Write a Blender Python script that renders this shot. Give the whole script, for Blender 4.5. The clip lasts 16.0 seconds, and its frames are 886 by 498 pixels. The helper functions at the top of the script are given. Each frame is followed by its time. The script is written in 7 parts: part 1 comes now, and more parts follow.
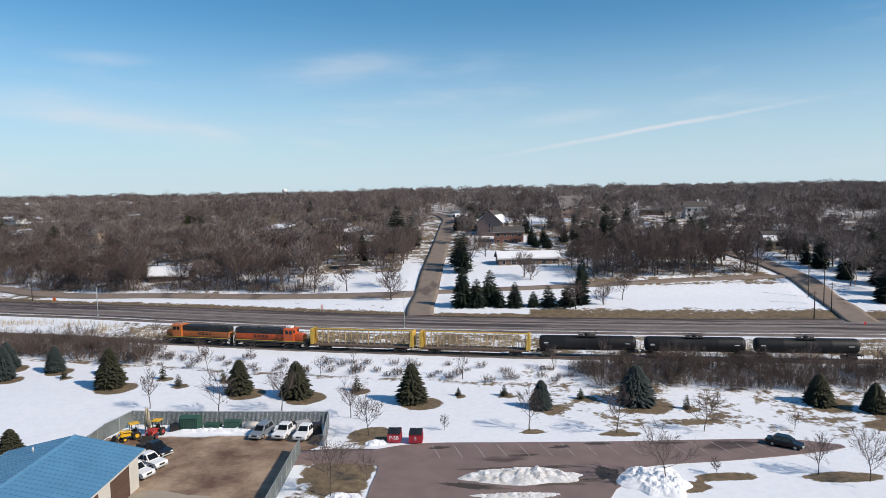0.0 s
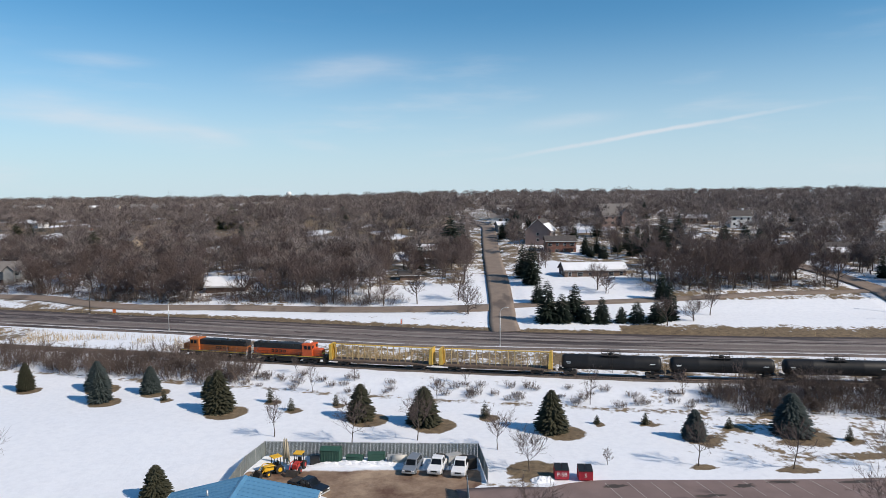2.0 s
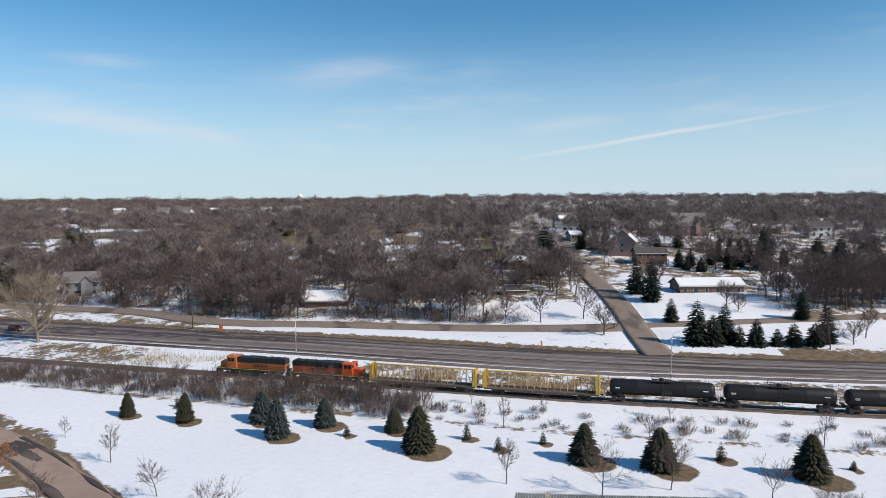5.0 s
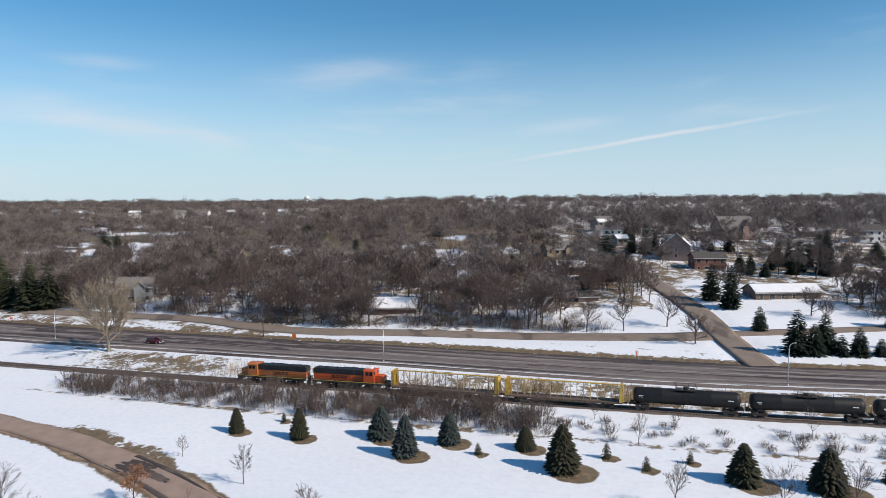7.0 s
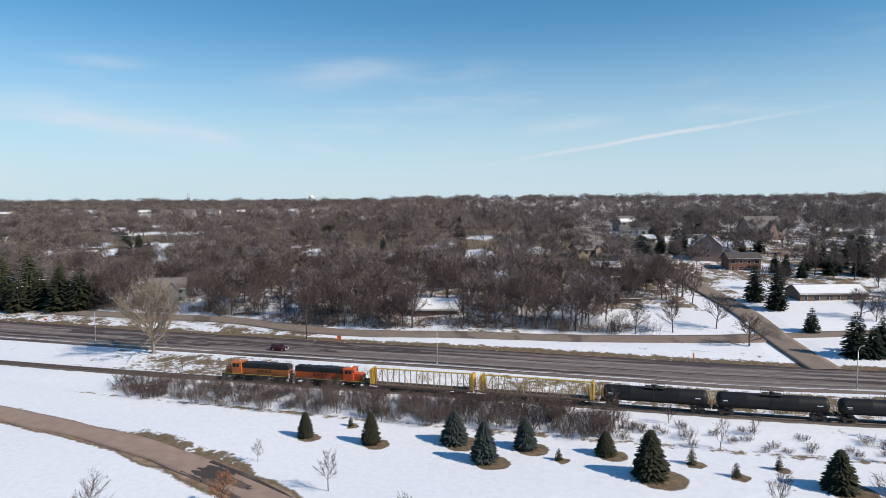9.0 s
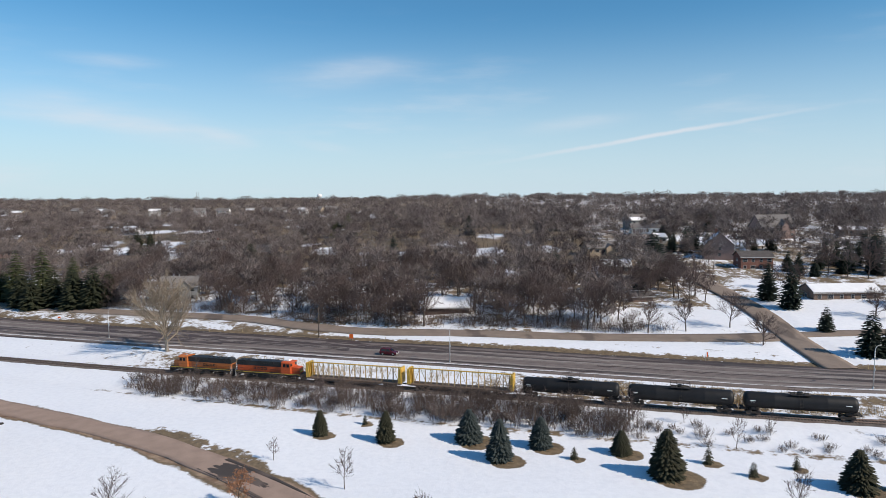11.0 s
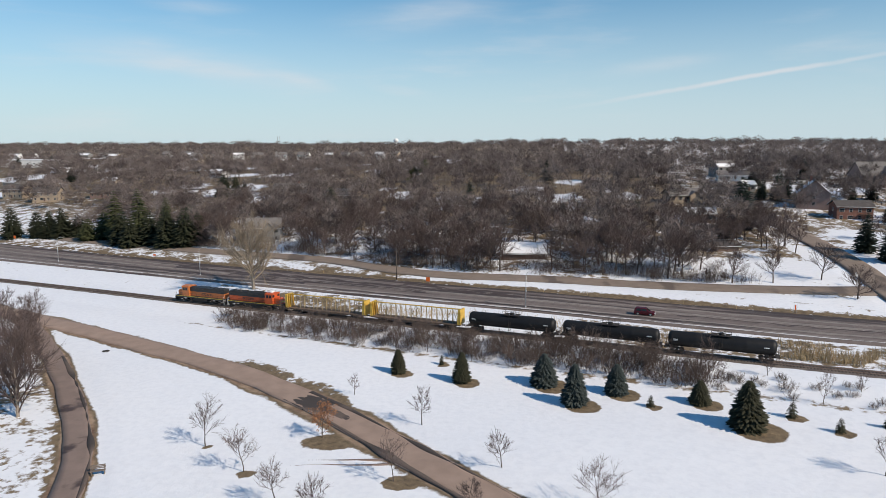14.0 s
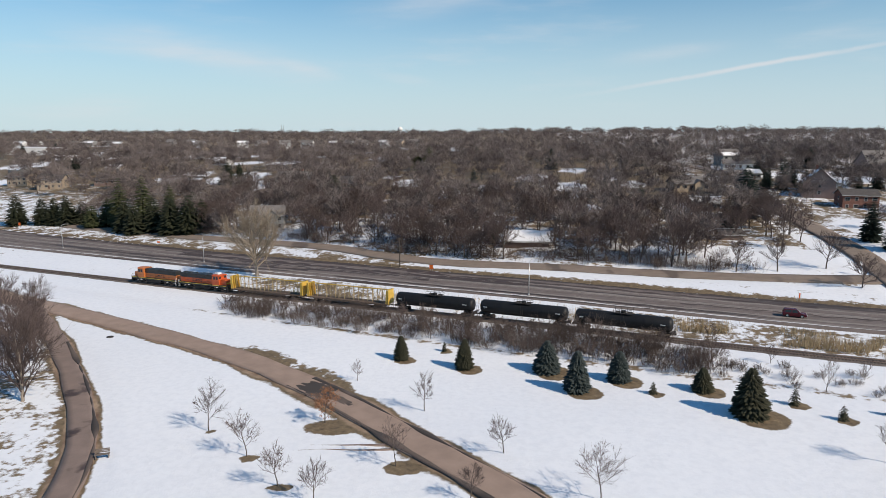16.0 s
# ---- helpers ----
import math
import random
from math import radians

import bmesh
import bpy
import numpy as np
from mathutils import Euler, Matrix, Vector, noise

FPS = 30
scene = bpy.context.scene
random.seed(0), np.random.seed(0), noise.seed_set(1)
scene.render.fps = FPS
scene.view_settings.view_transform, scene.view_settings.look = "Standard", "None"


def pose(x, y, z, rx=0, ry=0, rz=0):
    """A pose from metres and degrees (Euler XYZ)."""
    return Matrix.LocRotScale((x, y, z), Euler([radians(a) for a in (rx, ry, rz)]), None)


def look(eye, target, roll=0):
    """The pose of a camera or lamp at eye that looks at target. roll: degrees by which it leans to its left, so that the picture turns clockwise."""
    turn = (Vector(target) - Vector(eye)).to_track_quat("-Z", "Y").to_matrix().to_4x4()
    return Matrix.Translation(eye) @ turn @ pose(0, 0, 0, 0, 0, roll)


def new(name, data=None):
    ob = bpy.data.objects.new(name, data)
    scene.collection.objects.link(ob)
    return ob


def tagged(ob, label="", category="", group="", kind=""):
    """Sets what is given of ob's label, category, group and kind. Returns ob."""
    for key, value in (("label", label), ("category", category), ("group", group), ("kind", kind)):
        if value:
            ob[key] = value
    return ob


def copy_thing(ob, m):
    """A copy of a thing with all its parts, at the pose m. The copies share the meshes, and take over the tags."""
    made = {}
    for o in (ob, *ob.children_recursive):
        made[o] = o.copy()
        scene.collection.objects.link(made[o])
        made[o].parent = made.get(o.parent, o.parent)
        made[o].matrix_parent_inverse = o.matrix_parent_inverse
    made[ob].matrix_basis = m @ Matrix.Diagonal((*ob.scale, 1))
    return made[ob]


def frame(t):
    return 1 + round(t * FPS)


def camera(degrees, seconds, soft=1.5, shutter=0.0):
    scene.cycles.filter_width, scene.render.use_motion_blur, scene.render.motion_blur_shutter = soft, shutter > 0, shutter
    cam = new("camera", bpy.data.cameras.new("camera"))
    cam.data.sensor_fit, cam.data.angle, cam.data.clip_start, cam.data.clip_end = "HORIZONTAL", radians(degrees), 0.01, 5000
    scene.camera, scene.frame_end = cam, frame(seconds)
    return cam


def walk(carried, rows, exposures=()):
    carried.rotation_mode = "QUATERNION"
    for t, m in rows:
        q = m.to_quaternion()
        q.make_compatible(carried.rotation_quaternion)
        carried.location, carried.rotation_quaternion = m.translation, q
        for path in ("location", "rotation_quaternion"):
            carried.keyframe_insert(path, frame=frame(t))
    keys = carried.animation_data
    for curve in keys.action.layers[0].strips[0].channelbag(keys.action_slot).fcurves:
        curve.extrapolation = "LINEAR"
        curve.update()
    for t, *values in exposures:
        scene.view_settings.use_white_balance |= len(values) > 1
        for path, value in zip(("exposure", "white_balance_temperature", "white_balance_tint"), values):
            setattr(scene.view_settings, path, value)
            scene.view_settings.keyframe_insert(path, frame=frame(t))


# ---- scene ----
cam = camera(66.2, 16.0, 0.7)
PATH = [
    (0, (0.38, -2.673, 37.389), (0.403, -0.681, 37.215), -0.8),
    (0.5, (-5.354, -1.112, 37.983), (-5.329, 0.881, 37.813), -0.7),
    (1, (-11.304, 0.645, 38.637), (-11.276, 2.638, 38.468), -0.7),
    (1.5, (-17.26, 2.47, 39.157), (-17.229, 4.463, 38.992), -0.5),
    (2, (-23.1, 4.116, 39.837), (-23.069, 6.109, 39.672), -0.5),
    (2.5, (-29.012, 5.818, 40.489), (-28.98, 7.811, 40.322), -0.6),
    (3, (-35.02, 7.754, 40.756), (-34.99, 9.747, 40.594), -0.5),
    (3.5, (-40.999, 9.495, 41.204), (-40.968, 11.489, 41.044), -0.4),
    (4, (-47.246, 11.353, 41.942), (-47.214, 13.346, 41.781), -0.3),
    (6.5, (-77.393, 19.944, 43.863), (-77.365, 21.938, 43.71), -0.1),
    (7, (-82.605, 20.943, 44.07), (-82.575, 22.937, 43.916), -0.2),
    (7.5, (-86.724, 21.813, 43.943), (-86.696, 23.807, 43.79), -0.1),
    (8, (-90.348, 22.568, 44.367), (-90.319, 24.561, 44.21), -0.1),
    (8.5, (-93.347, 22.98, 44.47), (-93.318, 24.973, 44.312), -0.2),
    (9, (-95.854, 23.254, 44.402), (-95.825, 25.248, 44.246), -0.2),
    (11.5, (-97.118, 23.398, 44.435), (-97.133, 25.391, 44.274), -0.3),
    (12, (-97.109, 23.517, 44.474), (-97.17, 25.509, 44.313), -0.3),
    (12.5, (-97.28, 23.273, 44.535), (-97.359, 25.264, 44.362), -0.3),
    (13, (-97.254, 23.48, 44.478), (-97.346, 25.466, 44.257), -0.3),
    (13.5, (-97.416, 23.458, 44.271), (-97.557, 25.434, 43.999), -0.2),
    (14, (-97.705, 23.225, 44.13), (-97.917, 25.188, 43.812), -0.1),
    (14.5, (-97.539, 23.396, 43.935), (-97.763, 25.354, 43.596), -0.1),
    (15, (-97.578, 23.329, 43.778), (-97.801, 25.286, 43.43), -0.0),
    (15.5, (-97.612, 23.363, 43.75), (-97.834, 25.32, 43.4), -0.0),
    (16, (-97.556, 23.347, 43.699), (-97.779, 25.304, 43.349), 0.0),
]
walk(cam, [(t, look(eye, target, roll)) for t, eye, target, roll in PATH],
     [(0, -0.03, 6500, 11), (5, -0.02, 6480, 11), (12.3, 0.0, 6500, 11), (13.5, -0.06, 6640, 10.5), (14.5, -0.08, 6710, 10.5), (16, -0.08, 6710, 10.5)])


# ---- plan of the land ----
TRACK = ((-900, 468), (-400, 275), (-268, 226.5), (-215, 208), (-177, 194), (-148, 184), (-112, 171.8), (-65, 157), (-30, 146.8), (15, 136.6), (87, 126), (200, 113), (900, 40))
NEAR = ((-900, 500), (-400, 300), (-295, 258.5), (-212, 227.5), (-126, 195), (-70, 175.7), (-27, 162), (30, 152.6), (67, 147), (98, 142.8), (200, 130), (900, 60))
FAR = ((-900, 530), (-400, 330), (-329, 300.5), (-198, 246), (-116, 213.5), (-60, 195), (-16, 181.6), (5, 176), (62, 167), (111, 162.4), (200, 152), (900, 85))
ROAD_Z = ((-900, -3), (-400, -1.5), (-300, -1), (-199, 0.8), (-150, 2.0), (-95, 3.1), (-7, 3.6), (120, 3.9), (900, 4.5))
PARK_Z = ((-900, -1), (-200, -0.2), (-120, 0.1), (-30, 0.9), (20, 1.0), (900, 1.5))
RISE = ((0, 0), (8, 0.8), (25, 1.8), (42, 4.4), (60, 6.0), (115, 9.0), (210, 16.3), (330, 18.5), (700, 18.5), (1500, 22), (2400, 23.5), (3200, 21), (9000, 0))


def table(rows, x):
    """A smoothed reading of a table of (x, value) rows."""
    xs, vs = [r[0] for r in rows], [r[1] for r in rows]
    x = np.asarray(x, float)
    return (np.interp(x - 9, xs, vs) + 2 * np.interp(x, xs, vs) + np.interp(x + 9, xs, vs)) / 4


def ease(a, b, x):
    k = np.clip((x - a) / (b - a), 0, 1)
    return k * k * (3 - 2 * k)


def ground_z(x, y):
    """Height of the land at x, y; takes arrays."""
    x, y = np.asarray(x, float), np.asarray(y, float)
    yt, yn, yf, zr, zp = table(TRACK, x), table(NEAR, x), table(FAR, x), table(ROAD_Z, x), table(PARK_Z, x)
    zt = zr - 1.05
    swell = 0.25 * np.sin(x / 17 + 1) * np.sin(y / 13) * ease(0, 20, yt - 12 - y)
    z = zp + swell + (zt - zp) * ease(yt - 24, yt - 4, y)
    dip = -0.5 * np.exp(-((y - yt + 13) / 4.0) ** 2)
    z = z + dip + (zr - zt) * ease(yt + 4, yn - 0.5, y)
    far = np.maximum(y - yf, 0)
    d = [r[0] for r in RISE]
    h = [r[1] for r in RISE]
    rise = (np.interp(far, d, h) * 2 + np.interp(far * 0.9, d, h) + np.interp(far * 1.1, d, h)) / 4
    roll = 1.2 * np.sin(x / 71 + 0.7) * np.sin(y / 57) * ease(40, 160, far) + 1.5 * np.tanh((x + 200) / 500) * ease(250, 900, far)
    return z + rise + roll

# ---- world, sun and exposure ----
SUN_AZ, SUN_EL = radians(-27), radians(37)
world = bpy.data.worlds.new("sky")
scene.world = world
world.use_nodes = True
wn, wl = world.node_tree.nodes, world.node_tree.links
wn.clear()


def wnode(kind, **sets):
    n = wn.new(kind)
    for k, v in sets.items():
        n.inputs[int(k[1:])].default_value = v
    return n


sky = wn.new("ShaderNodeTexSky")
sky.sky_type, sky.sun_disc = "NISHITA", False
sky.sun_elevation, sky.sun_rotation = SUN_EL, radians(90) - SUN_AZ
sky.air_density, sky.dust_density, sky.ozone_density, sky.altitude = 1.0, 0.1, 3.0, 400
coord = wn.new("ShaderNodeTexCoord")
way = wn.new("ShaderNodeSeparateXYZ")
wl.new(coord.outputs["Generated"], way.inputs[0])


def wmath(op, a, b=None):
    n = wn.new("ShaderNodeMath")
    n.operation = op
    for k, v in enumerate((a, b)):
        if v is None:
            continue
        if isinstance(v, (int, float)):
            n.inputs[k].default_value = v
        else:
            wl.new(v, n.inputs[k])
    return n.outputs[0]


def wrange(value, a, b, c=0.0, d=1.0):
    n = wn.new("ShaderNodeMapRange")
    n.interpolation_type = "SMOOTHSTEP"
    wl.new(value, n.inputs[0])
    for k, v in enumerate((a, b, c, d)):
        n.inputs[k + 1].default_value = v
    return n.outputs[0]


def wdot(v):
    n = wn.new("ShaderNodeVectorMath")
    n.operation = "DOT_PRODUCT"
    wl.new(coord.outputs["Generated"], n.inputs[0])
    n.inputs[1].default_value = v
    return n.outputs["Value"]


# thin cirrus: stretched noise on the sky's dome
cirrus_map = wn.new("ShaderNodeMapping")
cirrus_map.inputs["Scale"].default_value = (2.6, 1.2, 16.0)
cirrus_map.inputs["Rotation"].default_value = (0.0, 0.06, 0.2)
cirrus_map.inputs["Location"].default_value = (1.35, 0.4, 0.25)
wl.new(coord.outputs["Generated"], cirrus_map.inputs[0])
cirrus = wn.new("ShaderNodeTexNoise")
cirrus.inputs["Scale"].default_value, cirrus.inputs["Detail"].default_value, cirrus.inputs["Roughness"].default_value = 1.5, 7, 0.55
wl.new(cirrus_map.outputs[0], cirrus.inputs[0])
veil = wmath("MULTIPLY", wrange(cirrus.outputs[0], 0.55, 0.80), wrange(way.outputs[2], 0.30, 0.08))
# a vapour trail along a great circle
d_low, d_high = Vector((0.043, 0.9983, 0.039)), Vector((0.5205, 0.8463, 0.1131))
axis = d_low.cross(d_high).normalized()
along = (d_high - d_low).normalized()
ragged = wn.new("ShaderNodeTexNoise")
ragged.inputs["Scale"].default_value, ragged.inputs["Detail"].default_value = 22, 5
wl.new(coord.outputs["Generated"], ragged.inputs[0])
off = wmath("ADD", wdot(axis), wmath("MULTIPLY", wmath("SUBTRACT", ragged.outputs[0], 0.5), 0.006))
width = wrange(wdot(along), 0.0, 0.45, 0.0045, 0.0030)
band = wmath("SUBTRACT", 1.0, wmath("MINIMUM", 1.0, wmath("DIVIDE", wmath("ABSOLUTE", off), width)))
a0, a1 = d_low.dot(along), d_high.dot(along)
reach = wmath("MULTIPLY", wrange(wdot(along), a0 - 0.02, a0 + 0.25), wrange(wdot(along), a1 + 0.01, a1 - 0.22))
trail = wmath("MULTIPLY", wmath("MULTIPLY", wrange(band, 0.0, 0.9), reach), wrange(ragged.outputs[0], 0.2, 0.6, 0.45, 0.95))
# a few soft wisps among the cirrus: direction, half length, half height, slope, strength
wisps = wmath("MULTIPLY", veil, 0.30)
for wx, wy, wz, half, tall, slope, much in ((-0.42, 0.90, 0.100, 0.20, 0.032, -0.15, 0.50), (-0.14, 0.975, 0.170, 0.14, 0.028, 0.12, 0.36), (-0.42, 0.89, 0.174, 0.08, 0.011, 0.0, 0.40),
                                            (-0.30, 0.95, 0.082, 0.05, 0.012, -0.2, 0.40), (-0.16, 0.985, 0.067, 0.06, 0.010, -0.15, 0.40), (0.19, 0.977, 0.098, 0.10, 0.016, 0.1, 0.30)):
    side = wmath("SUBTRACT", wdot((wy, -wx, 0.0)), 0.0)
    lift = wmath("SUBTRACT", wmath("SUBTRACT", way.outputs[2], wz), wmath("MULTIPLY", side, slope))
    u, v = wmath("DIVIDE", side, half), wmath("DIVIDE", lift, tall)
    dist = wmath("SQRT", wmath("ADD", wmath("MULTIPLY", u, u), wmath("MULTIPLY", v, v)))
    ahead = wrange(wdot((wx, wy, 0.0)), 0.0, 0.1)
    soft_wisp = wmath("MULTIPLY", wmath("MULTIPLY", wrange(dist, 1.15, 0.0), ahead), wrange(cirrus.outputs[0], 0.30, 0.66))
    wisps = wmath("ADD", wisps, wmath("MULTIPLY", soft_wisp, much))
cloud = wmath("MINIMUM", 1.0, wmath("ADD", wisps, wmath("MULTIPLY", trail, 0.75)))
mix = wn.new("ShaderNodeMix")
mix.data_type = "RGBA"
wl.new(cloud, mix.inputs[0])
haze = wn.new("ShaderNodeMix")
haze.data_type = "RGBA"
wl.new(wrange(way.outputs[2], 0.26, -0.02, 0.0, 0.88), haze.inputs[0])
clear = wn.new("ShaderNodeMix")
clear.data_type, clear.blend_type = "RGBA", "MULTIPLY"
clear.inputs[0].default_value = 1.0
clear.inputs[7].default_value = (0.64, 1.20, 1.36, 1)
wl.new(sky.outputs[0], clear.inputs[6])
wl.new(clear.outputs[2], haze.inputs[6])
haze.inputs[7].default_value = (7.1, 8.45, 9.6, 1)
wl.new(haze.outputs[2], mix.inputs[6])
mix.inputs[7].default_value = (8.6, 9.0, 9.6, 1)
back = wn.new("ShaderNodeBackground")
back.inputs[1].default_value = 0.086
wl.new(mix.outputs[2], back.inputs[0])
wout = wn.new("ShaderNodeOutputWorld")
wl.new(back.outputs[0], wout.inputs[0])

sun = new("sun", bpy.data.lights.new("sun", "SUN"))
sun.data.energy, sun.data.angle, sun.data.color = 4.6, radians(0.55), (1.0, 0.885, 0.75)
to_sun = Vector((math.cos(SUN_AZ) * math.cos(SUN_EL), math.sin(SUN_AZ) * math.cos(SUN_EL), math.sin(SUN_EL)))
sun.matrix_world = look(to_sun * 300, (0, 0, 0))


# ---- materials ----
def shader(name, colour, rough=0.8, metal=0.0, vary=0.25, scale=1.0, fine=12.0, bump=0.0, tint=None, spec=0.5, island=0.0, thing=0.0, low=0.45, high=1.05):
    """A surface with two scales of noise in its colour, a bump, and a tint per object or per island."""
    m = bpy.data.materials.new(name)
    m.use_nodes = True
    n, l = m.node_tree.nodes, m.node_tree.links
    p = n["Principled BSDF"]
    p.inputs["Roughness"].default_value, p.inputs["Metallic"].default_value = rough, metal
    p.inputs["Specular IOR Level"].default_value = spec
    geo = n.new("ShaderNodeNewGeometry")
    obj = n.new("ShaderNodeTexCoord")
    big, small = n.new("ShaderNodeTexNoise"), n.new("ShaderNodeTexNoise")
    for t, s, d in ((big, scale, 4), (small, fine, 3)):
        t.inputs["Scale"].default_value, t.inputs["Detail"].default_value = s, d
        l.new(obj.outputs["Object"], t.inputs[0])
    add = n.new("ShaderNodeMath")
    add.operation = "MULTIPLY_ADD"
    l.new(small.outputs[0], add.inputs[0])
    add.inputs[1].default_value = 0.5
    l.new(big.outputs[0], add.inputs[2])
    rng = n.new("ShaderNodeMapRange")
    l.new(add.outputs[0], rng.inputs[0])
    rng.inputs[1].default_value, rng.inputs[2].default_value = low, high
    value = rng.outputs[0]
    if island or thing:
        pick = geo.outputs["Random Per Island"]
        if thing:
            info = n.new("ShaderNodeObjectInfo")
            pick = info.outputs["Random"]
        blend = n.new("ShaderNodeMix")
        blend.inputs[0].default_value = island or thing
        l.new(value, blend.inputs[2])
        l.new(pick, blend.inputs[3])
        value = blend.outputs[0]
    mixc = n.new("ShaderNodeMix")
    mixc.data_type = "RGBA"
    l.new(value, mixc.inputs[0])
    dark = [c * (1 - vary) for c in colour]
    lite = list(tint) if tint else [min(1, c * (1 + vary)) for c in colour]
    mixc.inputs[6].default_value, mixc.inputs[7].default_value = (*dark, 1), (*lite, 1)
    l.new(mixc.outputs[2], p.inputs["Base Color"])
    if bump:
        b = n.new("ShaderNodeBump")
        b.inputs["Strength"].default_value, b.inputs["Distance"].default_value = bump, 0.05
        l.new(add.outputs[0], b.inputs["Height"])
        l.new(b.outputs[0], p.inputs["Normal"])
    return m


def ground_shader():
    """Snow over dead grass and mud; the vertex layer 'cover' tells how bare (r), how muddy (g) and how patchy (b) the land lies."""
    m = bpy.data.materials.new("snow_and_grass")
    m.use_nodes = True
    n, l = m.node_tree.nodes, m.node_tree.links
    p = n["Principled BSDF"]
    att = n.new("ShaderNodeAttribute")
    att.attribute_name = "cover"
    sep = n.new("ShaderNodeSeparateColor")
    l.new(att.outputs["Color"], sep.inputs[0])
    pos = n.new("ShaderNodeNewGeometry")

    def tex(scale, detail, rough=0.55):
        t = n.new("ShaderNodeTexNoise")
        t.inputs["Scale"].default_value, t.inputs["Detail"].default_value, t.inputs["Roughness"].default_value = scale, detail, rough
        l.new(pos.outputs["Position"], t.inputs[0])
        return t.outputs[0]

    def calc(op, *vs):
        c = n.new("ShaderNodeMath")
        c.operation = op
        for k, v in enumerate(vs):
            if isinstance(v, (int, float)):
                c.inputs[k].default_value = v
            else:
                l.new(v, c.inputs[k])
        return c.outputs[0]

    def span(v, a, b, c=0.0, d=1.0):
        r = n.new("ShaderNodeMapRange")
        l.new(v, r.inputs[0])
        for k, x in enumerate((a, b, c, d)):
            r.inputs[k + 1].default_value = x
        return r.outputs[0]

    def blend(f, a, b):
        x = n.new("ShaderNodeMix")
        x.data_type = "RGBA"
        l.new(f, x.inputs[0])
        for k, v in ((6, a), (7, b)):
            if isinstance(v, tuple):
                x.inputs[k].default_value = (*v, 1)
            else:
                l.new(v, x.inputs[k])
        return x.outputs[2]

    patch, mid, grain, wide = tex(0.16, 7, 0.66), tex(0.9, 6, 0.6), tex(5.0, 4), tex(0.035, 4)
    edge = calc("MULTIPLY", calc("SUBTRACT", calc("ADD", calc("MULTIPLY", patch, 0.6), calc("MULTIPLY", mid, 0.4)), 0.5), 1.5)
    bare = calc("ADD", sep.outputs[0], calc("MULTIPLY", edge, calc("ADD", 0.35, calc("MULTIPLY", sep.outputs[2], 2.2))))
    bare = span(bare, 0.46, 0.58)
    mud = span(calc("ADD", sep.outputs[1], calc("MULTIPLY", edge, 0.35)), 0.44, 0.60)
    grass = blend(span(mid, 0.35, 0.68), (0.085, 0.062, 0.040), (0.29, 0.215, 0.13))
    grass = blend(span(grain, 0.35, 0.7), grass, (0.16, 0.12, 0.075))
    earth = blend(span(patch, 0.36, 0.62), (0.13, 0.075, 0.052), (0.40, 0.295, 0.205))
    earth = blend(span(mid, 0.45, 0.8, 0, 0.7), earth, (0.22, 0.155, 0.105))
    snow = blend(wide, (0.76, 0.79, 0.84), (0.86, 0.87, 0.885))
    snow = blend(span(mid, 0.42, 0.75, 0, 0.55), snow, (0.68, 0.705, 0.75))
    base = blend(mud, blend(bare, snow, grass), earth)
    l.new(base, p.inputs["Base Color"])
    p.inputs["Roughness"].default_value, p.inputs["Specular IOR Level"].default_value = 0.75, 0.25
    b = n.new("ShaderNodeBump")
    b.inputs["Strength"].default_value, b.inputs["Distance"].default_value = 0.38, 0.28
    l.new(calc("ADD", calc("MULTIPLY", mid, 0.7), calc("MULTIPLY", grain, 0.25)), b.inputs["Height"])
    l.new(b.outputs[0], p.inputs["Normal"])
    return m


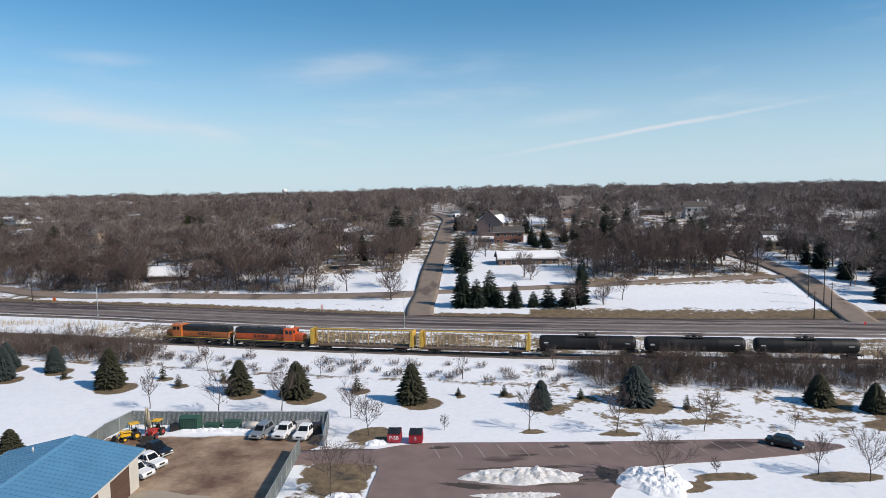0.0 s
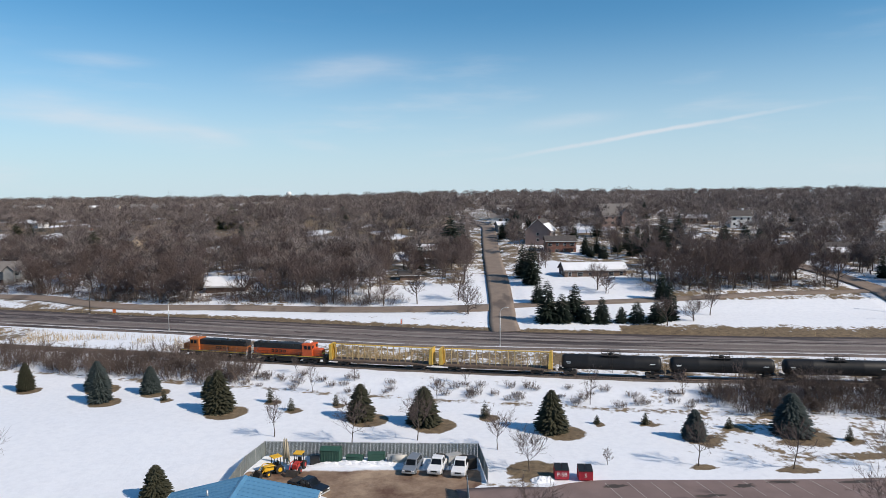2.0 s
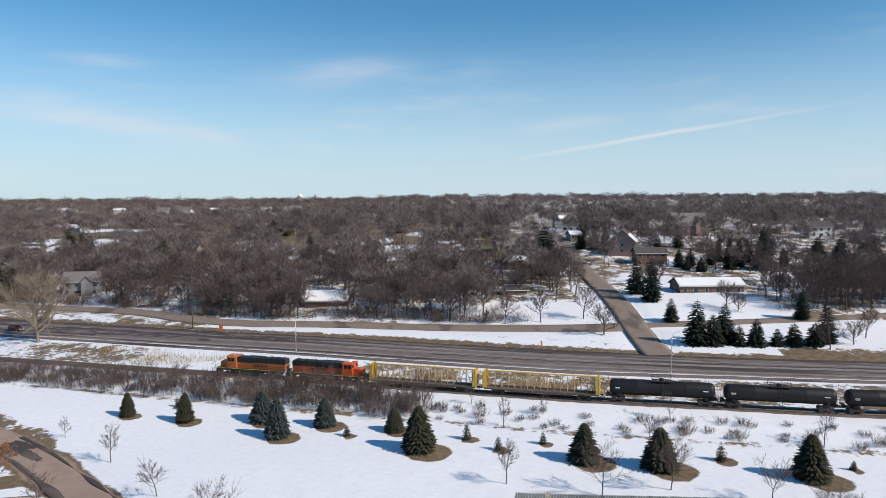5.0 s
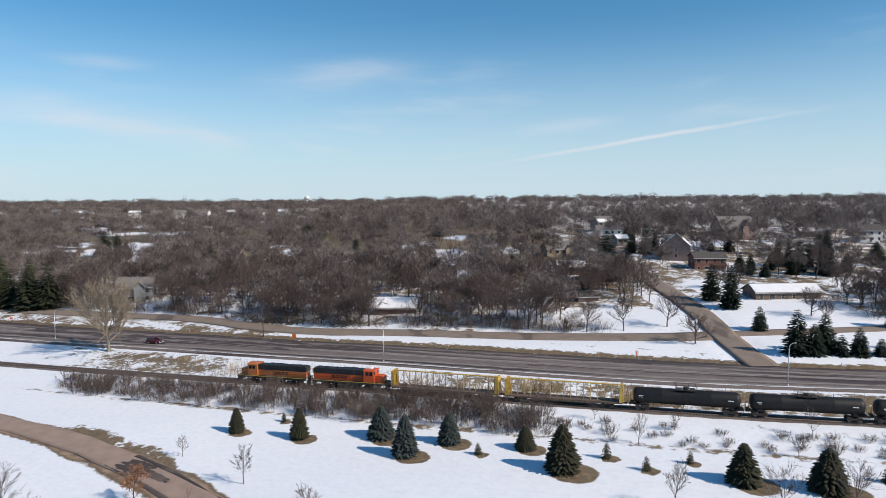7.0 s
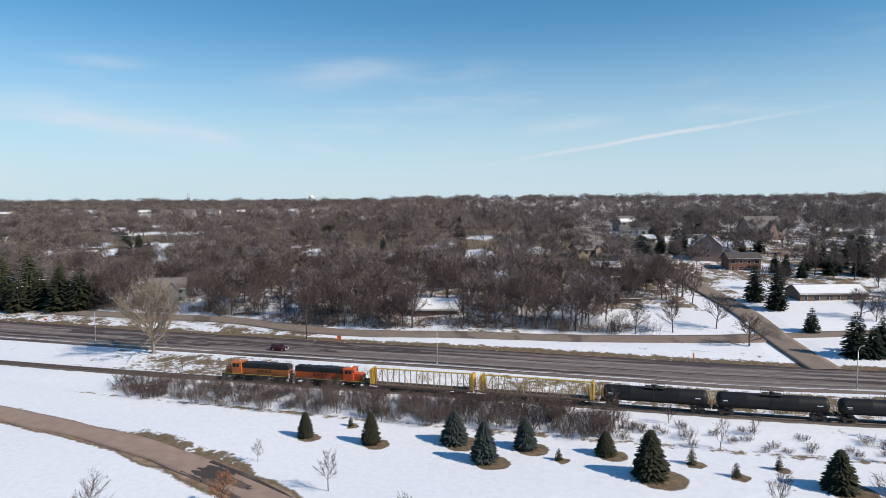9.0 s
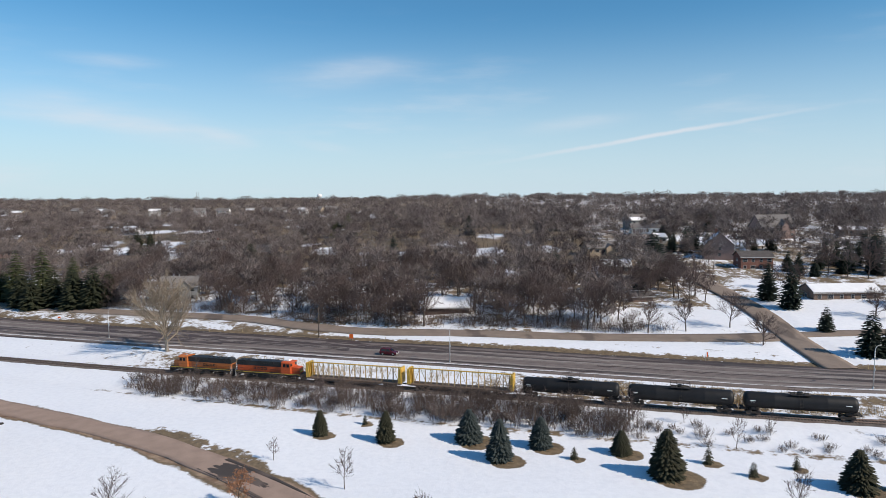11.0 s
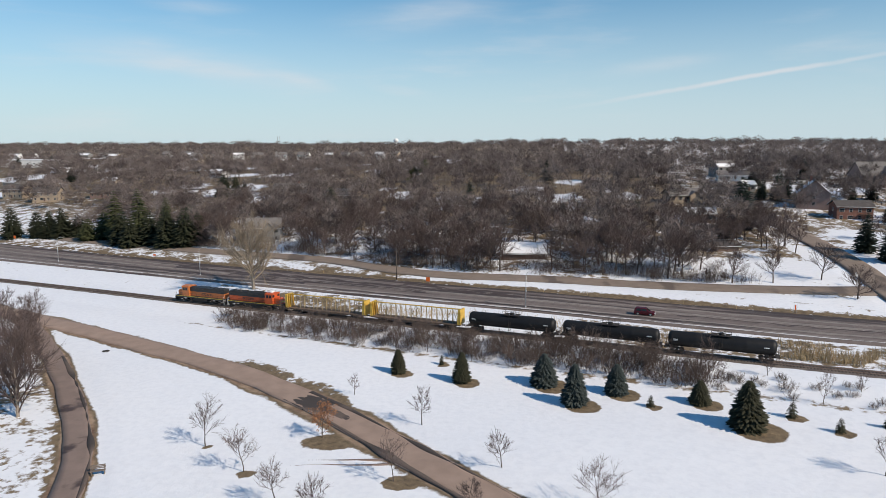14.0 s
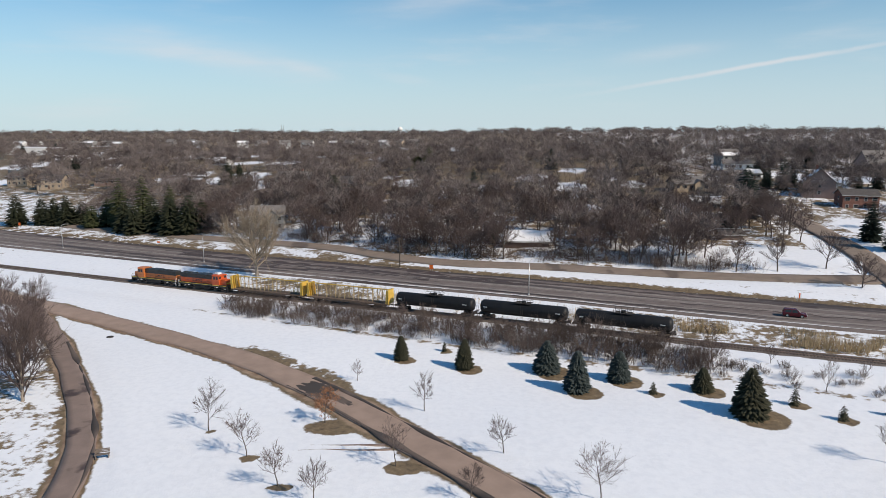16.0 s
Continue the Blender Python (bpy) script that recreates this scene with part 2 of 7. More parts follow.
def paving(name, colour, wet, stain=0.5, wet_at=0.62, streak=(0.05, 0.05, 0.05), turn=0.0):
    """Worn asphalt with patches, dark wet stains and fine grain."""
    m = bpy.data.materials.new(name)
    m.use_nodes = True
    n, l = m.node_tree.nodes, m.node_tree.links
    p = n["Principled BSDF"]
    pos = n.new("ShaderNodeNewGeometry")
    mp = n.new("ShaderNodeMapping")
    mp.vector_type = "TEXTURE"
    mp.inputs["Scale"].default_value = [1 / s for s in streak]
    mp.inputs["Rotation"].default_value = (0, 0, turn)
    l.new(pos.outputs["Position"], mp.inputs[0])

    def tex(scale, detail, src):
        t = n.new("ShaderNodeTexNoise")
        t.inputs["Scale"].default_value, t.inputs["Detail"].default_value = scale, detail
        l.new(src, t.inputs[0])
        return t.outputs[0]

    def span(v, a, b, c=0.0, d=1.0):
        r = n.new("ShaderNodeMapRange")
        l.new(v, r.inputs[0])
        for k, x in enumerate((a, b, c, d)):
            r.inputs[k + 1].default_value = x
        return r.outputs[0]

    def blend(f, a, b):
        x = n.new("ShaderNodeMix")
        x.data_type = "RGBA"
        l.new(f, x.inputs[0])
        for k, v in ((6, a), (7, b)):
            if isinstance(v, tuple):
                x.inputs[k].default_value = (*v, 1)
            else:
                l.new(v, x.inputs[k])
        return x.outputs[2]

    long, grain, mid = tex(1.0, 5, mp.outputs[0]), tex(9, 3, pos.outputs["Position"]), tex(0.35, 5, pos.outputs["Position"])
    c = blend(span(mid, 0.3, 0.7), tuple(v * 0.86 for v in colour), tuple(v * 1.14 for v in colour))
    c = blend(span(grain, 0.3, 0.75, 0, 0.5), c, tuple(v * 0.75 for v in colour))
    damp = span(long, wet_at, wet_at + 0.05, 0, stain)
    c = blend(damp, c, wet)
    l.new(c, p.inputs["Base Color"])
    l.new(span(damp, 0, 1, 0.88, 0.68), p.inputs["Roughness"])
    p.inputs["Specular IOR Level"].default_value = 0.3
    b = n.new("ShaderNodeBump")
    b.inputs["Strength"].default_value, b.inputs["Distance"].default_value = 0.3, 0.03
    l.new(grain, b.inputs["Height"])
    l.new(b.outputs[0], p.inputs["Normal"])
    return m


GROUND = ground_shader()
ROAD = paving("highway_asphalt", (0.185, 0.153, 0.140), (0.062, 0.05, 0.048), 0.85, 0.55, (0.016, 0.34, 0.1), radians(-17))
DRIVE = paving("brown_asphalt", (0.345, 0.252, 0.200), (0.085, 0.06, 0.05), 0.8, 0.66, (0.07, 0.07, 0.1))
PATHWAY = paving("path_asphalt", (0.245, 0.183, 0.155), (0.055, 0.039, 0.039), 0.9, 0.60, (0.12, 0.12, 0.1))
LOT = paving("lot_asphalt", (0.215, 0.158, 0.146), (0.07, 0.048, 0.047), 0.8, 0.63, (0.06, 0.16, 0.1))
STREET = paving("street_asphalt", (0.245, 0.195, 0.158), (0.07, 0.055, 0.05), 0.6, 0.6, (0.1, 0.03, 0.1))
BALLAST = shader("track_ballast", (0.13, 0.105, 0.09), 0.95, vary=0.5, scale=0.6, fine=9, bump=0.6)
TIE = shader("creosoted_tie", (0.075, 0.055, 0.045), 0.9, vary=0.4, island=0.6)
STEEL = shader("rail_steel", (0.22, 0.16, 0.13), 0.55, 0.6, vary=0.2)
SNOW = shader("snow_heap", (0.78, 0.79, 0.81), 0.8, vary=0.06, scale=0.5, fine=4, bump=0.5, spec=0.2)
DIRTY_SNOW = shader("dirty_snow", (0.58, 0.55, 0.52), 0.85, vary=0.25, scale=0.8, fine=5, bump=0.8, tint=(0.80, 0.80, 0.81), spec=0.2)
BARK = shader("grey_bark", (0.095, 0.075, 0.062), 0.95, vary=0.3, scale=1.5, thing=0.5)
TWIG = shader("bare_twigs", (0.122, 0.092, 0.084), 0.95, vary=0.38, scale=0.4, thing=0.6, spec=0.2)
WOOD_TWIG = shader("far_twigs", (0.150, 0.118, 0.112), 0.95, vary=0.42, scale=0.06, fine=0.5, island=0.15, spec=0.2, tint=(0.25, 0.21, 0.195), low=0.60, high=0.92)
PALE_TWIG = shader("pale_poplar_twigs", (0.27, 0.22, 0.165), 0.9, vary=0.25, scale=0.4, spec=0.2)
PALE_BARK = shader("pale_poplar_bark", (0.26, 0.22, 0.18), 0.9, vary=0.25, scale=1.2)
SHRUB = shader("shrub_stems", (0.125, 0.096, 0.083), 0.95, vary=0.35, scale=0.5, thing=0.6, spec=0.2)
REED = shader("dry_reeds", (0.42, 0.32, 0.19), 0.9, vary=0.35, island=0.7)
BLUE_SPRUCE = shader("blue_spruce_needles", (0.050, 0.063, 0.060), 0.75, vary=0.4, scale=0.8, fine=7, bump=0.3, island=0.45, spec=0.25)
GREEN_SPRUCE = shader("green_spruce_needles", (0.047, 0.047, 0.029), 0.75, vary=0.4, scale=0.8, fine=7, island=0.45, spec=0.25)
DARK_SPRUCE = shader("dark_spruce_needles", (0.017, 0.025, 0.018), 0.8, vary=0.4, scale=0.5, island=0.45, spec=0.2)
ROAD_SPRUCE = shader("roadside_spruce_needles", (0.030, 0.034, 0.019), 0.8, vary=0.45, scale=0.5, island=0.45, spec=0.2)
OLIVE_PINE = shader("olive_pine_needles", (0.055, 0.062, 0.028), 0.8, vary=0.4, scale=0.5, island=0.45, spec=0.2)
RUST_LEAF = shader("rust_oak_leaves", (0.30, 0.14, 0.07), 0.9, vary=0.35, island=0.7)
ORANGE = shader("locomotive_orange", (0.50, 0.150, 0.04), 0.45, vary=0.14, scale=0.7, fine=6)
RED_ORANGE = shader("locomotive_red_orange", (0.55, 0.092, 0.022), 0.45, vary=0.14, scale=0.7, fine=6)
BLACK = shader("sooty_black_paint", (0.018, 0.018, 0.018), 0.5, vary=0.35, scale=0.8, fine=8)
GRIME = shader("underframe_grime", (0.035, 0.029, 0.025), 0.85, vary=0.4, scale=1.5)
TANK_BLACK = shader("tank_black_paint", (0.013, 0.013, 0.014), 0.55, spec=0.3, vary=0.4, scale=0.5, fine=5)
YELLOW = shader("faded_yellow_paint", (0.60, 0.385, 0.07), 0.6, vary=0.22, scale=0.7, fine=6)
TAN_YELLOW = shader("weathered_yellow_paint", (0.38, 0.285, 0.15), 0.7, vary=0.3, scale=0.9, fine=7)
RUST_DECK = shader("rusty_deck_steel", (0.13, 0.09, 0.065), 0.9, vary=0.4, scale=1.0, fine=6)
STRIPE = shader("stripe_yellow", (0.72, 0.50, 0.06), 0.5, vary=0.1)
WHITE = shader("white_paint", (0.78, 0.78, 0.77), 0.5, vary=0.06)
GREY = shader("grey_paint", (0.38, 0.38, 0.37), 0.6, vary=0.15)
GALV = shader("galvanised_steel", (0.50, 0.51, 0.51), 0.45, 0.6, vary=0.12)
GLASS = shader("dark_window_glass", (0.02, 0.024, 0.028), 0.08, vary=0.2)
RUBBER = shader("tyre_rubber", (0.02, 0.02, 0.02), 0.9, vary=0.2)


# ---- mesh helpers ----
def box(bm, c, s, rz=0.0, taper=1.0, bevel=0.0):
    """A block of size s round c; taper narrows its top."""
    m = Matrix.Translation(c) @ Matrix.Rotation(rz, 4, "Z")
    vs = []
    for k, (i, j) in enumerate(((-1, -1), (1, -1), (1, 1), (-1, 1))):
        vs.append(bm.verts.new(m @ Vector((i * s[0] / 2, j * s[1] / 2, -s[2] / 2))))
    for i, j in ((-1, -1), (1, -1), (1, 1), (-1, 1)):
        vs.append(bm.verts.new(m @ Vector((i * s[0] / 2 * taper, j * s[1] / 2 * taper, s[2] / 2))))
    fs = [bm.faces.new([vs[i] for i in q]) for q in ((3, 2, 1, 0), (4, 5, 6, 7), (0, 1, 5, 4), (1, 2, 6, 5), (2, 3, 7, 6), (3, 0, 4, 7))]
    if bevel:
        es = list({e for f in fs for e in f.edges})
        bmesh.ops.bevel(bm, geom=es, offset=bevel, segments=2, affect="EDGES", profile=0.5)
    return bm


def tube(bm, a, b, r0, r1=None, sides=6, cap=True):
    """A tapered round bar from a to b."""
    a, b = Vector(a), Vector(b)
    r1 = r0 if r1 is None else r1
    q = (b - a).to_track_quat("Z", "Y")
    rings = []
    for p, r in ((a, r0), (b, r1)):
        rings.append([bm.verts.new(p + q @ Vector((r * math.cos(2 * math.pi * k / sides), r * math.sin(2 * math.pi * k / sides), 0))) for k in range(sides)])
    for k in range(sides):
        f = bm.faces.new((rings[0][k], rings[0][(k + 1) % sides], rings[1][(k + 1) % sides], rings[1][k]))
        f.smooth = sides > 6
    if cap:
        bm.faces.new(rings[0][::-1])
        bm.faces.new(rings[1])
    return bm


def prism(bm, outline, y0, y1):
    """An outline of (x, z) points drawn out from y0 to y1."""
    a = [bm.verts.new((x, y0, z)) for x, z in outline]
    b = [bm.verts.new((x, y1, z)) for x, z in outline]
    bm.faces.new(a)
    bm.faces.new(b[::-1])
    for k in range(len(a)):
        j = (k + 1) % len(a)
        bm.faces.new((a[j], a[k], b[k], b[j]))
    bmesh.ops.recalc_face_normals(bm, faces=bm.faces)
    return bm


def mesh_of(name, bm, material):
    me = bpy.data.meshes.new(name)
    bm.to_mesh(me)
    bm.free()
    me.materials.append(material)
    return me


def part(name, bm, material, parent, label=""):
    ob = new(name, bm if isinstance(bm, bpy.types.Mesh) else mesh_of(name, bm, material))
    ob.parent = parent
    return tagged(ob, label)


def share(name, mesh, parent, m):
    """A further part on a mesh that is already made."""
    ob = new(name, mesh)
    ob.parent = parent
    ob.matrix_basis = m
    return ob


def empty(name, m=None):
    ob = new(name)
    ob.empty_display_size = 0.3
    if m is not None:
        ob.matrix_basis = m
    return ob


def from_arrays(name, verts, faces, material):
    me = bpy.data.meshes.new(name)
    me.vertices.add(len(verts))
    me.vertices.foreach_set("co", np.asarray(verts, np.float32).ravel())
    faces = np.asarray(faces, np.int32)
    k = faces.shape[1]
    me.loops.add(faces.size)
    me.loops.foreach_set("vertex_index", faces.ravel())
    me.polygons.add(len(faces))
    me.polygons.foreach_set("loop_start", np.arange(0, faces.size, k, dtype=np.int32))
    me.update(calc_edges=True)
    me.validate()
    me.materials.append(material)
    return me


def spline(pts, step=2.5):
    """Points at even steps along a smooth line through pts."""
    p = np.array([pts[0], *pts, pts[-1]], float)
    out = []
    for a, b, c, d in zip(p, p[1:], p[2:], p[3:]):
        n = max(2, int(np.hypot(*(c - b)) / step))
        for k in range(n):
            t = k / n
            out.append(0.5 * (2 * b + (c - a) * t + (2 * a - 5 * b + 4 * c - d) * t * t + (3 * b - a - 3 * c + d) * t ** 3))
    out.append(p[-1])
    return np.array(out)


def ribbon(name, pts, width, material, lift=0.07, across=4, step=2.5, wobble=0.0, label="", category="road"):
    """A paved strip laid along pts on the land, with a skirt that gives it thickness."""
    line = spline(pts, step)
    tan = np.gradient(line, axis=0)
    tan /= np.linalg.norm(tan, axis=1)[:, None]
    nor = np.c_[-tan[:, 1], tan[:, 0]]
    rows = []
    for i, (p, q) in enumerate(zip(line, nor)):
        w = width / 2 + wobble * (noise.noise((p[0] * 0.13, p[1] * 0.13, 3.0)))
        offs = np.linspace(-w, w, across + 1)
        xy = p + offs[:, None] * q
        z = ground_z(xy[:, 0], xy[:, 1]) + lift
        row = [(*a, b) for a, b in zip(xy, z)]
        row = [(row[0][0], row[0][1], row[0][2] - 0.3)] + row + [(row[-1][0], row[-1][1], row[-1][2] - 0.3)]
        rows.append(row)
    v = np.array(rows).reshape(-1, 3)
    n = across + 3
    f = [(i * n + j, i * n + j + 1, (i + 1) * n + j + 1, (i + 1) * n + j) for i in range(len(line) - 1) for j in range(n - 1)]
    f = np.array(f)[:, ::-1]
    ob = new(name, from_arrays(name, v, f, material))
    return tagged(ob, label, category, kind="structure")


# ---- the land ----
DRIVE_LINE = ((-420, 290), (-300, 222), (-231, 183.5), (-190, 164.5), (-155, 146), (-135, 132.5), (-124.5, 124.0), (-108, 108.3), (-98, 98.6), (-85, 84), (-70, 66), (-50, 40))
PATH_LINE = ((-222, 179), (-206, 163), (-192.6, 149.3), (-177, 131.5), (-165.3, 116.7), (-157.7, 105.3), (-152.2, 93.3), (-148, 78), (-145, 50))
STREET_LINE = ((-4.2, 178), (-3.9, 190), (-2.6, 204.5), (-0.2, 247), (2.0, 286.5), (4.4, 327), (6.8, 362), (8.0, 392), (3, 430), (-8, 470))
SIDE_LINE = ((104, 158), (108.5, 176), (113.6, 202.4), (114.7, 224), (115, 243), (112, 280), (104, 330))
FRONT_LINE = ((-300, 306), (-230, 276), (-168, 252), (-140, 235), (-117.7, 224.5), (-84.4, 217), (-54.5, 210), (-20, 205.4), (-5, 204.5))
LANE_LINE = ((-1, 205.5), (30, 205.5), (57, 206.3), (85.6, 208.5), (112, 209))


def segments_distance(x, y, pts):
    d = np.full(x.shape, 1e9)
    for (ax, ay), (bx, by) in zip(pts, pts[1:]):
        t = np.clip(((x - ax) * (bx - ax) + (y - ay) * (by - ay)) / ((bx - ax) ** 2 + (by - ay) ** 2), 0, 1)
        d = np.minimum(d, np.hypot(x - ax - t * (bx - ax), y - ay - t * (by - ay)))
    return d


# spruces of the park: x, y, height, width
SPRUCES = ((-119.6, 146.3, 4.8, 2.9), (-107.2, 142.8, 5.8, 3.4), (-92.2, 142.3, 6.0, 4.9), (-87.5, 133.5, 7.2, 4.4), (-79.9, 138.7, 5.5, 4.0),
           (-66.8, 134.9, 4.2, 3.5), (-62.2, 125.6, 7.7, 5.7), (-35.9, 119.8, 6.3, 5.0), (-24.8, 116.6, 6.6, 5.6), (-4.0, 111.7, 6.9, 5.4),
           (17.5, 106.9, 4.8, 3.8), (33.8, 108.9, 6.8, 6.4), (64.0, 107.2, 5.3, 4.7), (70.8, 103.2, 4.8, 4.0), (-59.3, 90.1, 4.6, 4.0))
YOUNG_SPRUCES = ((-111.9, 151.4, 2.0, 1.3), (-75.1, 133.1, 2.1, 1.7), (-54.0, 130.1, 3.1, 2.0), (-49.0, 124.9, 2.4, 1.9), (-41.2, 127.2, 2.3, 1.6),
                 (-14.3, 119.1, 3.2, 2.4), (4.1, 114.6, 1.6, 1.3), (12.1, 114.2, 2.0, 1.8), (25.1, 111.7, 1.9, 1.8), (41.3, 105.7, 2.5, 1.6))
YARD = ((-50, 98.3), (-48.6, 104.2), (-16.6, 100.8), (-15.9, 98.6), (-16.7, 92), (-18.9, 89.6), (-19, 60), (-50, 60))


def inside(x, y, poly):
    hit = np.zeros(x.shape, bool)
    for (ax, ay), (bx, by) in zip(poly, poly[1:] + poly[:1]):
        hit ^= ((ay > y) != (by > y)) & (x < (bx - ax) * (y - ay) / (by - ay + 1e-9) + ax)
    return hit


# snowy glades among the trees: x, y, half width
GLADE_SEED = random.Random(77)
GLADES = [(GLADE_SEED.uniform(-265, -30), GLADE_SEED.uniform(285, 430), GLADE_SEED.uniform(5, 10)) for k in range(24)]
GLADES += [(GLADE_SEED.uniform(20, 200), GLADE_SEED.uniform(250, 400), GLADE_SEED.uniform(6, 12)) for k in range(26)]
GLADES += [(GLADE_SEED.uniform(-560, -200), GLADE_SEED.uniform(430, 800), GLADE_SEED.uniform(10, 20)) for k in range(26)]


def cover(x, y):
    """How bare, muddy and patchy the land lies at x, y."""
    yt, yn, yf = table(TRACK, x), table(NEAR, x), table(FAR, x)
    bare, mud, patchy = np.zeros(x.shape), np.zeros(x.shape), np.full(x.shape, 0.06)
    far = y - yf
    # verge of the highway, then snow, then woods
    verge = np.where(far > 0, np.exp(-(far / np.where(x > 25, 11.5, 4.6)) ** 2), 0)
    bare = np.maximum(bare, 0.95 * verge)
    bare = np.maximum(bare, 0.42 * ease(3, 9, far) * ease(16, 8, far) * ease(-75, -50, x) * ease(20, -5, x))
    bare = np.maximum(bare, 0.52 * ease(-118, -135, x) * ease(0, 2, far) * ease(30, 18, far))
    patchy = np.where((far > 0) & (far < 18), 0.45, patchy)
    woods = ease(11, 18, far) * np.where(x < -12, 1.0, ease(34, 80, far) * 0.80)
    lawn = np.maximum(ease(16, 4, np.hypot((x + 30) / 2.6, y - 222)), ease(22, 8, np.hypot((x + 195) / 1.6, y - 266)))
    woods = woods * (1 - lawn)
    bare = np.where(far > 11, np.maximum(bare, (0.45 + 0.27 * ease(26, 110, far)) * woods), bare)
    patchy = np.where(far > 11, 0.06 + (0.55 - 0.2 * ease(60, 200, far)) * woods, patchy)
    for gx, gy, gr in GLADES:
        open_snow = ease(1.2, 0.7, np.hypot((x - gx) / gr, (y - gy) / (1.5 * gr)))
        bare, patchy = bare * (1 - 0.75 * open_snow), patchy * (1 - 0.4 * open_snow)
    field = ease(40, 55, x) * ease(118, 105, x) * ease(8, 14, far) * ease(44, 34, far)
    bare, patchy = np.maximum(bare, 0.20 * field), np.maximum(patchy, 0.30 * field)
    belt = ease(40, 50, x) * ease(113, 106, x) * ease(34, 38, far) * ease(262, 240, y)
    bare, patchy = np.maximum(bare, 0.52 * belt), np.maximum(patchy, 0.5 * belt)
    hill = ease(70, 100, x) * ease(260, 285, y)
    bare, patchy = np.maximum(bare, 0.56 * hill), np.maximum(patchy, 0.5 * hill)
    # between the tracks and the highway
    mid = (y > yt + 2.2) & (y < yn)
    bare = np.where(mid, np.maximum(bare, 0.30 + 0.24 * ease(-205, -160, x) * ease(-110, -150, x) + 0.25 * ease(-95, -70, x)), bare)
    patchy = np.where(mid, 0.35, patchy)
    bare = np.where(mid & (y > yn - 1.2), 0.1, bare)
    # the shrub belt south of the tracks
    belt = (y < yt - 2.5) & (y > yt - 19) & (x > -205)
    edge = ease(-205, -165, x)
    bare = np.where(belt, 0.30 * edge + 0.24 * np.exp(-((y - yt + 16.5) / 1.4) ** 2) * edge, bare)
    patchy = np.where(belt, 0.30 * edge, patchy)
    east = ease(-5, 25, x) * ease(yt - 46, yt - 36, y) * ease(yt - 2, yt - 5, y)
    bare, patchy = np.maximum(bare, 0.44 * east), np.maximum(patchy, 0.42 * east)
    # rim of the drive and the path
    d = segments_distance(x, y, DRIVE_LINE) + 0.5 * np.sin(x * 0.37 + y * 0.11) * np.sin(y * 0.29)
    wet = ease(-150, -135, x) * ease(-108, -122, x)
    bare = np.maximum(bare, ease(6.0 + 1.6 * wet, 1.4, d))
    patchy = np.maximum(patchy, 0.16 * ease(9, 4, d))
    mud = np.maximum(mud, ease(5.2 + 0.8 * wet, 1.2, d))
    south = ease(10.5, 4.0, d) * ease(-158, -150, x) * ease(-120, -128, x) * (y > np.interp(x, [-155, -124], [146, 124]))
    bare, patchy = np.maximum(bare, 0.72 * south), np.maximum(patchy, 0.45 * south)
    d = segments_distance(x, y, PATH_LINE) + 0.35 * np.sin(x * 0.5 + y * 0.2)
    bare = np.maximum(bare, ease(4.6, 1.0, d))
    mud = np.maximum(mud, ease(3.8, 0.8, d))
    west = (y < 170) & (x < np.interp(y, [60, 93, 117, 149, 179], [-147, -154, -167, -194, -224]))
    bare, patchy = np.where(west, np.maximum(bare, 0.47), bare), np.where(west, 0.45, patchy)
    # mulch beds on the sunny side of the spruces
    for px, py, h, w in SPRUCES + YOUNG_SPRUCES:
        q = np.hypot(x - px - 0.30 * w, y - py + 0.22 * w) / (0.62 * w + 0.35)
        bare = np.maximum(bare, ease(1.5, 0.5, q))
        patchy = np.maximum(patchy, 0.1 * ease(2.0, 1.0, q))
    for px, py, rx, ry in ((-124.8, 115.2, 4.2, 2.6), (-112, 104, 2.6, 2.0), (-133.2, 105, 1.5, 1.1), (-126.3, 98, 1.6, 1.1), (-9, 96, 4.0, 3.6),
                           (27, 94.5, 3.4, 1.2), (30.5, 76.6, 3.0, 1.6), (36.5, 79.3, 4.0, 1.2), (51, 78.5, 5.5, 1.6), (70, 97, 5, 2.5), (14.5, 96, 2.2, 0.9), (-12.5, 83, 4.5, 8), (-142, 112.5, 0.9, 0.6)):
        q = np.hypot((x - px) / rx, (y - py) / ry)
        bare, patchy = np.maximum(bare, ease(1.5, 0.5, q)), np.maximum(patchy, 0.28 * ease(2.0, 1.0, q))
    for px, py, rx, ry in ((40, 99.8, 8, 2.2), (34, 104.6, 8, 1.8), (62, 100, 6, 2)):
        q = ease(1.6, 0.2, np.hypot((x - px) / rx, (y - py) / ry))
        bare, patchy = np.maximum(bare, 0.68 * q), np.maximum(patchy, 0.5 * q)
    gate = ease(-20, -17, x) * ease(-7, -10, x) * ease(96, 92, y)
    bare, patchy = np.maximum(bare, 0.6 * gate), np.maximum(patchy, 0.4 * gate)
    yard = inside(x, y, YARD)
    mud = np.where(yard, 0.85 - 0.75 * ease(96.3, 99.5, y + (x + 33) * 0.05), mud)
    patchy = np.where(yard, 0.25, patchy)
    return bare, mud, patchy


def graded(a, b, fine, lo, hi, grow):
    """Even steps from a to b, widening steps out to lo and hi."""
    mid = list(np.arange(a, b + fine / 2, fine))
    left, right, s = [], [], fine
    while (left or [a])[-1] > lo:
        s *= grow
        left.append((left or [a])[-1] - s)
    s = fine
    while (right or [b])[-1] < hi:
        s *= grow
        right.append((right or [b])[-1] + s)
    return np.array(left[::-1] + mid + right)


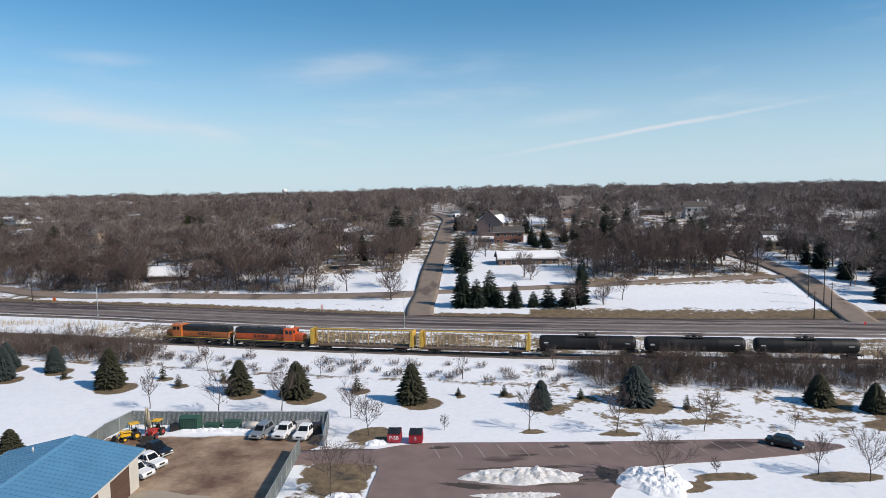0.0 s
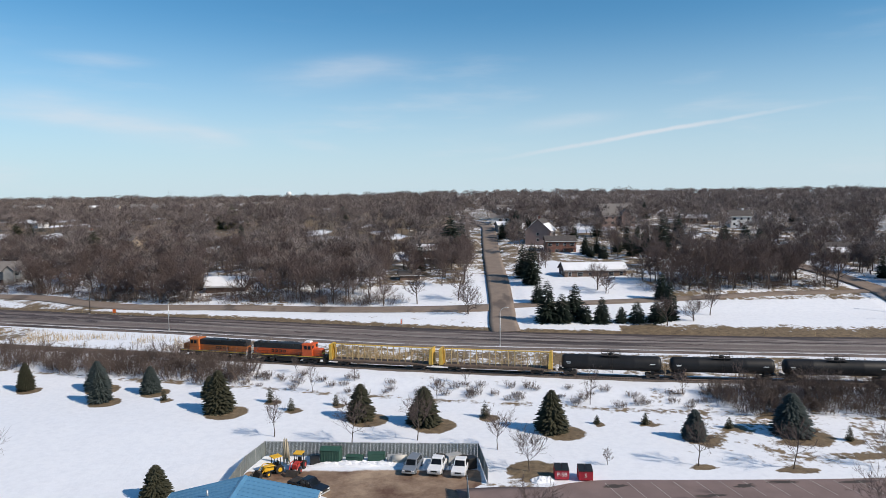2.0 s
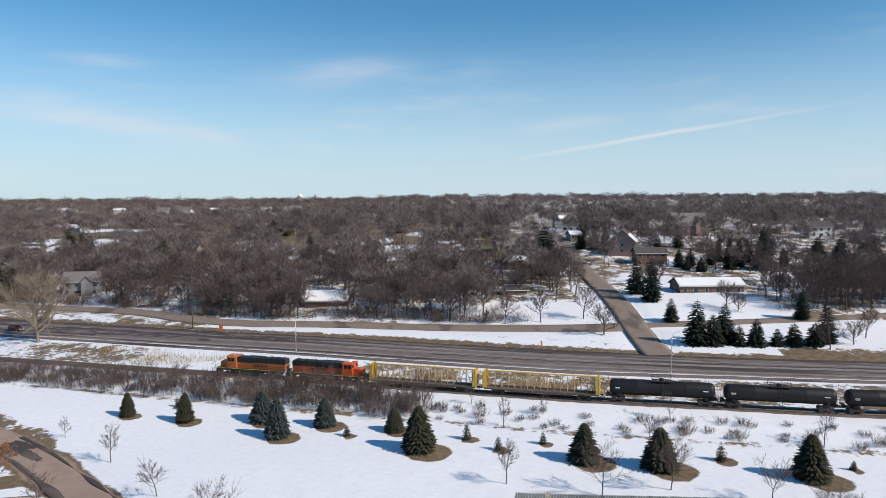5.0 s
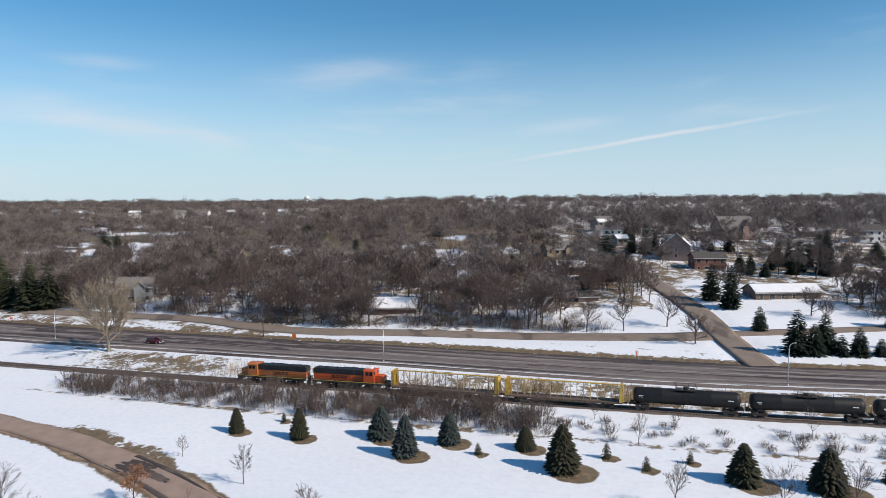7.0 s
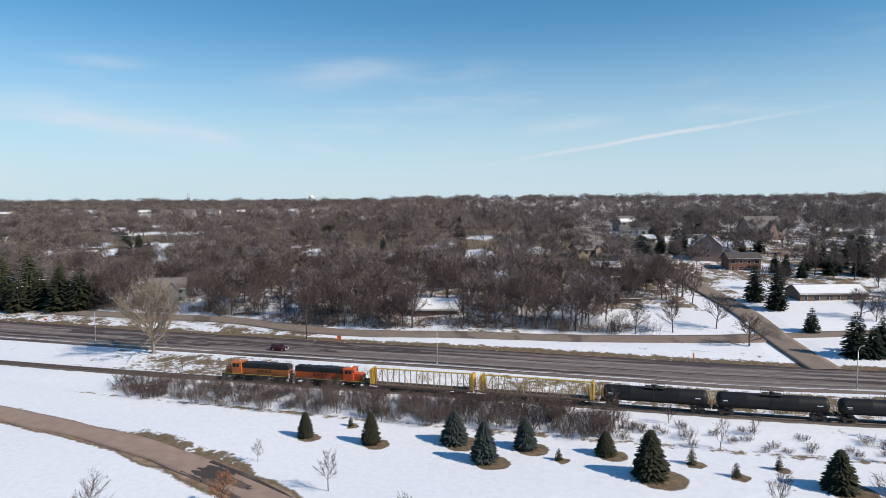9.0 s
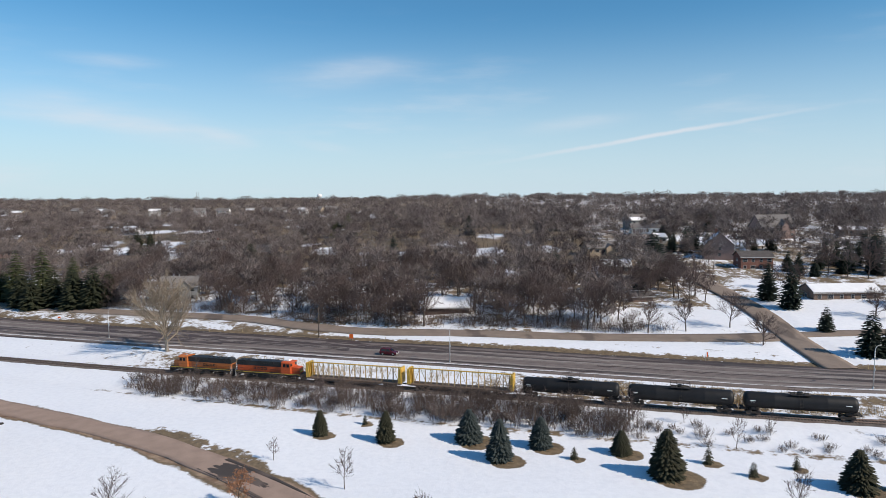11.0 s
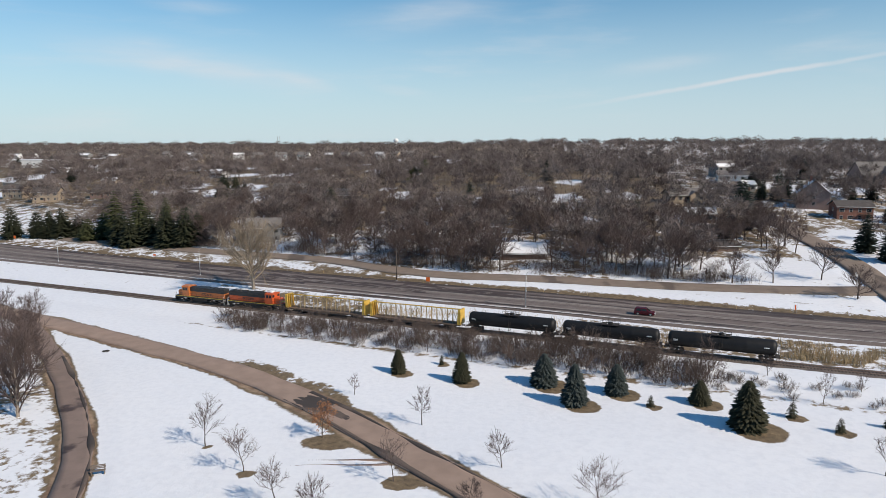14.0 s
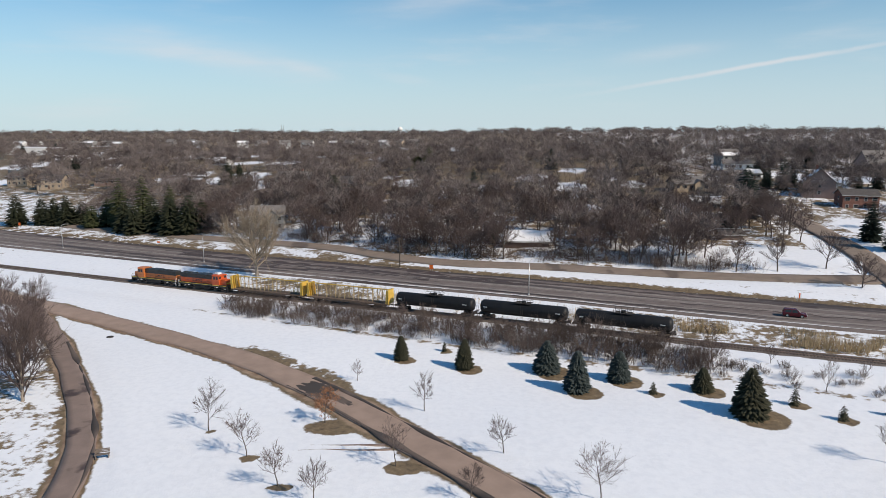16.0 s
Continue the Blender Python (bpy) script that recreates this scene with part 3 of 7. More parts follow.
def build_ground():
    xs, ys = graded(-262, 128, 1.2, -3200, 3200, 1.07), graded(62, 262, 1.2, -900, 4600, 1.06)
    gx, gy = np.meshgrid(xs, ys)
    z = ground_z(gx, gy)
    rough = 0.10 * np.sin(gx * 0.9 + np.sin(gy * 0.7)) * np.sin(gy * 1.1 + np.sin(gx * 0.5))
    sunk = ease(-2.6, -1.2, gy - table(NEAR, gx)) * ease(2.6, 1.2, gy - table(FAR, gx)) * 0.12
    for line, w in ((DRIVE_LINE, 3.4), (PATH_LINE, 2.2), (STREET_LINE, 4.0), (SIDE_LINE, 4.0), (FRONT_LINE, 3.5), (LANE_LINE, 2.7)):
        sunk = np.maximum(sunk, (0.14 if w in (3.4, 2.2) else 0.22) * ease(w + 3.0, w + 1.4, segments_distance(gx, gy, line)))
    lot = (gx > -10) & (gx < 59) & (gy < 93.5) & (gy > 58)
    z = z - sunk + np.where(lot, 0, 1) * rough * 0.4 * (1 - np.clip(sunk / 0.1, 0, 1))
    n = len(xs)
    v = np.stack([gx, gy, z], -1).reshape(-1, 3)
    i, j = np.meshgrid(np.arange(len(ys) - 1), np.arange(n - 1), indexing="ij")
    a = (i * n + j).ravel()
    f = np.stack([a, a + 1, a + n + 1, a + n], -1)
    me = from_arrays("ground", v, f, GROUND)
    me.polygons.foreach_set("use_smooth", np.ones(len(f), bool))
    b, m, p = cover(gx.ravel(), gy.ravel())
    layer = me.attributes.new("cover", "FLOAT_COLOR", "POINT")
    layer.data.foreach_set("color", np.stack([b, m, p, np.ones(len(b))], -1).astype(np.float32).ravel())
    tagged(new("ground", me), "snow-covered parkland with brown grass patches", "ground", kind="structure")


build_ground()


def between(name, lo, hi, zs, material, x0, x1, label, category, lift=0.0, drop=0.35, across=8):
    """A road between two edges given as tables of y by x."""
    xs = np.arange(x0, x1 + 0.1, 4.0)
    rows = []
    for x in xs:
        a, b = float(table(lo, x)), float(table(hi, x))
        for k in range(across + 3):
            t = min(max(k - 1, 0), across) / across
            crown = 0.16 * (1 - (2 * t - 1) ** 2)
            rows.append((x, a + (b - a) * t, float(table(zs, x)) + crown + lift - (drop if k in (0, across + 2) else 0)))
    n = across + 3
    f = [(i * n + j, (i + 1) * n + j, (i + 1) * n + j + 1, i * n + j + 1) for i in range(len(xs) - 1) for j in range(n - 1)]
    return tagged(new(name, from_arrays(name, rows, f, material)), label, category, kind="structure")


between("highway", NEAR, FAR, ROAD_Z, ROAD, -900, 900, "wide worn grey asphalt highway with dark wet stains", "road", 0.04)
ribbon("park_drive", DRIVE_LINE, 6.0, DRIVE, 0.10, 6, 2.5, 0.5, "brown asphalt park drive with wet edges")
WET_ASPHALT = paving("wet_asphalt", (0.13, 0.10, 0.085), (0.05, 0.042, 0.037), 0.8, 0.45)
rim = np.linspace(0, 2 * np.pi, 48, endpoint=False)


def stain(px, py, rx, ry, turn, seed, label, lift=0.112):
    """A ragged dark patch of meltwater that lies on paving."""
    far_out = np.array([1.0 + 0.5 * noise.noise((math.cos(a) * 2.2, math.sin(a) * 2.2, seed)) + 0.5 * noise.noise((math.cos(a) * 7, math.sin(a) * 7, seed + 4)) for a in rim])
    ca, sa = math.cos(turn), math.sin(turn)
    u, v = rx * far_out * np.cos(rim), ry * far_out * np.sin(rim)
    xs, ys = np.r_[px, px + u * ca - v * sa], np.r_[py, py + u * sa + v * ca]
    f = np.array([(0, 1 + k, 1 + (k + 1) % 48) for k in range(48)])
    ob = new("meltwater_stain", from_arrays("meltwater_stain", np.c_[xs, ys, ground_z(xs, ys) + lift], f, WET_ASPHALT))
    tagged(ob, label, "stain", kind="structure")


for k, (px, py, rx, ry) in enumerate(((-130.6, 128.9, 5.0, 2.3), (-126.2, 125.6, 3.4, 0.9))):
    stain(px, py, rx, ry, -0.70, 3.0 + k, "dark meltwater stain across the park drive")
for k, (px, py, rx, ry, turn) in enumerate(((0.5, 90.2, 1.6, 0.5, 0.1), (17.5, 89.6, 1.5, 0.5, 0.2), (23, 90.6, 1.9, 0.4, 0.0), (33, 90.5, 2.4, 0.45, 0.05), (43, 90.3, 3.0, 0.5, 0.0),
                                            (16, 78.6, 5.0, 0.8, 0.1), (4.5, 78.0, 4.0, 0.7, -0.2), (22, 80.5, 1.4, 2.6, 0.4), (12, 87.0, 2.2, 0.35, 0.05), (10.5, 82.9, 7.5, 0.5, 0.02), (49, 89.0, 2.5, 0.8, -0.2))):
    stain(px, py, rx, ry, turn, 20.0 + k, "dark meltwater stain on the parking lot", 0.128)
for side in (-1, 1):
    ribbon("wet_edge", [(x + 1.78 * side, y + 1.95 * side) for x, y in DRIVE_LINE[5:]], 0.55, WET_ASPHALT, 0.125, 2, 1.0, 0.8, "dark wet edge of the park drive", "stain")
ribbon("footpath", PATH_LINE, 4.0, PATHWAY, 0.11, 4, 2.0, 0.3, "dark asphalt footpath with meltwater stains", "path")
ribbon("wet_edge", [(x + 1.45, y + 0.85) for x, y in PATH_LINE[2:]], 0.6, WET_ASPHALT, 0.135, 2, 0.8, 0.9, "dark wet edge of the footpath", "stain")
ribbon("tyre_rut", ((-128, 107.6), (-124, 108.4), (-119, 108.5), (-114.6, 109.2)), 0.16, PATHWAY, 0.03, 2, 0.6, 0.3, "dark tyre rut in the snow", "rut")
ribbon("tyre_rut", ((-126, 109.5), (-121, 109.9), (-115.6, 110.4)), 0.14, PATHWAY, 0.03, 2, 0.6, 0.3, "dark tyre rut in the snow", "rut")
ribbon("side_street", STREET_LINE, 7.6, STREET, 0.16, 6, 3.0, 0.3, "residential street climbing between snowy yards")
ribbon("east_street", SIDE_LINE, 7.6, STREET, 0.17, 6, 3.0, 0.3, "residential street with muddy edges")
ribbon("frontage_road", FRONT_LINE, 6.5, STREET, 0.12, 5, 3.0, 0.4, "narrow frontage road along the woods")
ribbon("back_lane", LANE_LINE, 3.6, STREET, 0.13, 4, 3.0, 0.3, "narrow lane behind a row of spruces")
ribbon("yard_drive", ((-5, 87), (-10, 88), (-15, 88.5), (-20, 88)), 5.0, LOT, 0.10, 4, 2.0, 0.3, "short asphalt drive into the works yard")


def fan(name, outline, material, lift, label, category, cell=2.0):
    """A paved area of any outline, laid on the land as a fine grid that is cut to it."""
    bm = bmesh.new()
    pts = spline(outline + outline[:1], 2.0)[:-1]
    face = bm.faces.new([bm.verts.new((x, y, 0)) for x, y in pts])
    low, high = pts.min(0), pts.max(0)
    for k in range(2):
        for c in np.arange(low[k] + cell, high[k], cell):
            no = (1, 0, 0) if k == 0 else (0, 1, 0)
            co = (c, 0, 0) if k == 0 else (0, c, 0)
            bmesh.ops.bisect_plane(bm, geom=bm.verts[:] + bm.edges[:] + bm.faces[:], plane_co=co, plane_no=no)
    for v in bm.verts:
        v.co.z = float(ground_z(v.co.x, v.co.y)) + lift
    bmesh.ops.recalc_face_normals(bm, faces=bm.faces)
    if sum(f.normal.z for f in bm.faces) < 0:
        bmesh.ops.reverse_faces(bm, faces=bm.faces)
    ext = bmesh.ops.extrude_edge_only(bm, edges=[e for e in bm.edges if e.is_boundary])
    for v in ext["geom"]:
        if isinstance(v, bmesh.types.BMVert):
            v.co.z -= 0.3
    return tagged(new(name, mesh_of(name, bm, material)), label, category, kind="structure")


fan("parking_lot", [(-9, 90), (-2, 92), (12, 91.6), (27, 91.4), (48, 91.8), (55, 90), (57, 88.3), (50, 86.2), (40, 84.4), (27, 82.6), (23.5, 78), (20.5, 74), (18, 60), (-8, 60), (-8.2, 76), (-7.6, 84)], LOT, 0.12, "purplish-brown asphalt parking lot", "parking lot")


# ---- the railway ----
def track_frame(x):
    """Centre of the track at x, its heading and rail height."""
    y = float(table(TRACK, x))
    dy = float(table(TRACK, x + 3) - table(TRACK, x - 3)) / 6
    return x, y, float(table(ROAD_Z, x)) - 0.7, math.atan(dy)


def build_track():
    xs = np.arange(-600, 500.1, 3.0)
    prof = ((-3.6, -0.75), (-1.75, -0.22), (1.75, -0.22), (3.6, -0.75))
    for name, shape, mat, label in (("track_bed", prof, BALLAST, "brown gravel ballast bed of a single track"),
                                    ("rail", ((-0.80, -0.17), (-0.77, 0.0), (-0.69, 0.0), (-0.66, -0.17)), STEEL, "worn steel running rail"),
                                    ("rail", ((0.66, -0.17), (0.69, 0.0), (0.77, 0.0), (0.80, -0.17)), STEEL, "worn steel running rail")):
        rows, n = [], len(shape)
        for x in xs:
            cx, cy, cz, a = track_frame(x)
            rows += [(cx - o * math.sin(a), cy + o * math.cos(a), cz + h) for o, h in shape]
        f = [(i * n + j, (i + 1) * n + j, (i + 1) * n + j + 1, i * n + j + 1) for i in range(len(xs) - 1) for j in range(n - 1)]
        tagged(new(name, from_arrays(name, rows, f, mat)), label, "railway track", kind="structure")
    v, f = [], []
    x = -330.0
    while x < 200:
        cx, cy, cz, a = track_frame(x)
        ca, sa = math.cos(a), math.sin(a)
        b = len(v)
        w, d = 1.3 + random.uniform(-0.05, 0.05), 0.12
        for h in (-0.3, -0.165):
            v += [(cx + i * ca - j * sa, cy + i * sa + j * ca, cz + h) for i, j in ((-d, -w), (d, -w), (d, w), (-d, w))]
        f += [(b + 4, b + 5, b + 6, b + 7), (b, b + 1, b + 5, b + 4), (b + 1, b + 2, b + 6, b + 5), (b + 2, b + 3, b + 7, b + 6), (b + 3, b, b + 4, b + 7)]
        x += 0.56 * math.cos(a)
    tagged(new("railway_ties", from_arrays("railway_ties", v, f, TIE)), "dark creosoted wooden ties under the rails", "railway ties", kind="stuff")


build_track()


# ---- the train ----
def bogie(parent, x, wheels=2, gap=2.6):
    bm = bmesh.new()
    for s in (-1, 1):
        y = s * 0.98
        half = gap * (wheels - 1) / 2
        prism(bm, [(x - half - 0.35, 0.62), (x - half, 0.72), (x - 0.5, 0.70), (x + 0.5, 0.70), (x + half, 0.72), (x + half + 0.35, 0.62), (x + half + 0.3, 0.40), (x + 0.6, 0.30), (x - 0.6, 0.30), (x - half - 0.3, 0.40)], y - 0.1, y + 0.1)
    box(bm, (x, 0, 0.62), (0.5, 1.9, 0.28))
    truck = part("truck_frame", bm, GRIME, parent)
    for k in range(wheels):
        wx = x + (k - (wheels - 1) / 2) * gap
        bm = bmesh.new()
        tube(bm, (wx, -0.72, 0.46), (wx, 0.72, 0.46), 0.08, sides=8)
        for s in (-1, 1):
            tube(bm, (wx, s * 0.69, 0.46), (wx, s * 0.82, 0.46), 0.46, sides=18)
        part("wheelset", bm, STEEL, truck)


def coupler(parent, x, s):
    bm = bmesh.new()
    box(bm, (x - s * 0.25, 0, 0.88), (0.7, 0.22, 0.26), bevel=0.04)
    box(bm, (x + s * 0.05, 0, 0.88), (0.3, 0.34, 0.36), bevel=0.06)
    part("coupler", bm, GRIME, parent)


def rail_line(bm, pts, r=0.025):
    for a, b in zip(pts, pts[1:]):
        tube(bm, a, b, r, sides=5)


def locomotive(paint, label, high_fans, cooler=False):
    """A four-axle road switcher; its cab end looks to -x. It is 18.8 m over the couplers."""
    ob = tagged(empty("locomotive"), label, "locomotive", "locomotives of the train")
    bm = bmesh.new()
    box(bm, (0, 0, 1.42), (17.6, 3.05, 0.52), bevel=0.04)
    box(bm, (0, 0, 1.08), (16.2, 1.6, 0.3))
    part("underframe", bm, BLACK, ob, "black walkway frame")
    for s in (-1, 1):
        bm = bmesh.new()
        box(bm, (0, s * 1.535, 1.60), (17.2, 0.03, 0.10))
        part("frame_stripe", bm, STRIPE, ob, "yellow stripe along the walkway")
    bm = bmesh.new()
    prism(bm, [(-2.7, 1.0), (2.7, 1.0), (2.9, 0.75), (2.5, 0.34), (-2.5, 0.34), (-2.9, 0.75)], -1.35, 1.35)
    part("fuel_tank", bm, GRIME, ob)
    # hood: painted below, black above
    bm = bmesh.new()
    box(bm, (2.45, 0, 2.30), (12.3, 1.86, 1.36), bevel=0.05)
    hood = part("long_hood", bm, paint, ob)
    bm = bmesh.new()
    prism(bm, [(-3.72, 2.985), (8.60, 2.985), (8.60, 3.85), (8.40, 4.15), (-3.72, 4.15)], -0.945, 0.945)
    part("hood_top", bm, BLACK, ob, "sooty black hood top")
    bm = bmesh.new()
    box(bm, (0.2, 0, 3.95), (3.4, 2.35, 0.55), bevel=0.10)
    part("brake_blister", bm, BLACK, ob, "black dynamic brake blister")
    for s in (-1, 1):
        bm = bmesh.new()
        for k in range(9):
            box(bm, (-3.2 + k * 1.3, s * 0.945, 2.32), (0.05, 0.03, 1.25))
            box(bm, (-2.6 + k * 1.3, s * 0.945, 1.95), (0.5, 0.03, 0.05))
        tagged(part("hood_panel", bm, paint, hood), kind="stuff")
        # lettering stands as plain bars
        bm = bmesh.new()
        for k, w in enumerate((0.75, 0.75, 0.6, 0.6)):
            x = 0.9 + k * 0.95
            box(bm, (x, s * 0.965, 2.62), (w, 0.02, 0.16))
            box(bm, (x - w / 2 + 0.08, s * 0.965, 2.40), (0.16, 0.02, 0.5))
            box(bm, (x + 0.05, s * 0.965, 2.18), (w * 0.8, 0.02, 0.14))
        tagged(part("lettering", bm, BLACK, hood, "black lettering bars"), kind="stuff")
        bm = bmesh.new()
        for k in range(2):
            box(bm, (6.7 + k * 1.0, s * 0.96, 3.45), (0.85, 0.04, 0.62))
            for j in range(5):
                box(bm, (6.7 + k * 1.0, s * 0.985, 3.22 + j * 0.115), (0.8, 0.03, 0.05))
        part("radiator_grille", bm, BLACK, ob)
    for x in ((4.7, 6.3, 7.7) if high_fans else (5.6, 7.4)):
        bm = bmesh.new()
        tube(bm, (x, 0, 4.02), (x, 0, 4.32), 0.66, 0.60, 16)
        tube(bm, (x, 0, 4.32), (x, 0, 4.36), 0.2, 0.2, 8)
        part("radiator_fan", bm, BLACK, ob)
    bm = bmesh.new()
    tube(bm, (3.1, 0, 4.0), (3.1, 0, 4.42), 0.26, 0.2, 10)
    part("exhaust_stack", bm, GRIME, ob)
    # cab and nose
    bm = bmesh.new()
    prism(bm, [(-6.1, 1.48), (-3.72, 1.48), (-3.72, 4.16), (-6.05, 4.16)], -1.5, 1.5)
    cab = part("cab", bm, paint, ob)
    bm = bmesh.new()
    prism(bm, [(-1.55, 4.12), (1.55, 4.12), (1.30, 4.33), (0.5, 4.45), (-0.5, 4.45), (-1.30, 4.33)], -6.25, -3.65)
    for v in bm.verts:
        v.co = Vector((v.co.y, v.co.x, v.co.z))
    bmesh.ops.recalc_face_normals(bm, faces=bm.faces)
    part("cab_roof", bm, paint, cab)
    for s in (-1, 1):
        bm = bmesh.new()
        for x in (-5.45, -4.55):
            box(bm, (x, s * 1.505, 3.55), (0.7, 0.03, 0.75))
        part("cab_window", bm, GLASS, cab)
    for y in (-1.0, 1.0):
        bm = bmesh.new()
        box(bm, (-6.10, y, 3.65), (0.03, 0.75, 0.6))
        part("windshield", bm, GLASS, cab)
    bm = bmesh.new()
    prism(bm, [(-8.15, 1.48), (-6.1, 1.48), (-6.1, 3.15), (-7.75, 3.10), (-8.10, 2.85)], -0.93, 0.93)
    nose = part("nose", bm, paint, ob)
    bm = bmesh.new()
    box(bm, (-8.16, 0, 2.2), (0.04, 1.5, 0.28))
    part("nose_stripe", bm, STRIPE, nose)
    if cooler:
        bm = bmesh.new()
        box(bm, (-4.6, 0.0, 4.60), (1.5, 1.3, 0.40), 0, 0.9, 0.08)
        part("air_conditioner", bm, WHITE, ob, "white roof air conditioner")
    for s in (-1, 1):
        bm = bmesh.new()
        tube(bm, (-5.0, s * 0.55, 4.46), (-4.3, s * 0.55, 4.50), 0.09, 0.13, 8)
        part("air_horn", bm, GREY, ob)
    for s in (-1, 1):
        bm = bmesh.new()
        xs = [-8.5 + k * 1.9 for k in range(10)]
        for x in xs:
            tube(bm, (x, s * 1.48, 1.48), (x, s * 1.48, 2.45), 0.022, sides=4)
        rail_line(bm, [(x, s * 1.48, 2.45) for x in xs])
        part("handrail", bm, BLACK, ob)
    for e in (-1, 1):
        for s in (-1, 1):
            bm = bmesh.new()
            for k in range(4):
                box(bm, (e * 8.72, s * 1.28, 0.42 + k * 0.32), (0.36, 0.5, 0.04))
            tube(bm, (e * 8.85, s * 1.02, 0.4), (e * 8.85, s * 1.02, 2.4), 0.025, sides=4)
            tube(bm, (e * 8.85, s * 1.5, 0.4), (e * 8.85, s * 1.5, 2.4), 0.025, sides=4)
            part("stairway", bm, WHITE if e > 0 else GRIME, ob, "white-edged end steps" if e > 0 else "")
        bm = bmesh.new()
        prism(bm, [(e * 8.6, 1.2), (e * 8.95, 1.2), (e * 9.1, 0.25), (e * 8.75, 0.25)], -1.4, 1.4)
        part("pilot_plate", bm, BLACK, ob)
        coupler(ob, e * 9.3, e)
        bogie(ob, e * 5.2)
    return ob


def centerbeam(label):
    """An empty bulkhead flat car with a trussed spine, 24.4 m over the couplers."""
    ob = tagged(empty("lumber_flatcar"), label, "flat car", "flat cars of the train")
    bm = bmesh.new()
    box(bm, (0, 0, 1.12), (23.0, 2.75, 0.16))
    box(bm, (0, 0, 0.88), (22.4, 0.7, 0.5))
    for s in (-1, 1):
        prism(bm, [(-11.4, 1.14), (11.4, 1.14), (11.4, 0.92), (7.2, 0.92), (6.2, 0.72), (-6.2, 0.72), (-7.2, 0.92), (-11.4, 0.92)], s * 1.38 - 0.06, s * 1.38 + 0.06)
    part("deck", bm, RUST_DECK, ob, "rusty brown steel deck")
    for e in (-1, 1):
        bm = bmesh.new()
        box(bm, (e * 11.55, 0, 2.85), (0.16, 2.75, 3.35), bevel=0.02)
        for y in (-1.28, -0.45, 0.45, 1.28):
            prism(bm, [(e * 11.40, 1.2), (e * 10.85, 1.2), (e * 11.10, 4.5), (e * 11.40, 4.5)], y - 0.07, y + 0.07)
        part("bulkhead", bm, YELLOW, ob, "bright yellow end bulkhead")
        coupler(ob, e * 12.1, e)
        bogie(ob, e * 8.6, 2, 1.75)
        bm = bmesh.new()
        for y in (-1.2, -0.85):
            tube(bm, (e * 11.72, y, 1.0), (e * 11.72, y, 4.3), 0.03, sides=4)
        for k in range(9):
            tube(bm, (e * 11.72, -1.2, 1.2 + k * 0.36), (e * 11.72, -0.85, 1.2 + k * 0.36), 0.02, sides=4)
        part("ladder", bm, YELLOW, ob)
    bm = bmesh.new()
    box(bm, (0, 0, 4.42), (22.9, 0.34, 0.20), bevel=0.03)
    part("top_chord", bm, YELLOW, ob, "yellow top chord")
    posts = 17
    for k in range(posts):
        x = -10.6 + k * 21.2 / (posts - 1)
        bm = bmesh.new()
        for s in (-1, 1):
            tube(bm, (x, s * 0.24, 1.2), (x, s * 0.08, 4.35), 0.075, 0.065, 4)
        box(bm, (x, 0, 2.4), (0.1, 0.4, 0.12))
        part("post", bm, TAN_YELLOW, ob)
    for k, x in enumerate((-9.85, -8.33, -6.8, -3.8, -0.76, 0.76, 3.8, 6.8, 8.33, 9.85)):
        bm = bmesh.new()
        e = -1 if k % 2 else 1
        tube(bm, (x - e * 0.62, 0, 1.2), (x + e * 0.62, 0, 4.35), 0.06, sides=4)
        part("brace", bm, TAN_YELLOW, ob)
    for s in (-1, 1):
        bm = bmesh.new()
        for k in range(18):
            box(bm, (-10.8 + k * 1.27, s * 1.47, 1.03), (0.16, 0.10, 0.2))
        tagged(part("winch_row", bm, GRIME, ob), kind="stuff")
    return ob


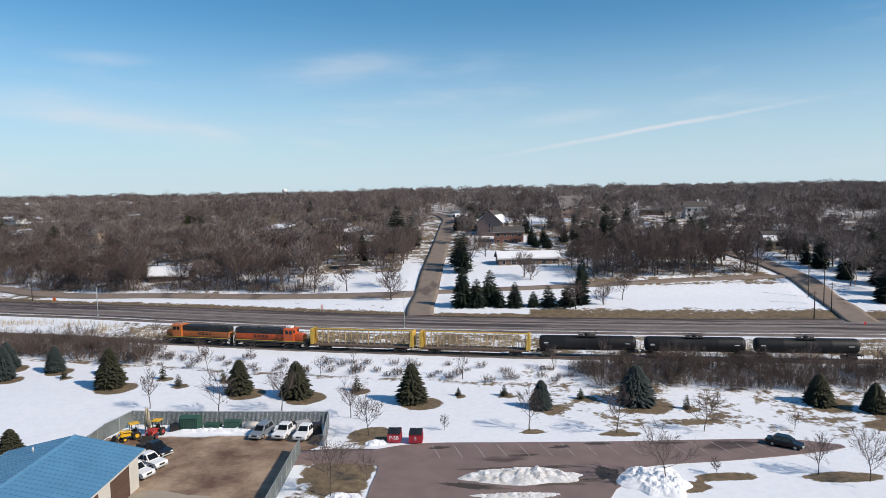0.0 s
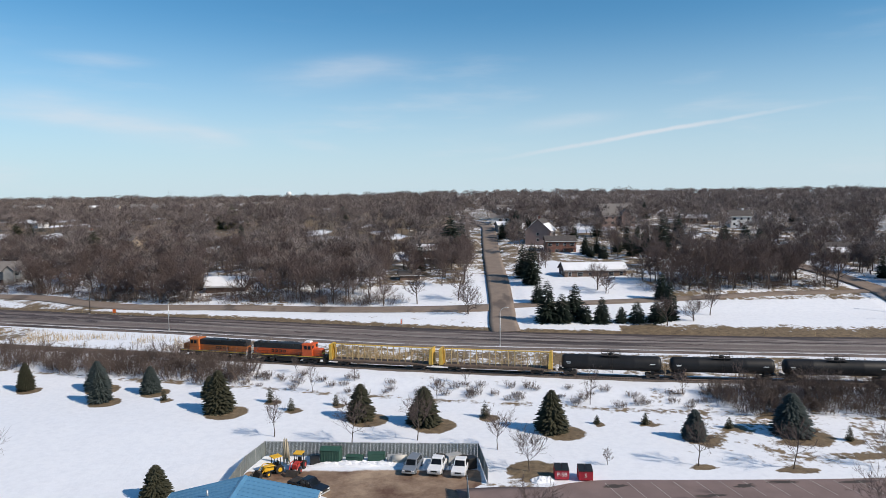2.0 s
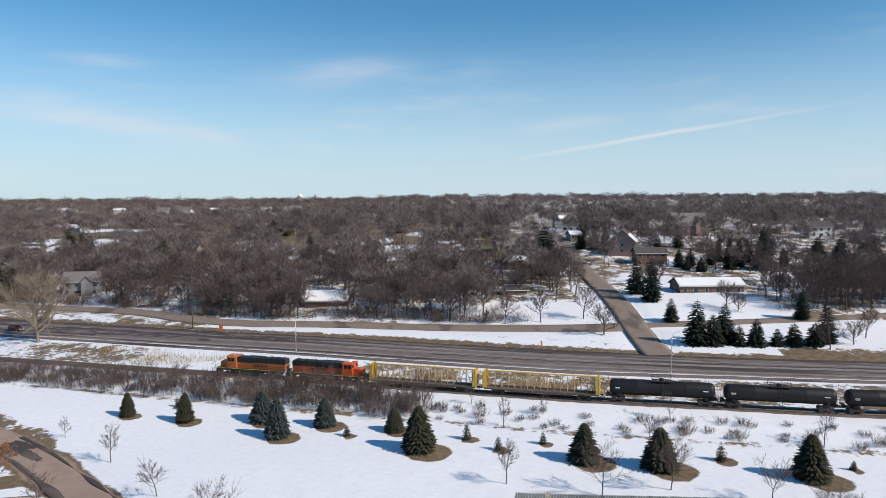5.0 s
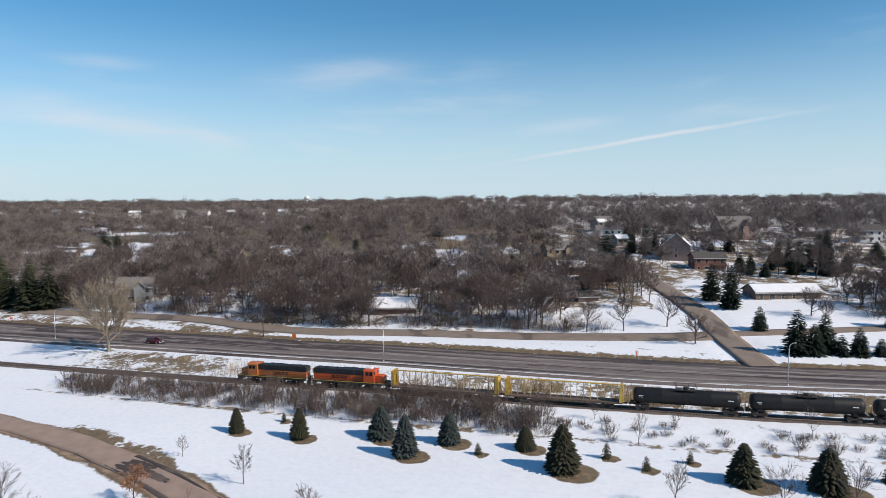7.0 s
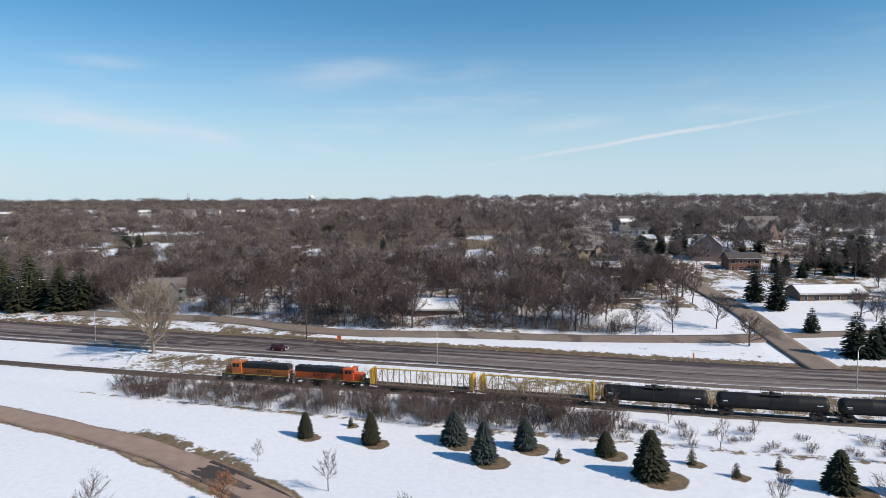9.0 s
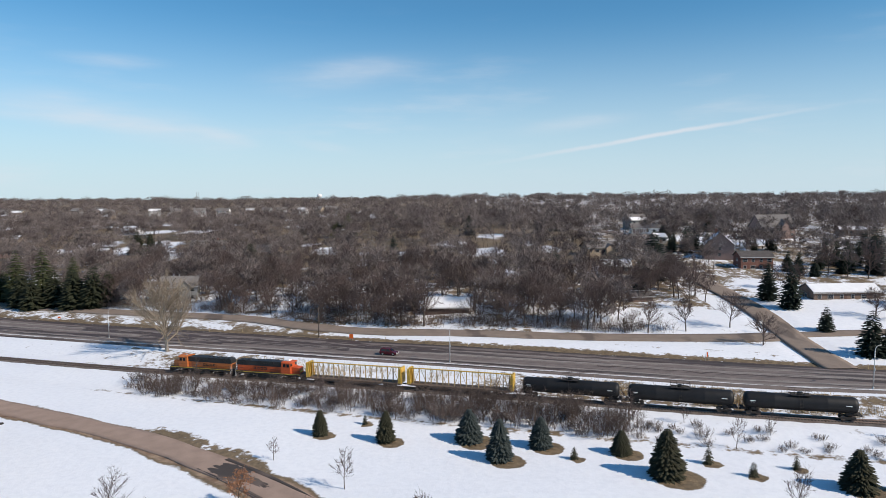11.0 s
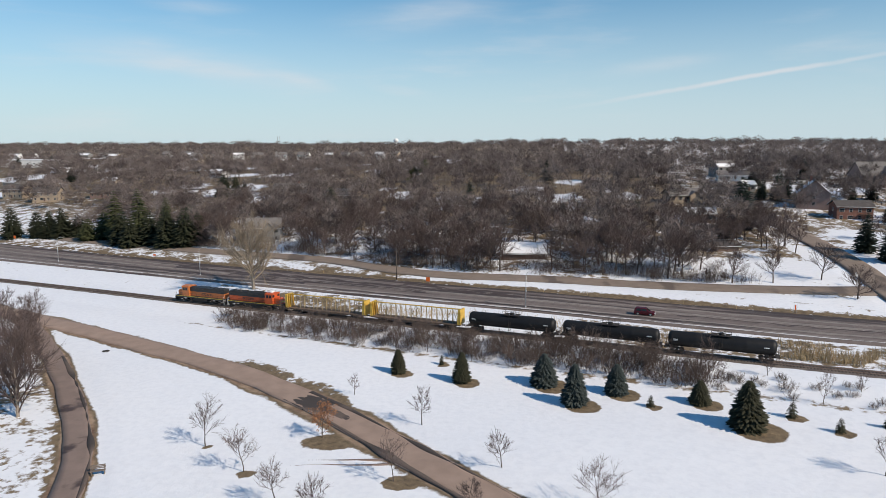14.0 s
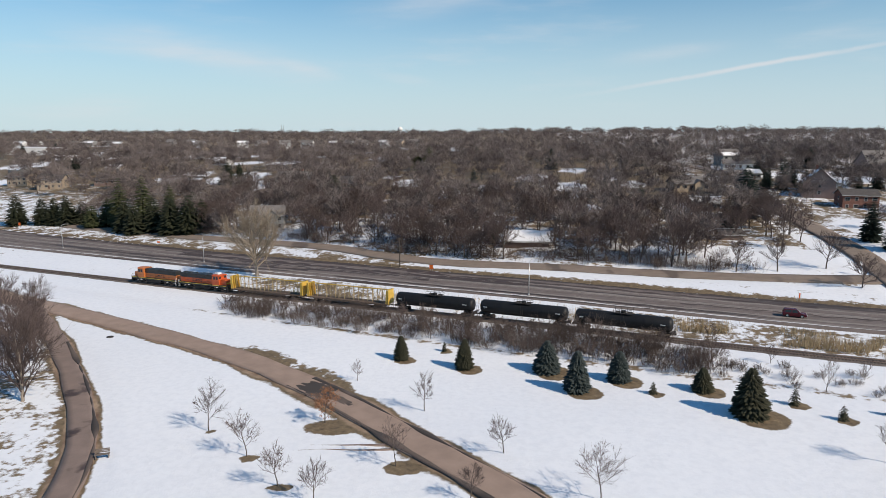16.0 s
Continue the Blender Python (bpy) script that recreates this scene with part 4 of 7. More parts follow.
def tank_car(label):
    """A black pressure tank car, 20.8 m over the couplers."""
    ob = tagged(empty("tank_car"), label, "tank car", "tank cars of the train")
    bm = bmesh.new()
    n, r = 28, 1.50
    rings = []
    for x, q in ((-9.75, 0.0), (-9.72, 0.45), (-9.55, 0.80), (-9.25, 0.96), (-8.9, 1.0), (-4.5, 1.0), (-4.44, 1.006), (-4.38, 1.0), (0, 1.0), (4.38, 1.0), (4.44, 1.006), (4.5, 1.0), (8.9, 1.0), (9.25, 0.96), (9.55, 0.80), (9.72, 0.45), (9.75, 0.0)):
        rr = max(q, 0.02) * r
        rings.append([bm.verts.new((x, rr * math.cos(2 * math.pi * k / n), 2.72 + rr * math.sin(2 * math.pi * k / n))) for k in range(n)])
    for a, b in zip(rings, rings[1:]):
        for k in range(n):
            bm.faces.new((a[k], b[k], b[(k + 1) % n], a[(k + 1) % n])).smooth = True
    bmesh.ops.recalc_face_normals(bm, faces=bm.faces)
    part("tank", bm, TANK_BLACK, ob)
    bm = bmesh.new()
    tube(bm, (0, 0, 4.1), (0, 0, 4.62), 0.50, 0.48, 16)
    tube(bm, (0, 0, 4.62), (0, 0, 4.68), 0.54, 0.40, 16)
    part("valve_dome", bm, TANK_BLACK, ob)
    bm = bmesh.new()
    for s in (-1, 1):
        box(bm, (0, s * 0.85, 4.26), (3.6, 0.5, 0.05))
        box(bm, (s * 1.2, 0, 4.26), (0.9, 1.3, 0.05))
    part("platform", bm, GRIME, ob)
    for s in (-1, 1):
        for x in (-1.8, -0.6, 0.6, 1.8):
            bm = bmesh.new()
            tube(bm, (x, s * 1.08, 4.26), (x, s * 1.08, 5.12), 0.03, sides=4)
            part("railing_post", bm, GRIME, ob)
        for h in (4.7, 5.12):
            bm = bmesh.new()
            tube(bm, (-1.8, s * 1.08, h), (1.8, s * 1.08, h), 0.03, sides=4)
            part("platform_rail", bm, GRIME, ob)
        bm = bmesh.new()
        tube(bm, (s * 1.8, 1.08, 5.12), (s * 1.8, -1.08, 5.12), 0.03, sides=4)
        part("platform_rail", bm, GRIME, ob)
    for s in (-1, 1):
        bm = bmesh.new()
        for x in (-0.25, 0.25):
            rail_line(bm, [(x, s * 1.55, 1.0), (x, s * 1.58, 2.7), (x, s * 1.30, 3.6), (x, s * 1.0, 4.26)], 0.028)
        for k in range(8):
            tube(bm, (-0.25, s * 1.56, 1.1 + k * 0.27), (0.25, s * 1.56, 1.1 + k * 0.27), 0.02, sides=4)
        part("ladder", bm, GRIME, ob)
        bm = bmesh.new()
        for x, w, h in ((-8.3, 0.9, 0.14), (-8.25, 0.7, 0.10), (7.9, 1.0, 0.14)):
            box(bm, (x, s * 1.485, 2.9 if w > 0.8 else 2.68), (w, 0.02, h))
        tagged(part("lettering", bm, WHITE, ob, "small white stencil bars"), kind="stuff")
    for e in (-1, 1):
        bm = bmesh.new()
        box(bm, (e * 9.0, 0, 0.98), (2.5, 0.7, 0.34))
        for s in (-1, 1):
            prism(bm, [(e * 7.6, 1.0), (e * 8.6, 1.0), (e * 8.3, 2.0), (e * 7.7, 2.0)], s * 0.9 - 0.05, s * 0.9 + 0.05)
        part("stub_sill", bm, GRIME, ob)
        bm = bmesh.new()
        box(bm, (e * 9.9, 0, 1.16), (0.7, 2.8, 0.05))
        for s in (-1, 1):
            rail_line(bm, [(e * 10.15, s * 1.35, 1.16), (e * 10.15, s * 1.35, 2.2), (e * 9.6, s * 1.35, 2.2), (e * 9.6, s * 1.35, 1.16)])
            rail_line(bm, [(e * 10.15, s * 1.35, 1.16), (e * 10.15, s * 1.35, 0.35), (e * 9.7, s * 1.35, 0.35), (e * 9.7, s * 1.35, 1.16)])
        part("end_platform", bm, GRIME, ob)
        coupler(ob, e * 10.25, e)
        bogie(ob, e * 8.0, 2, 1.75)
    return ob


XS = np.arange(-600, 500.1, 0.5)
ARC = np.r_[0, np.cumsum(np.hypot(np.diff(XS), np.diff(table(TRACK, XS))))]
ARC -= np.interp(0, XS, ARC)


def on_track(s, base, turned):
    """The pose of a car whose middle is s metres along the track and whose bogies stand base apart."""
    p = []
    for q in (s - base / 2, s + base / 2):
        x, y, z, a = track_frame(float(np.interp(q, ARC, XS)))
        p.append(Vector((x, y, z)))
    mid, d = (p[0] + p[1]) / 2, p[1] - p[0]
    pitch = math.degrees(math.asin(d.z / d.length))
    yaw = math.degrees(math.atan2(d.y, d.x))
    return pose(*mid, 0, pitch if turned else -pitch, yaw + (180 if turned else 0))


TRAIN_START, TRAIN_SPEED = -28.4, 9.56
TRAIN = [(locomotive(ORANGE, "orange and black diesel locomotive leading the train", True), -28.3, 10.4, False),
         (locomotive(RED_ORANGE, "red-orange and black diesel locomotive running backwards", False, True), -9.4, 10.4, True),
         (centerbeam("empty yellow centerbeam flat car with snow behind it"), 12.3, 17.2, False),
         (centerbeam("empty yellow centerbeam lumber car, coupled between cars"), 37.0, 17.2, False),
         (tank_car("black tank car behind the yellow flat cars"), 60.2, 16.0, False),
         (tank_car("black tank car in the middle of three"), 81.3, 16.0, False),
         (tank_car("black tank car at the rear of the train"), 102.4, 16.0, False)]


# ---- trees ----
def tree_shape(seed, h, spread, limbs, subs, twigs, trunk_r, twig_w, fork=0.25, lean=0.06, up=0.9):
    """A bare tree as two meshes' worth of tapered pieces: (trunk bars, crown bars, twig slivers)."""
    rnd = random.Random(seed)

    def bend(d, a):
        k = Vector((rnd.gauss(0, 1), rnd.gauss(0, 1), rnd.gauss(0, 1)))
        return (d + k * a).normalized()

    trunk, crown, slivers = [], [], []
    p, d, r = Vector((0, 0, -0.2)), Vector((rnd.gauss(0, lean), rnd.gauss(0, lean), 1)).normalized(), trunk_r
    n = 6
    spine = [(p.copy(), r, d.copy())]
    for k in range(n):
        q = p + d * (h * 0.80 / n)
        r2 = trunk_r * (1 - 0.85 * (k + 1) / n)
        trunk.append((p.copy(), q.copy(), r, r2))
        p, r, d = q, r2, bend(d, 0.09)
        spine.append((p.copy(), r, d.copy()))
    ends = [(spine[-1][0], spine[-1][1], spine[-1][2], h * 0.2)]
    for i in range(limbs):
        f = fork + (0.92 - fork) * ((i + rnd.random()) / limbs)
        a, b = spine[min(int(f * n), n - 1)], spine[min(int(f * n) + 1, n)]
        t = f * n - int(f * n)
        base = a[0].lerp(b[0], t)
        az = i * 2.4 + rnd.uniform(-0.5, 0.5)
        out = Vector((math.cos(az), math.sin(az), up * rnd.uniform(0.6, 1.5))).normalized()
        length = spread * (1.0 - 0.55 * max(0, (f - 0.35) / 0.65)) * rnd.uniform(0.75, 1.15)
        r0 = max(trunk_r * (1 - f) * 0.62, 0.018)
        q, rr, dd = base, r0, out
        for k in range(3):
            w = q + dd * length / 3
            crown.append((q.copy(), w.copy(), rr, rr * 0.66))
            q, rr = w, rr * 0.66
            dd = (bend(dd, 0.16) + Vector((0, 0, 0.14))).normalized()
            ends.append((q.copy(), rr, dd.copy(), length * (0.62 - 0.12 * k)))
    tips = []
    for i in range(subs):
        q, rr, dd, ln = ends[i % len(ends)]
        e = bend(dd, 0.55)
        e = (e + Vector((0, 0, 0.25))).normalized()
        ln = ln * rnd.uniform(0.6, 1.1)
        w = q + e * ln
        crown.append((q.copy(), w.copy(), max(rr * 0.7, 0.014), max(rr * 0.3, 0.008)))
        tips.append((q, w, e, ln))
    for i in range(twigs):
        q, w, e, ln = tips[i % len(tips)]
        base = q.lerp(w, rnd.uniform(0.15, 1.0))
        g = (bend(e, 0.5) + Vector((0, 0, 0.2))).normalized()
        slivers.append((base, base + g * ln * rnd.uniform(0.45, 0.95), twig_w * rnd.uniform(0.7, 1.3)))
    return trunk, crown, slivers


def bars_mesh(bars, slivers, sides, seed=0):
    """Vertices and triangles of bars (few-sided cones) and slivers (single long triangles)."""
    rnd = random.Random(seed)
    v, f = [], []
    for a, b, r0, r1 in bars:
        q = (b - a).to_track_quat("Z", "Y")
        s = len(v)
        for p, r in ((a, r0), (b, r1)):
            v += [tuple(p + q @ Vector((r * math.cos(2 * math.pi * k / sides), r * math.sin(2 * math.pi * k / sides), 0))) for k in range(sides)]
        for k in range(sides):
            j = (k + 1) % sides
            f += [(s + k, s + j, s + sides + j), (s + k, s + sides + j, s + sides + k)]
    for a, b, w in slivers:
        d = (b - a).normalized()
        side = d.cross(Vector((rnd.gauss(0, 1), rnd.gauss(0, 1), rnd.gauss(0, 1)))).normalized() * w / 2
        s = len(v)
        v += [tuple(a + side), tuple(a - side), tuple(b)]
        f.append((s, s + 1, s + 2))
    return v, f


def bare_tree(name, seed, h, spread, limbs, subs, twigs, trunk_r, twig_w, bark, twig, **more):
    """A bare tree as a thing of two parts."""
    trunk, crown, slivers = tree_shape(seed, h, spread, limbs, subs, twigs, trunk_r, twig_w, **more)
    ob = empty(name)
    part("trunk", from_arrays("trunk", *bars_mesh(trunk, [], 6), bark), bark, ob)
    part("crown", from_arrays("crown", *bars_mesh(crown, slivers, 4, seed), twig), twig, ob)
    return ob


def spruce_arrays(seed, h, w, whorls, arms, droop=0.35, pieces=3):
    """Needle boughs of a spruce: whorls of drooping, ridged sprays round a tapering column, uneven at the rim."""
    rnd = random.Random(seed)
    v, f = [], []
    for k in range(whorls):
        t = (k + rnd.uniform(-0.2, 0.2)) / whorls
        t = min(max(t, 0), 0.985)
        z = h * (0.05 + 0.95 * t)
        rad = w / 2 * (1 - t) ** 0.54 * (1.0 - 0.30 * math.exp(-t * 11))
        n = max(4, int(arms * (1 - 0.6 * t)))
        for i in range(n):
            az = 2 * math.pi * (i + rnd.random() * 0.8) / n + k * 1.3
            ln = rad * rnd.uniform(0.66, 1.14) + 0.12
            ca, sa = math.cos(az), math.sin(az)
            for j in range(pieces):
                q0, q1 = 0.12 + 0.75 * j / pieces, min(1.0, 0.62 + 0.75 * j / pieces)
                wd = (0.26 * ln + 0.10) * (1.15 - 0.22 * j) * rnd.uniform(0.8, 1.2)
                zz = z + rnd.uniform(-0.06, 0.06) * h / whorls * 4
                zb, zt = zz - droop * ln * q0 * 0.8, zz - droop * ln * q1 + 0.10 * ln * q1 * q1
                a, b = ln * q0, ln * q1
                mid = (a + b) / 2
                s = len(v)
                v += [(a * ca, a * sa, zb), (mid * ca - wd / 2 * sa, mid * sa + wd / 2 * ca, (zb + zt) / 2 - 0.16 * wd), (b * ca, b * sa, zt),
                      (mid * ca + wd / 2 * sa, mid * sa - wd / 2 * ca, (zb + zt) / 2 - 0.16 * wd), (mid * ca, mid * sa, (zb + zt) / 2 + 0.16 * wd)]
                f += [(s, s + 4, s + 1), (s + 1, s + 4, s + 2), (s + 2, s + 4, s + 3), (s + 3, s + 4, s)]
    s = len(v)
    v += [(0.05, 0, h * 0.9), (-0.03, 0.05, h * 0.9), (-0.03, -0.05, h * 0.9), (0, 0, h * 1.03)]
    f += [(s, s + 1, s + 3), (s + 1, s + 2, s + 3), (s + 2, s, s + 3)]
    return v, f


def spruce(name, seed, h, w, needles, whorls=22, arms=15, pieces=3, **more):
    ob = empty(name)
    bm = bmesh.new()
    tube(bm, (0, 0, -0.2), (0, 0, h * 0.9), 0.022 * h + 0.03, 0.02, 7)
    part("trunk", bm, BARK, ob)
    v, f = spruce_arrays(seed, h, w, whorls, arms, pieces=pieces, **more)
    part("crown", from_arrays("crown", v, f, needles), needles, ob)
    return ob


def stand(ob, x, y, turn=0.0, size=1.0, sink=0.0):
    """Sets a thing on the land."""
    ob.matrix_basis = pose(x, y, float(ground_z(x, y)) - sink, 0, 0, turn)
    ob.scale = (size, size, size)
    return ob


def copy_on(ob, x, y, turn, size, sink=0.0):
    c = copy_thing(ob, pose(x, y, float(ground_z(x, y)) - sink, 0, 0, turn))
    c.scale = (size, size, size)
    return c


def plant_park():
    for k, (x, y, h, w) in enumerate(SPRUCES):
        blue = k in (2, 3, 4, 10, 11)
        ob = spruce("spruce", 40 + k, h, w * 1.20, BLUE_SPRUCE if blue else GREEN_SPRUCE, 34, 30, 4)
        stand(ob, x, y, k * 47)
        size = "tall" if h > 6.2 else "medium-sized"
        tagged(ob, f"{size} {'blue-green' if blue else 'dark green'} spruce on a brown mulch bed in snow", "spruce tree", "spruces in the park")
    for k, (x, y, h, w) in enumerate(YOUNG_SPRUCES):
        ob = spruce("spruce", 80 + k, h, w, GREEN_SPRUCE, 12, 10, 2)
        stand(ob, x, y, k * 61)
        tagged(ob, "small young green spruce in melting snow", "spruce tree", "spruces in the park")


plant_park()

# bare park trees: x, y, height, crown width
PARK_TREES = ((-142.4, 112.6, 8.0, 5.0), (-133.7, 105.5, 6.8, 4.8), (-126.8, 98.4, 6.6, 3.8), (-111.8, 122.6, 7.4, 3.7), (-99.1, 109.3, 7.0, 3.7), (-87.4, 98.6, 7.2, 6.0),
              (-113.0, 104.5, 6.9, 3.8), (-102.7, 97.1, 5.6, 3.4), (-121.1, 94.9, 5.8, 4.0), (-49.1, 112.1, 7.9, 4.5), (-36.0, 107.7, 8.0, 6.6), (-25.8, 109.0, 8.6, 5.7))
LOT_TREES = ((-13.6, 104.1, 6.8, 5.5), (-9.9, 95.8, 6.8, 5.9), (14.1, 96.4, 7.7, 4.2), (26.9, 95.1, 7.9, 5.9), (40.0, 95.3, 6.3, 5.0), (28.4, 78.0, 7.7, 6.3), (48.1, 79.4, 5.9, 3.8), (53.2, 77.1, 6.6, 5.5), (-12.6, 76.0, 7.0, 6.8))
SAPLINGS = ((-125.3, 134.2, 4.8, 2.2), (53.9, 95.9, 2.9, 2.5), (35.5, 79.7, 2.7, 1.7), (1.4, 97.2, 2.8, 1.8), (-8.6, 80.5, 4.2, 3.0))


def plant_bare_park_trees():
    for k, (x, y, h, w) in enumerate(PARK_TREES + LOT_TREES + SAPLINGS):
        n = 11 if h > 5 else 8
        ob = bare_tree("young_tree", 120 + k, h, w * 0.62, n + 3, 120, 800 if h > 5 else 260, 0.010 * h + 0.015, 0.032, BARK, TWIG, fork=0.28, up=0.8)
        stand(ob, x, y, k * 53)
        tagged(ob, "bare young deciduous tree casting a shadow on snow" if h > 5 else "thin bare sapling in the snow", "tree", "bare park trees")
    # an oak that kept its rust-coloured leaves
    trunk, crown, slivers = tree_shape(77, 6.2, 2.2, 11, 60, 60, 0.10, 0.05, fork=0.15, up=1.0)
    ob = empty("oak_tree")
    part("trunk", from_arrays("trunk", *bars_mesh(trunk + crown, [], 5), BARK), BARK, ob)
    rnd = random.Random(5)
    v, f = [], []
    for i in range(900):
        a, b, w = slivers[i % 60]
        c = a.lerp(b, rnd.random()) + Vector((rnd.gauss(0, 0.22), rnd.gauss(0, 0.22), rnd.gauss(0, 0.25)))
        q = Euler((rnd.uniform(0, 6), rnd.uniform(0, 6), rnd.uniform(0, 6))).to_matrix()
        s = len(v)
        v += [tuple(c + q @ Vector(p)) for p in ((-0.13, 0, 0), (0, -0.07, 0.02), (0.15, 0, 0), (0, 0.07, 0.02))]
        f.append((s, s + 1, s + 2, s + 3))
    part("leaves", from_arrays("leaves", v, f, RUST_LEAF), RUST_LEAF, ob, "withered rust-brown leaves")
    tagged(stand(ob, -126.1, 116.9), "small oak with withered rust-brown leaves beside the drive", "tree")
    # the great poplar by the highway and one at the footpath
    ob = bare_tree("cottonwood", 301, 20.5, 10.5, 28, 340, 4200, 0.60, 0.07, PALE_BARK, PALE_TWIG, fork=0.14, up=1.05)
    tagged(stand(ob, -173.2, 209.5), "great bare pale cottonwood between track and highway", "tree")
    ob = bare_tree("cottonwood", 305, 15.5, 7.0, 24, 260, 3000, 0.30, 0.05, PALE_BARK, TWIG, fork=0.05, up=1.35)
    tagged(stand(ob, -177.4, 119.5), "bare many-stemmed cottonwood beside the footpath", "tree")
    ob = bare_tree("cottonwood", 306, 13.5, 6.0, 22, 230, 2400, 0.26, 0.05, BARK, TWIG, fork=0.05, up=1.4)
    tagged(stand(ob, -183.5, 127.0), "bare many-stemmed cottonwood on patchy snow", "tree")


plant_bare_park_trees()


def plant_path_grove():
    """Many-stemmed bare trees that crowd the footpath's west side."""
    base = bare_tree("cottonwood", 311, 12.0, 5.6, 20, 200, 1900, 0.20, 0.055, BARK, TWIG, fork=0.05, up=1.4)
    tagged(base, "bare pale tree in the grove beside the footpath", "tree", "trees beside the footpath")
    for k, (x, y, s) in enumerate(((-189, 138, 0.9), (-194, 143, 1.0), (-200, 148, 0.85), (-204, 158, 0.95), (-180, 112, 0.8), (-212, 160, 1.0), (-198, 138, 1.05))):
        stand(base, x, y, 40 * k, s) if k == 0 else copy_on(base, x, y, 40 * k, s)


plant_path_grove()


def bush_mesh(seed, r, h, stems, twigs):
    rnd = random.Random(seed)
    bars, sl = [], []
    for k in range(stems):
        az, rr = rnd.uniform(0, 6.28), r * 0.85 * rnd.random() ** 0.6
        a = Vector((rr * math.cos(az), rr * math.sin(az), -0.15))
        d = Vector((rnd.gauss(0, 0.28) + 0.2 * math.cos(az), rnd.gauss(0, 0.28) + 0.2 * math.sin(az), 1)).normalized()
        ln = h * rnd.uniform(0.55, 1.05)
        b = a + d * ln
        bars.append((a, b, 0.020, 0.007))
        for j in range(twigs // stems):
            q = a.lerp(b, rnd.uniform(0.2, 1.0))
            g = (d + Vector((rnd.gauss(0, 0.95), rnd.gauss(0, 0.95), rnd.gauss(0.1, 0.5)))).normalized()
            sl.append((q, q + g * ln * rnd.uniform(0.16, 0.42), 0.038))
    return bars_mesh(bars, sl, 3, seed)


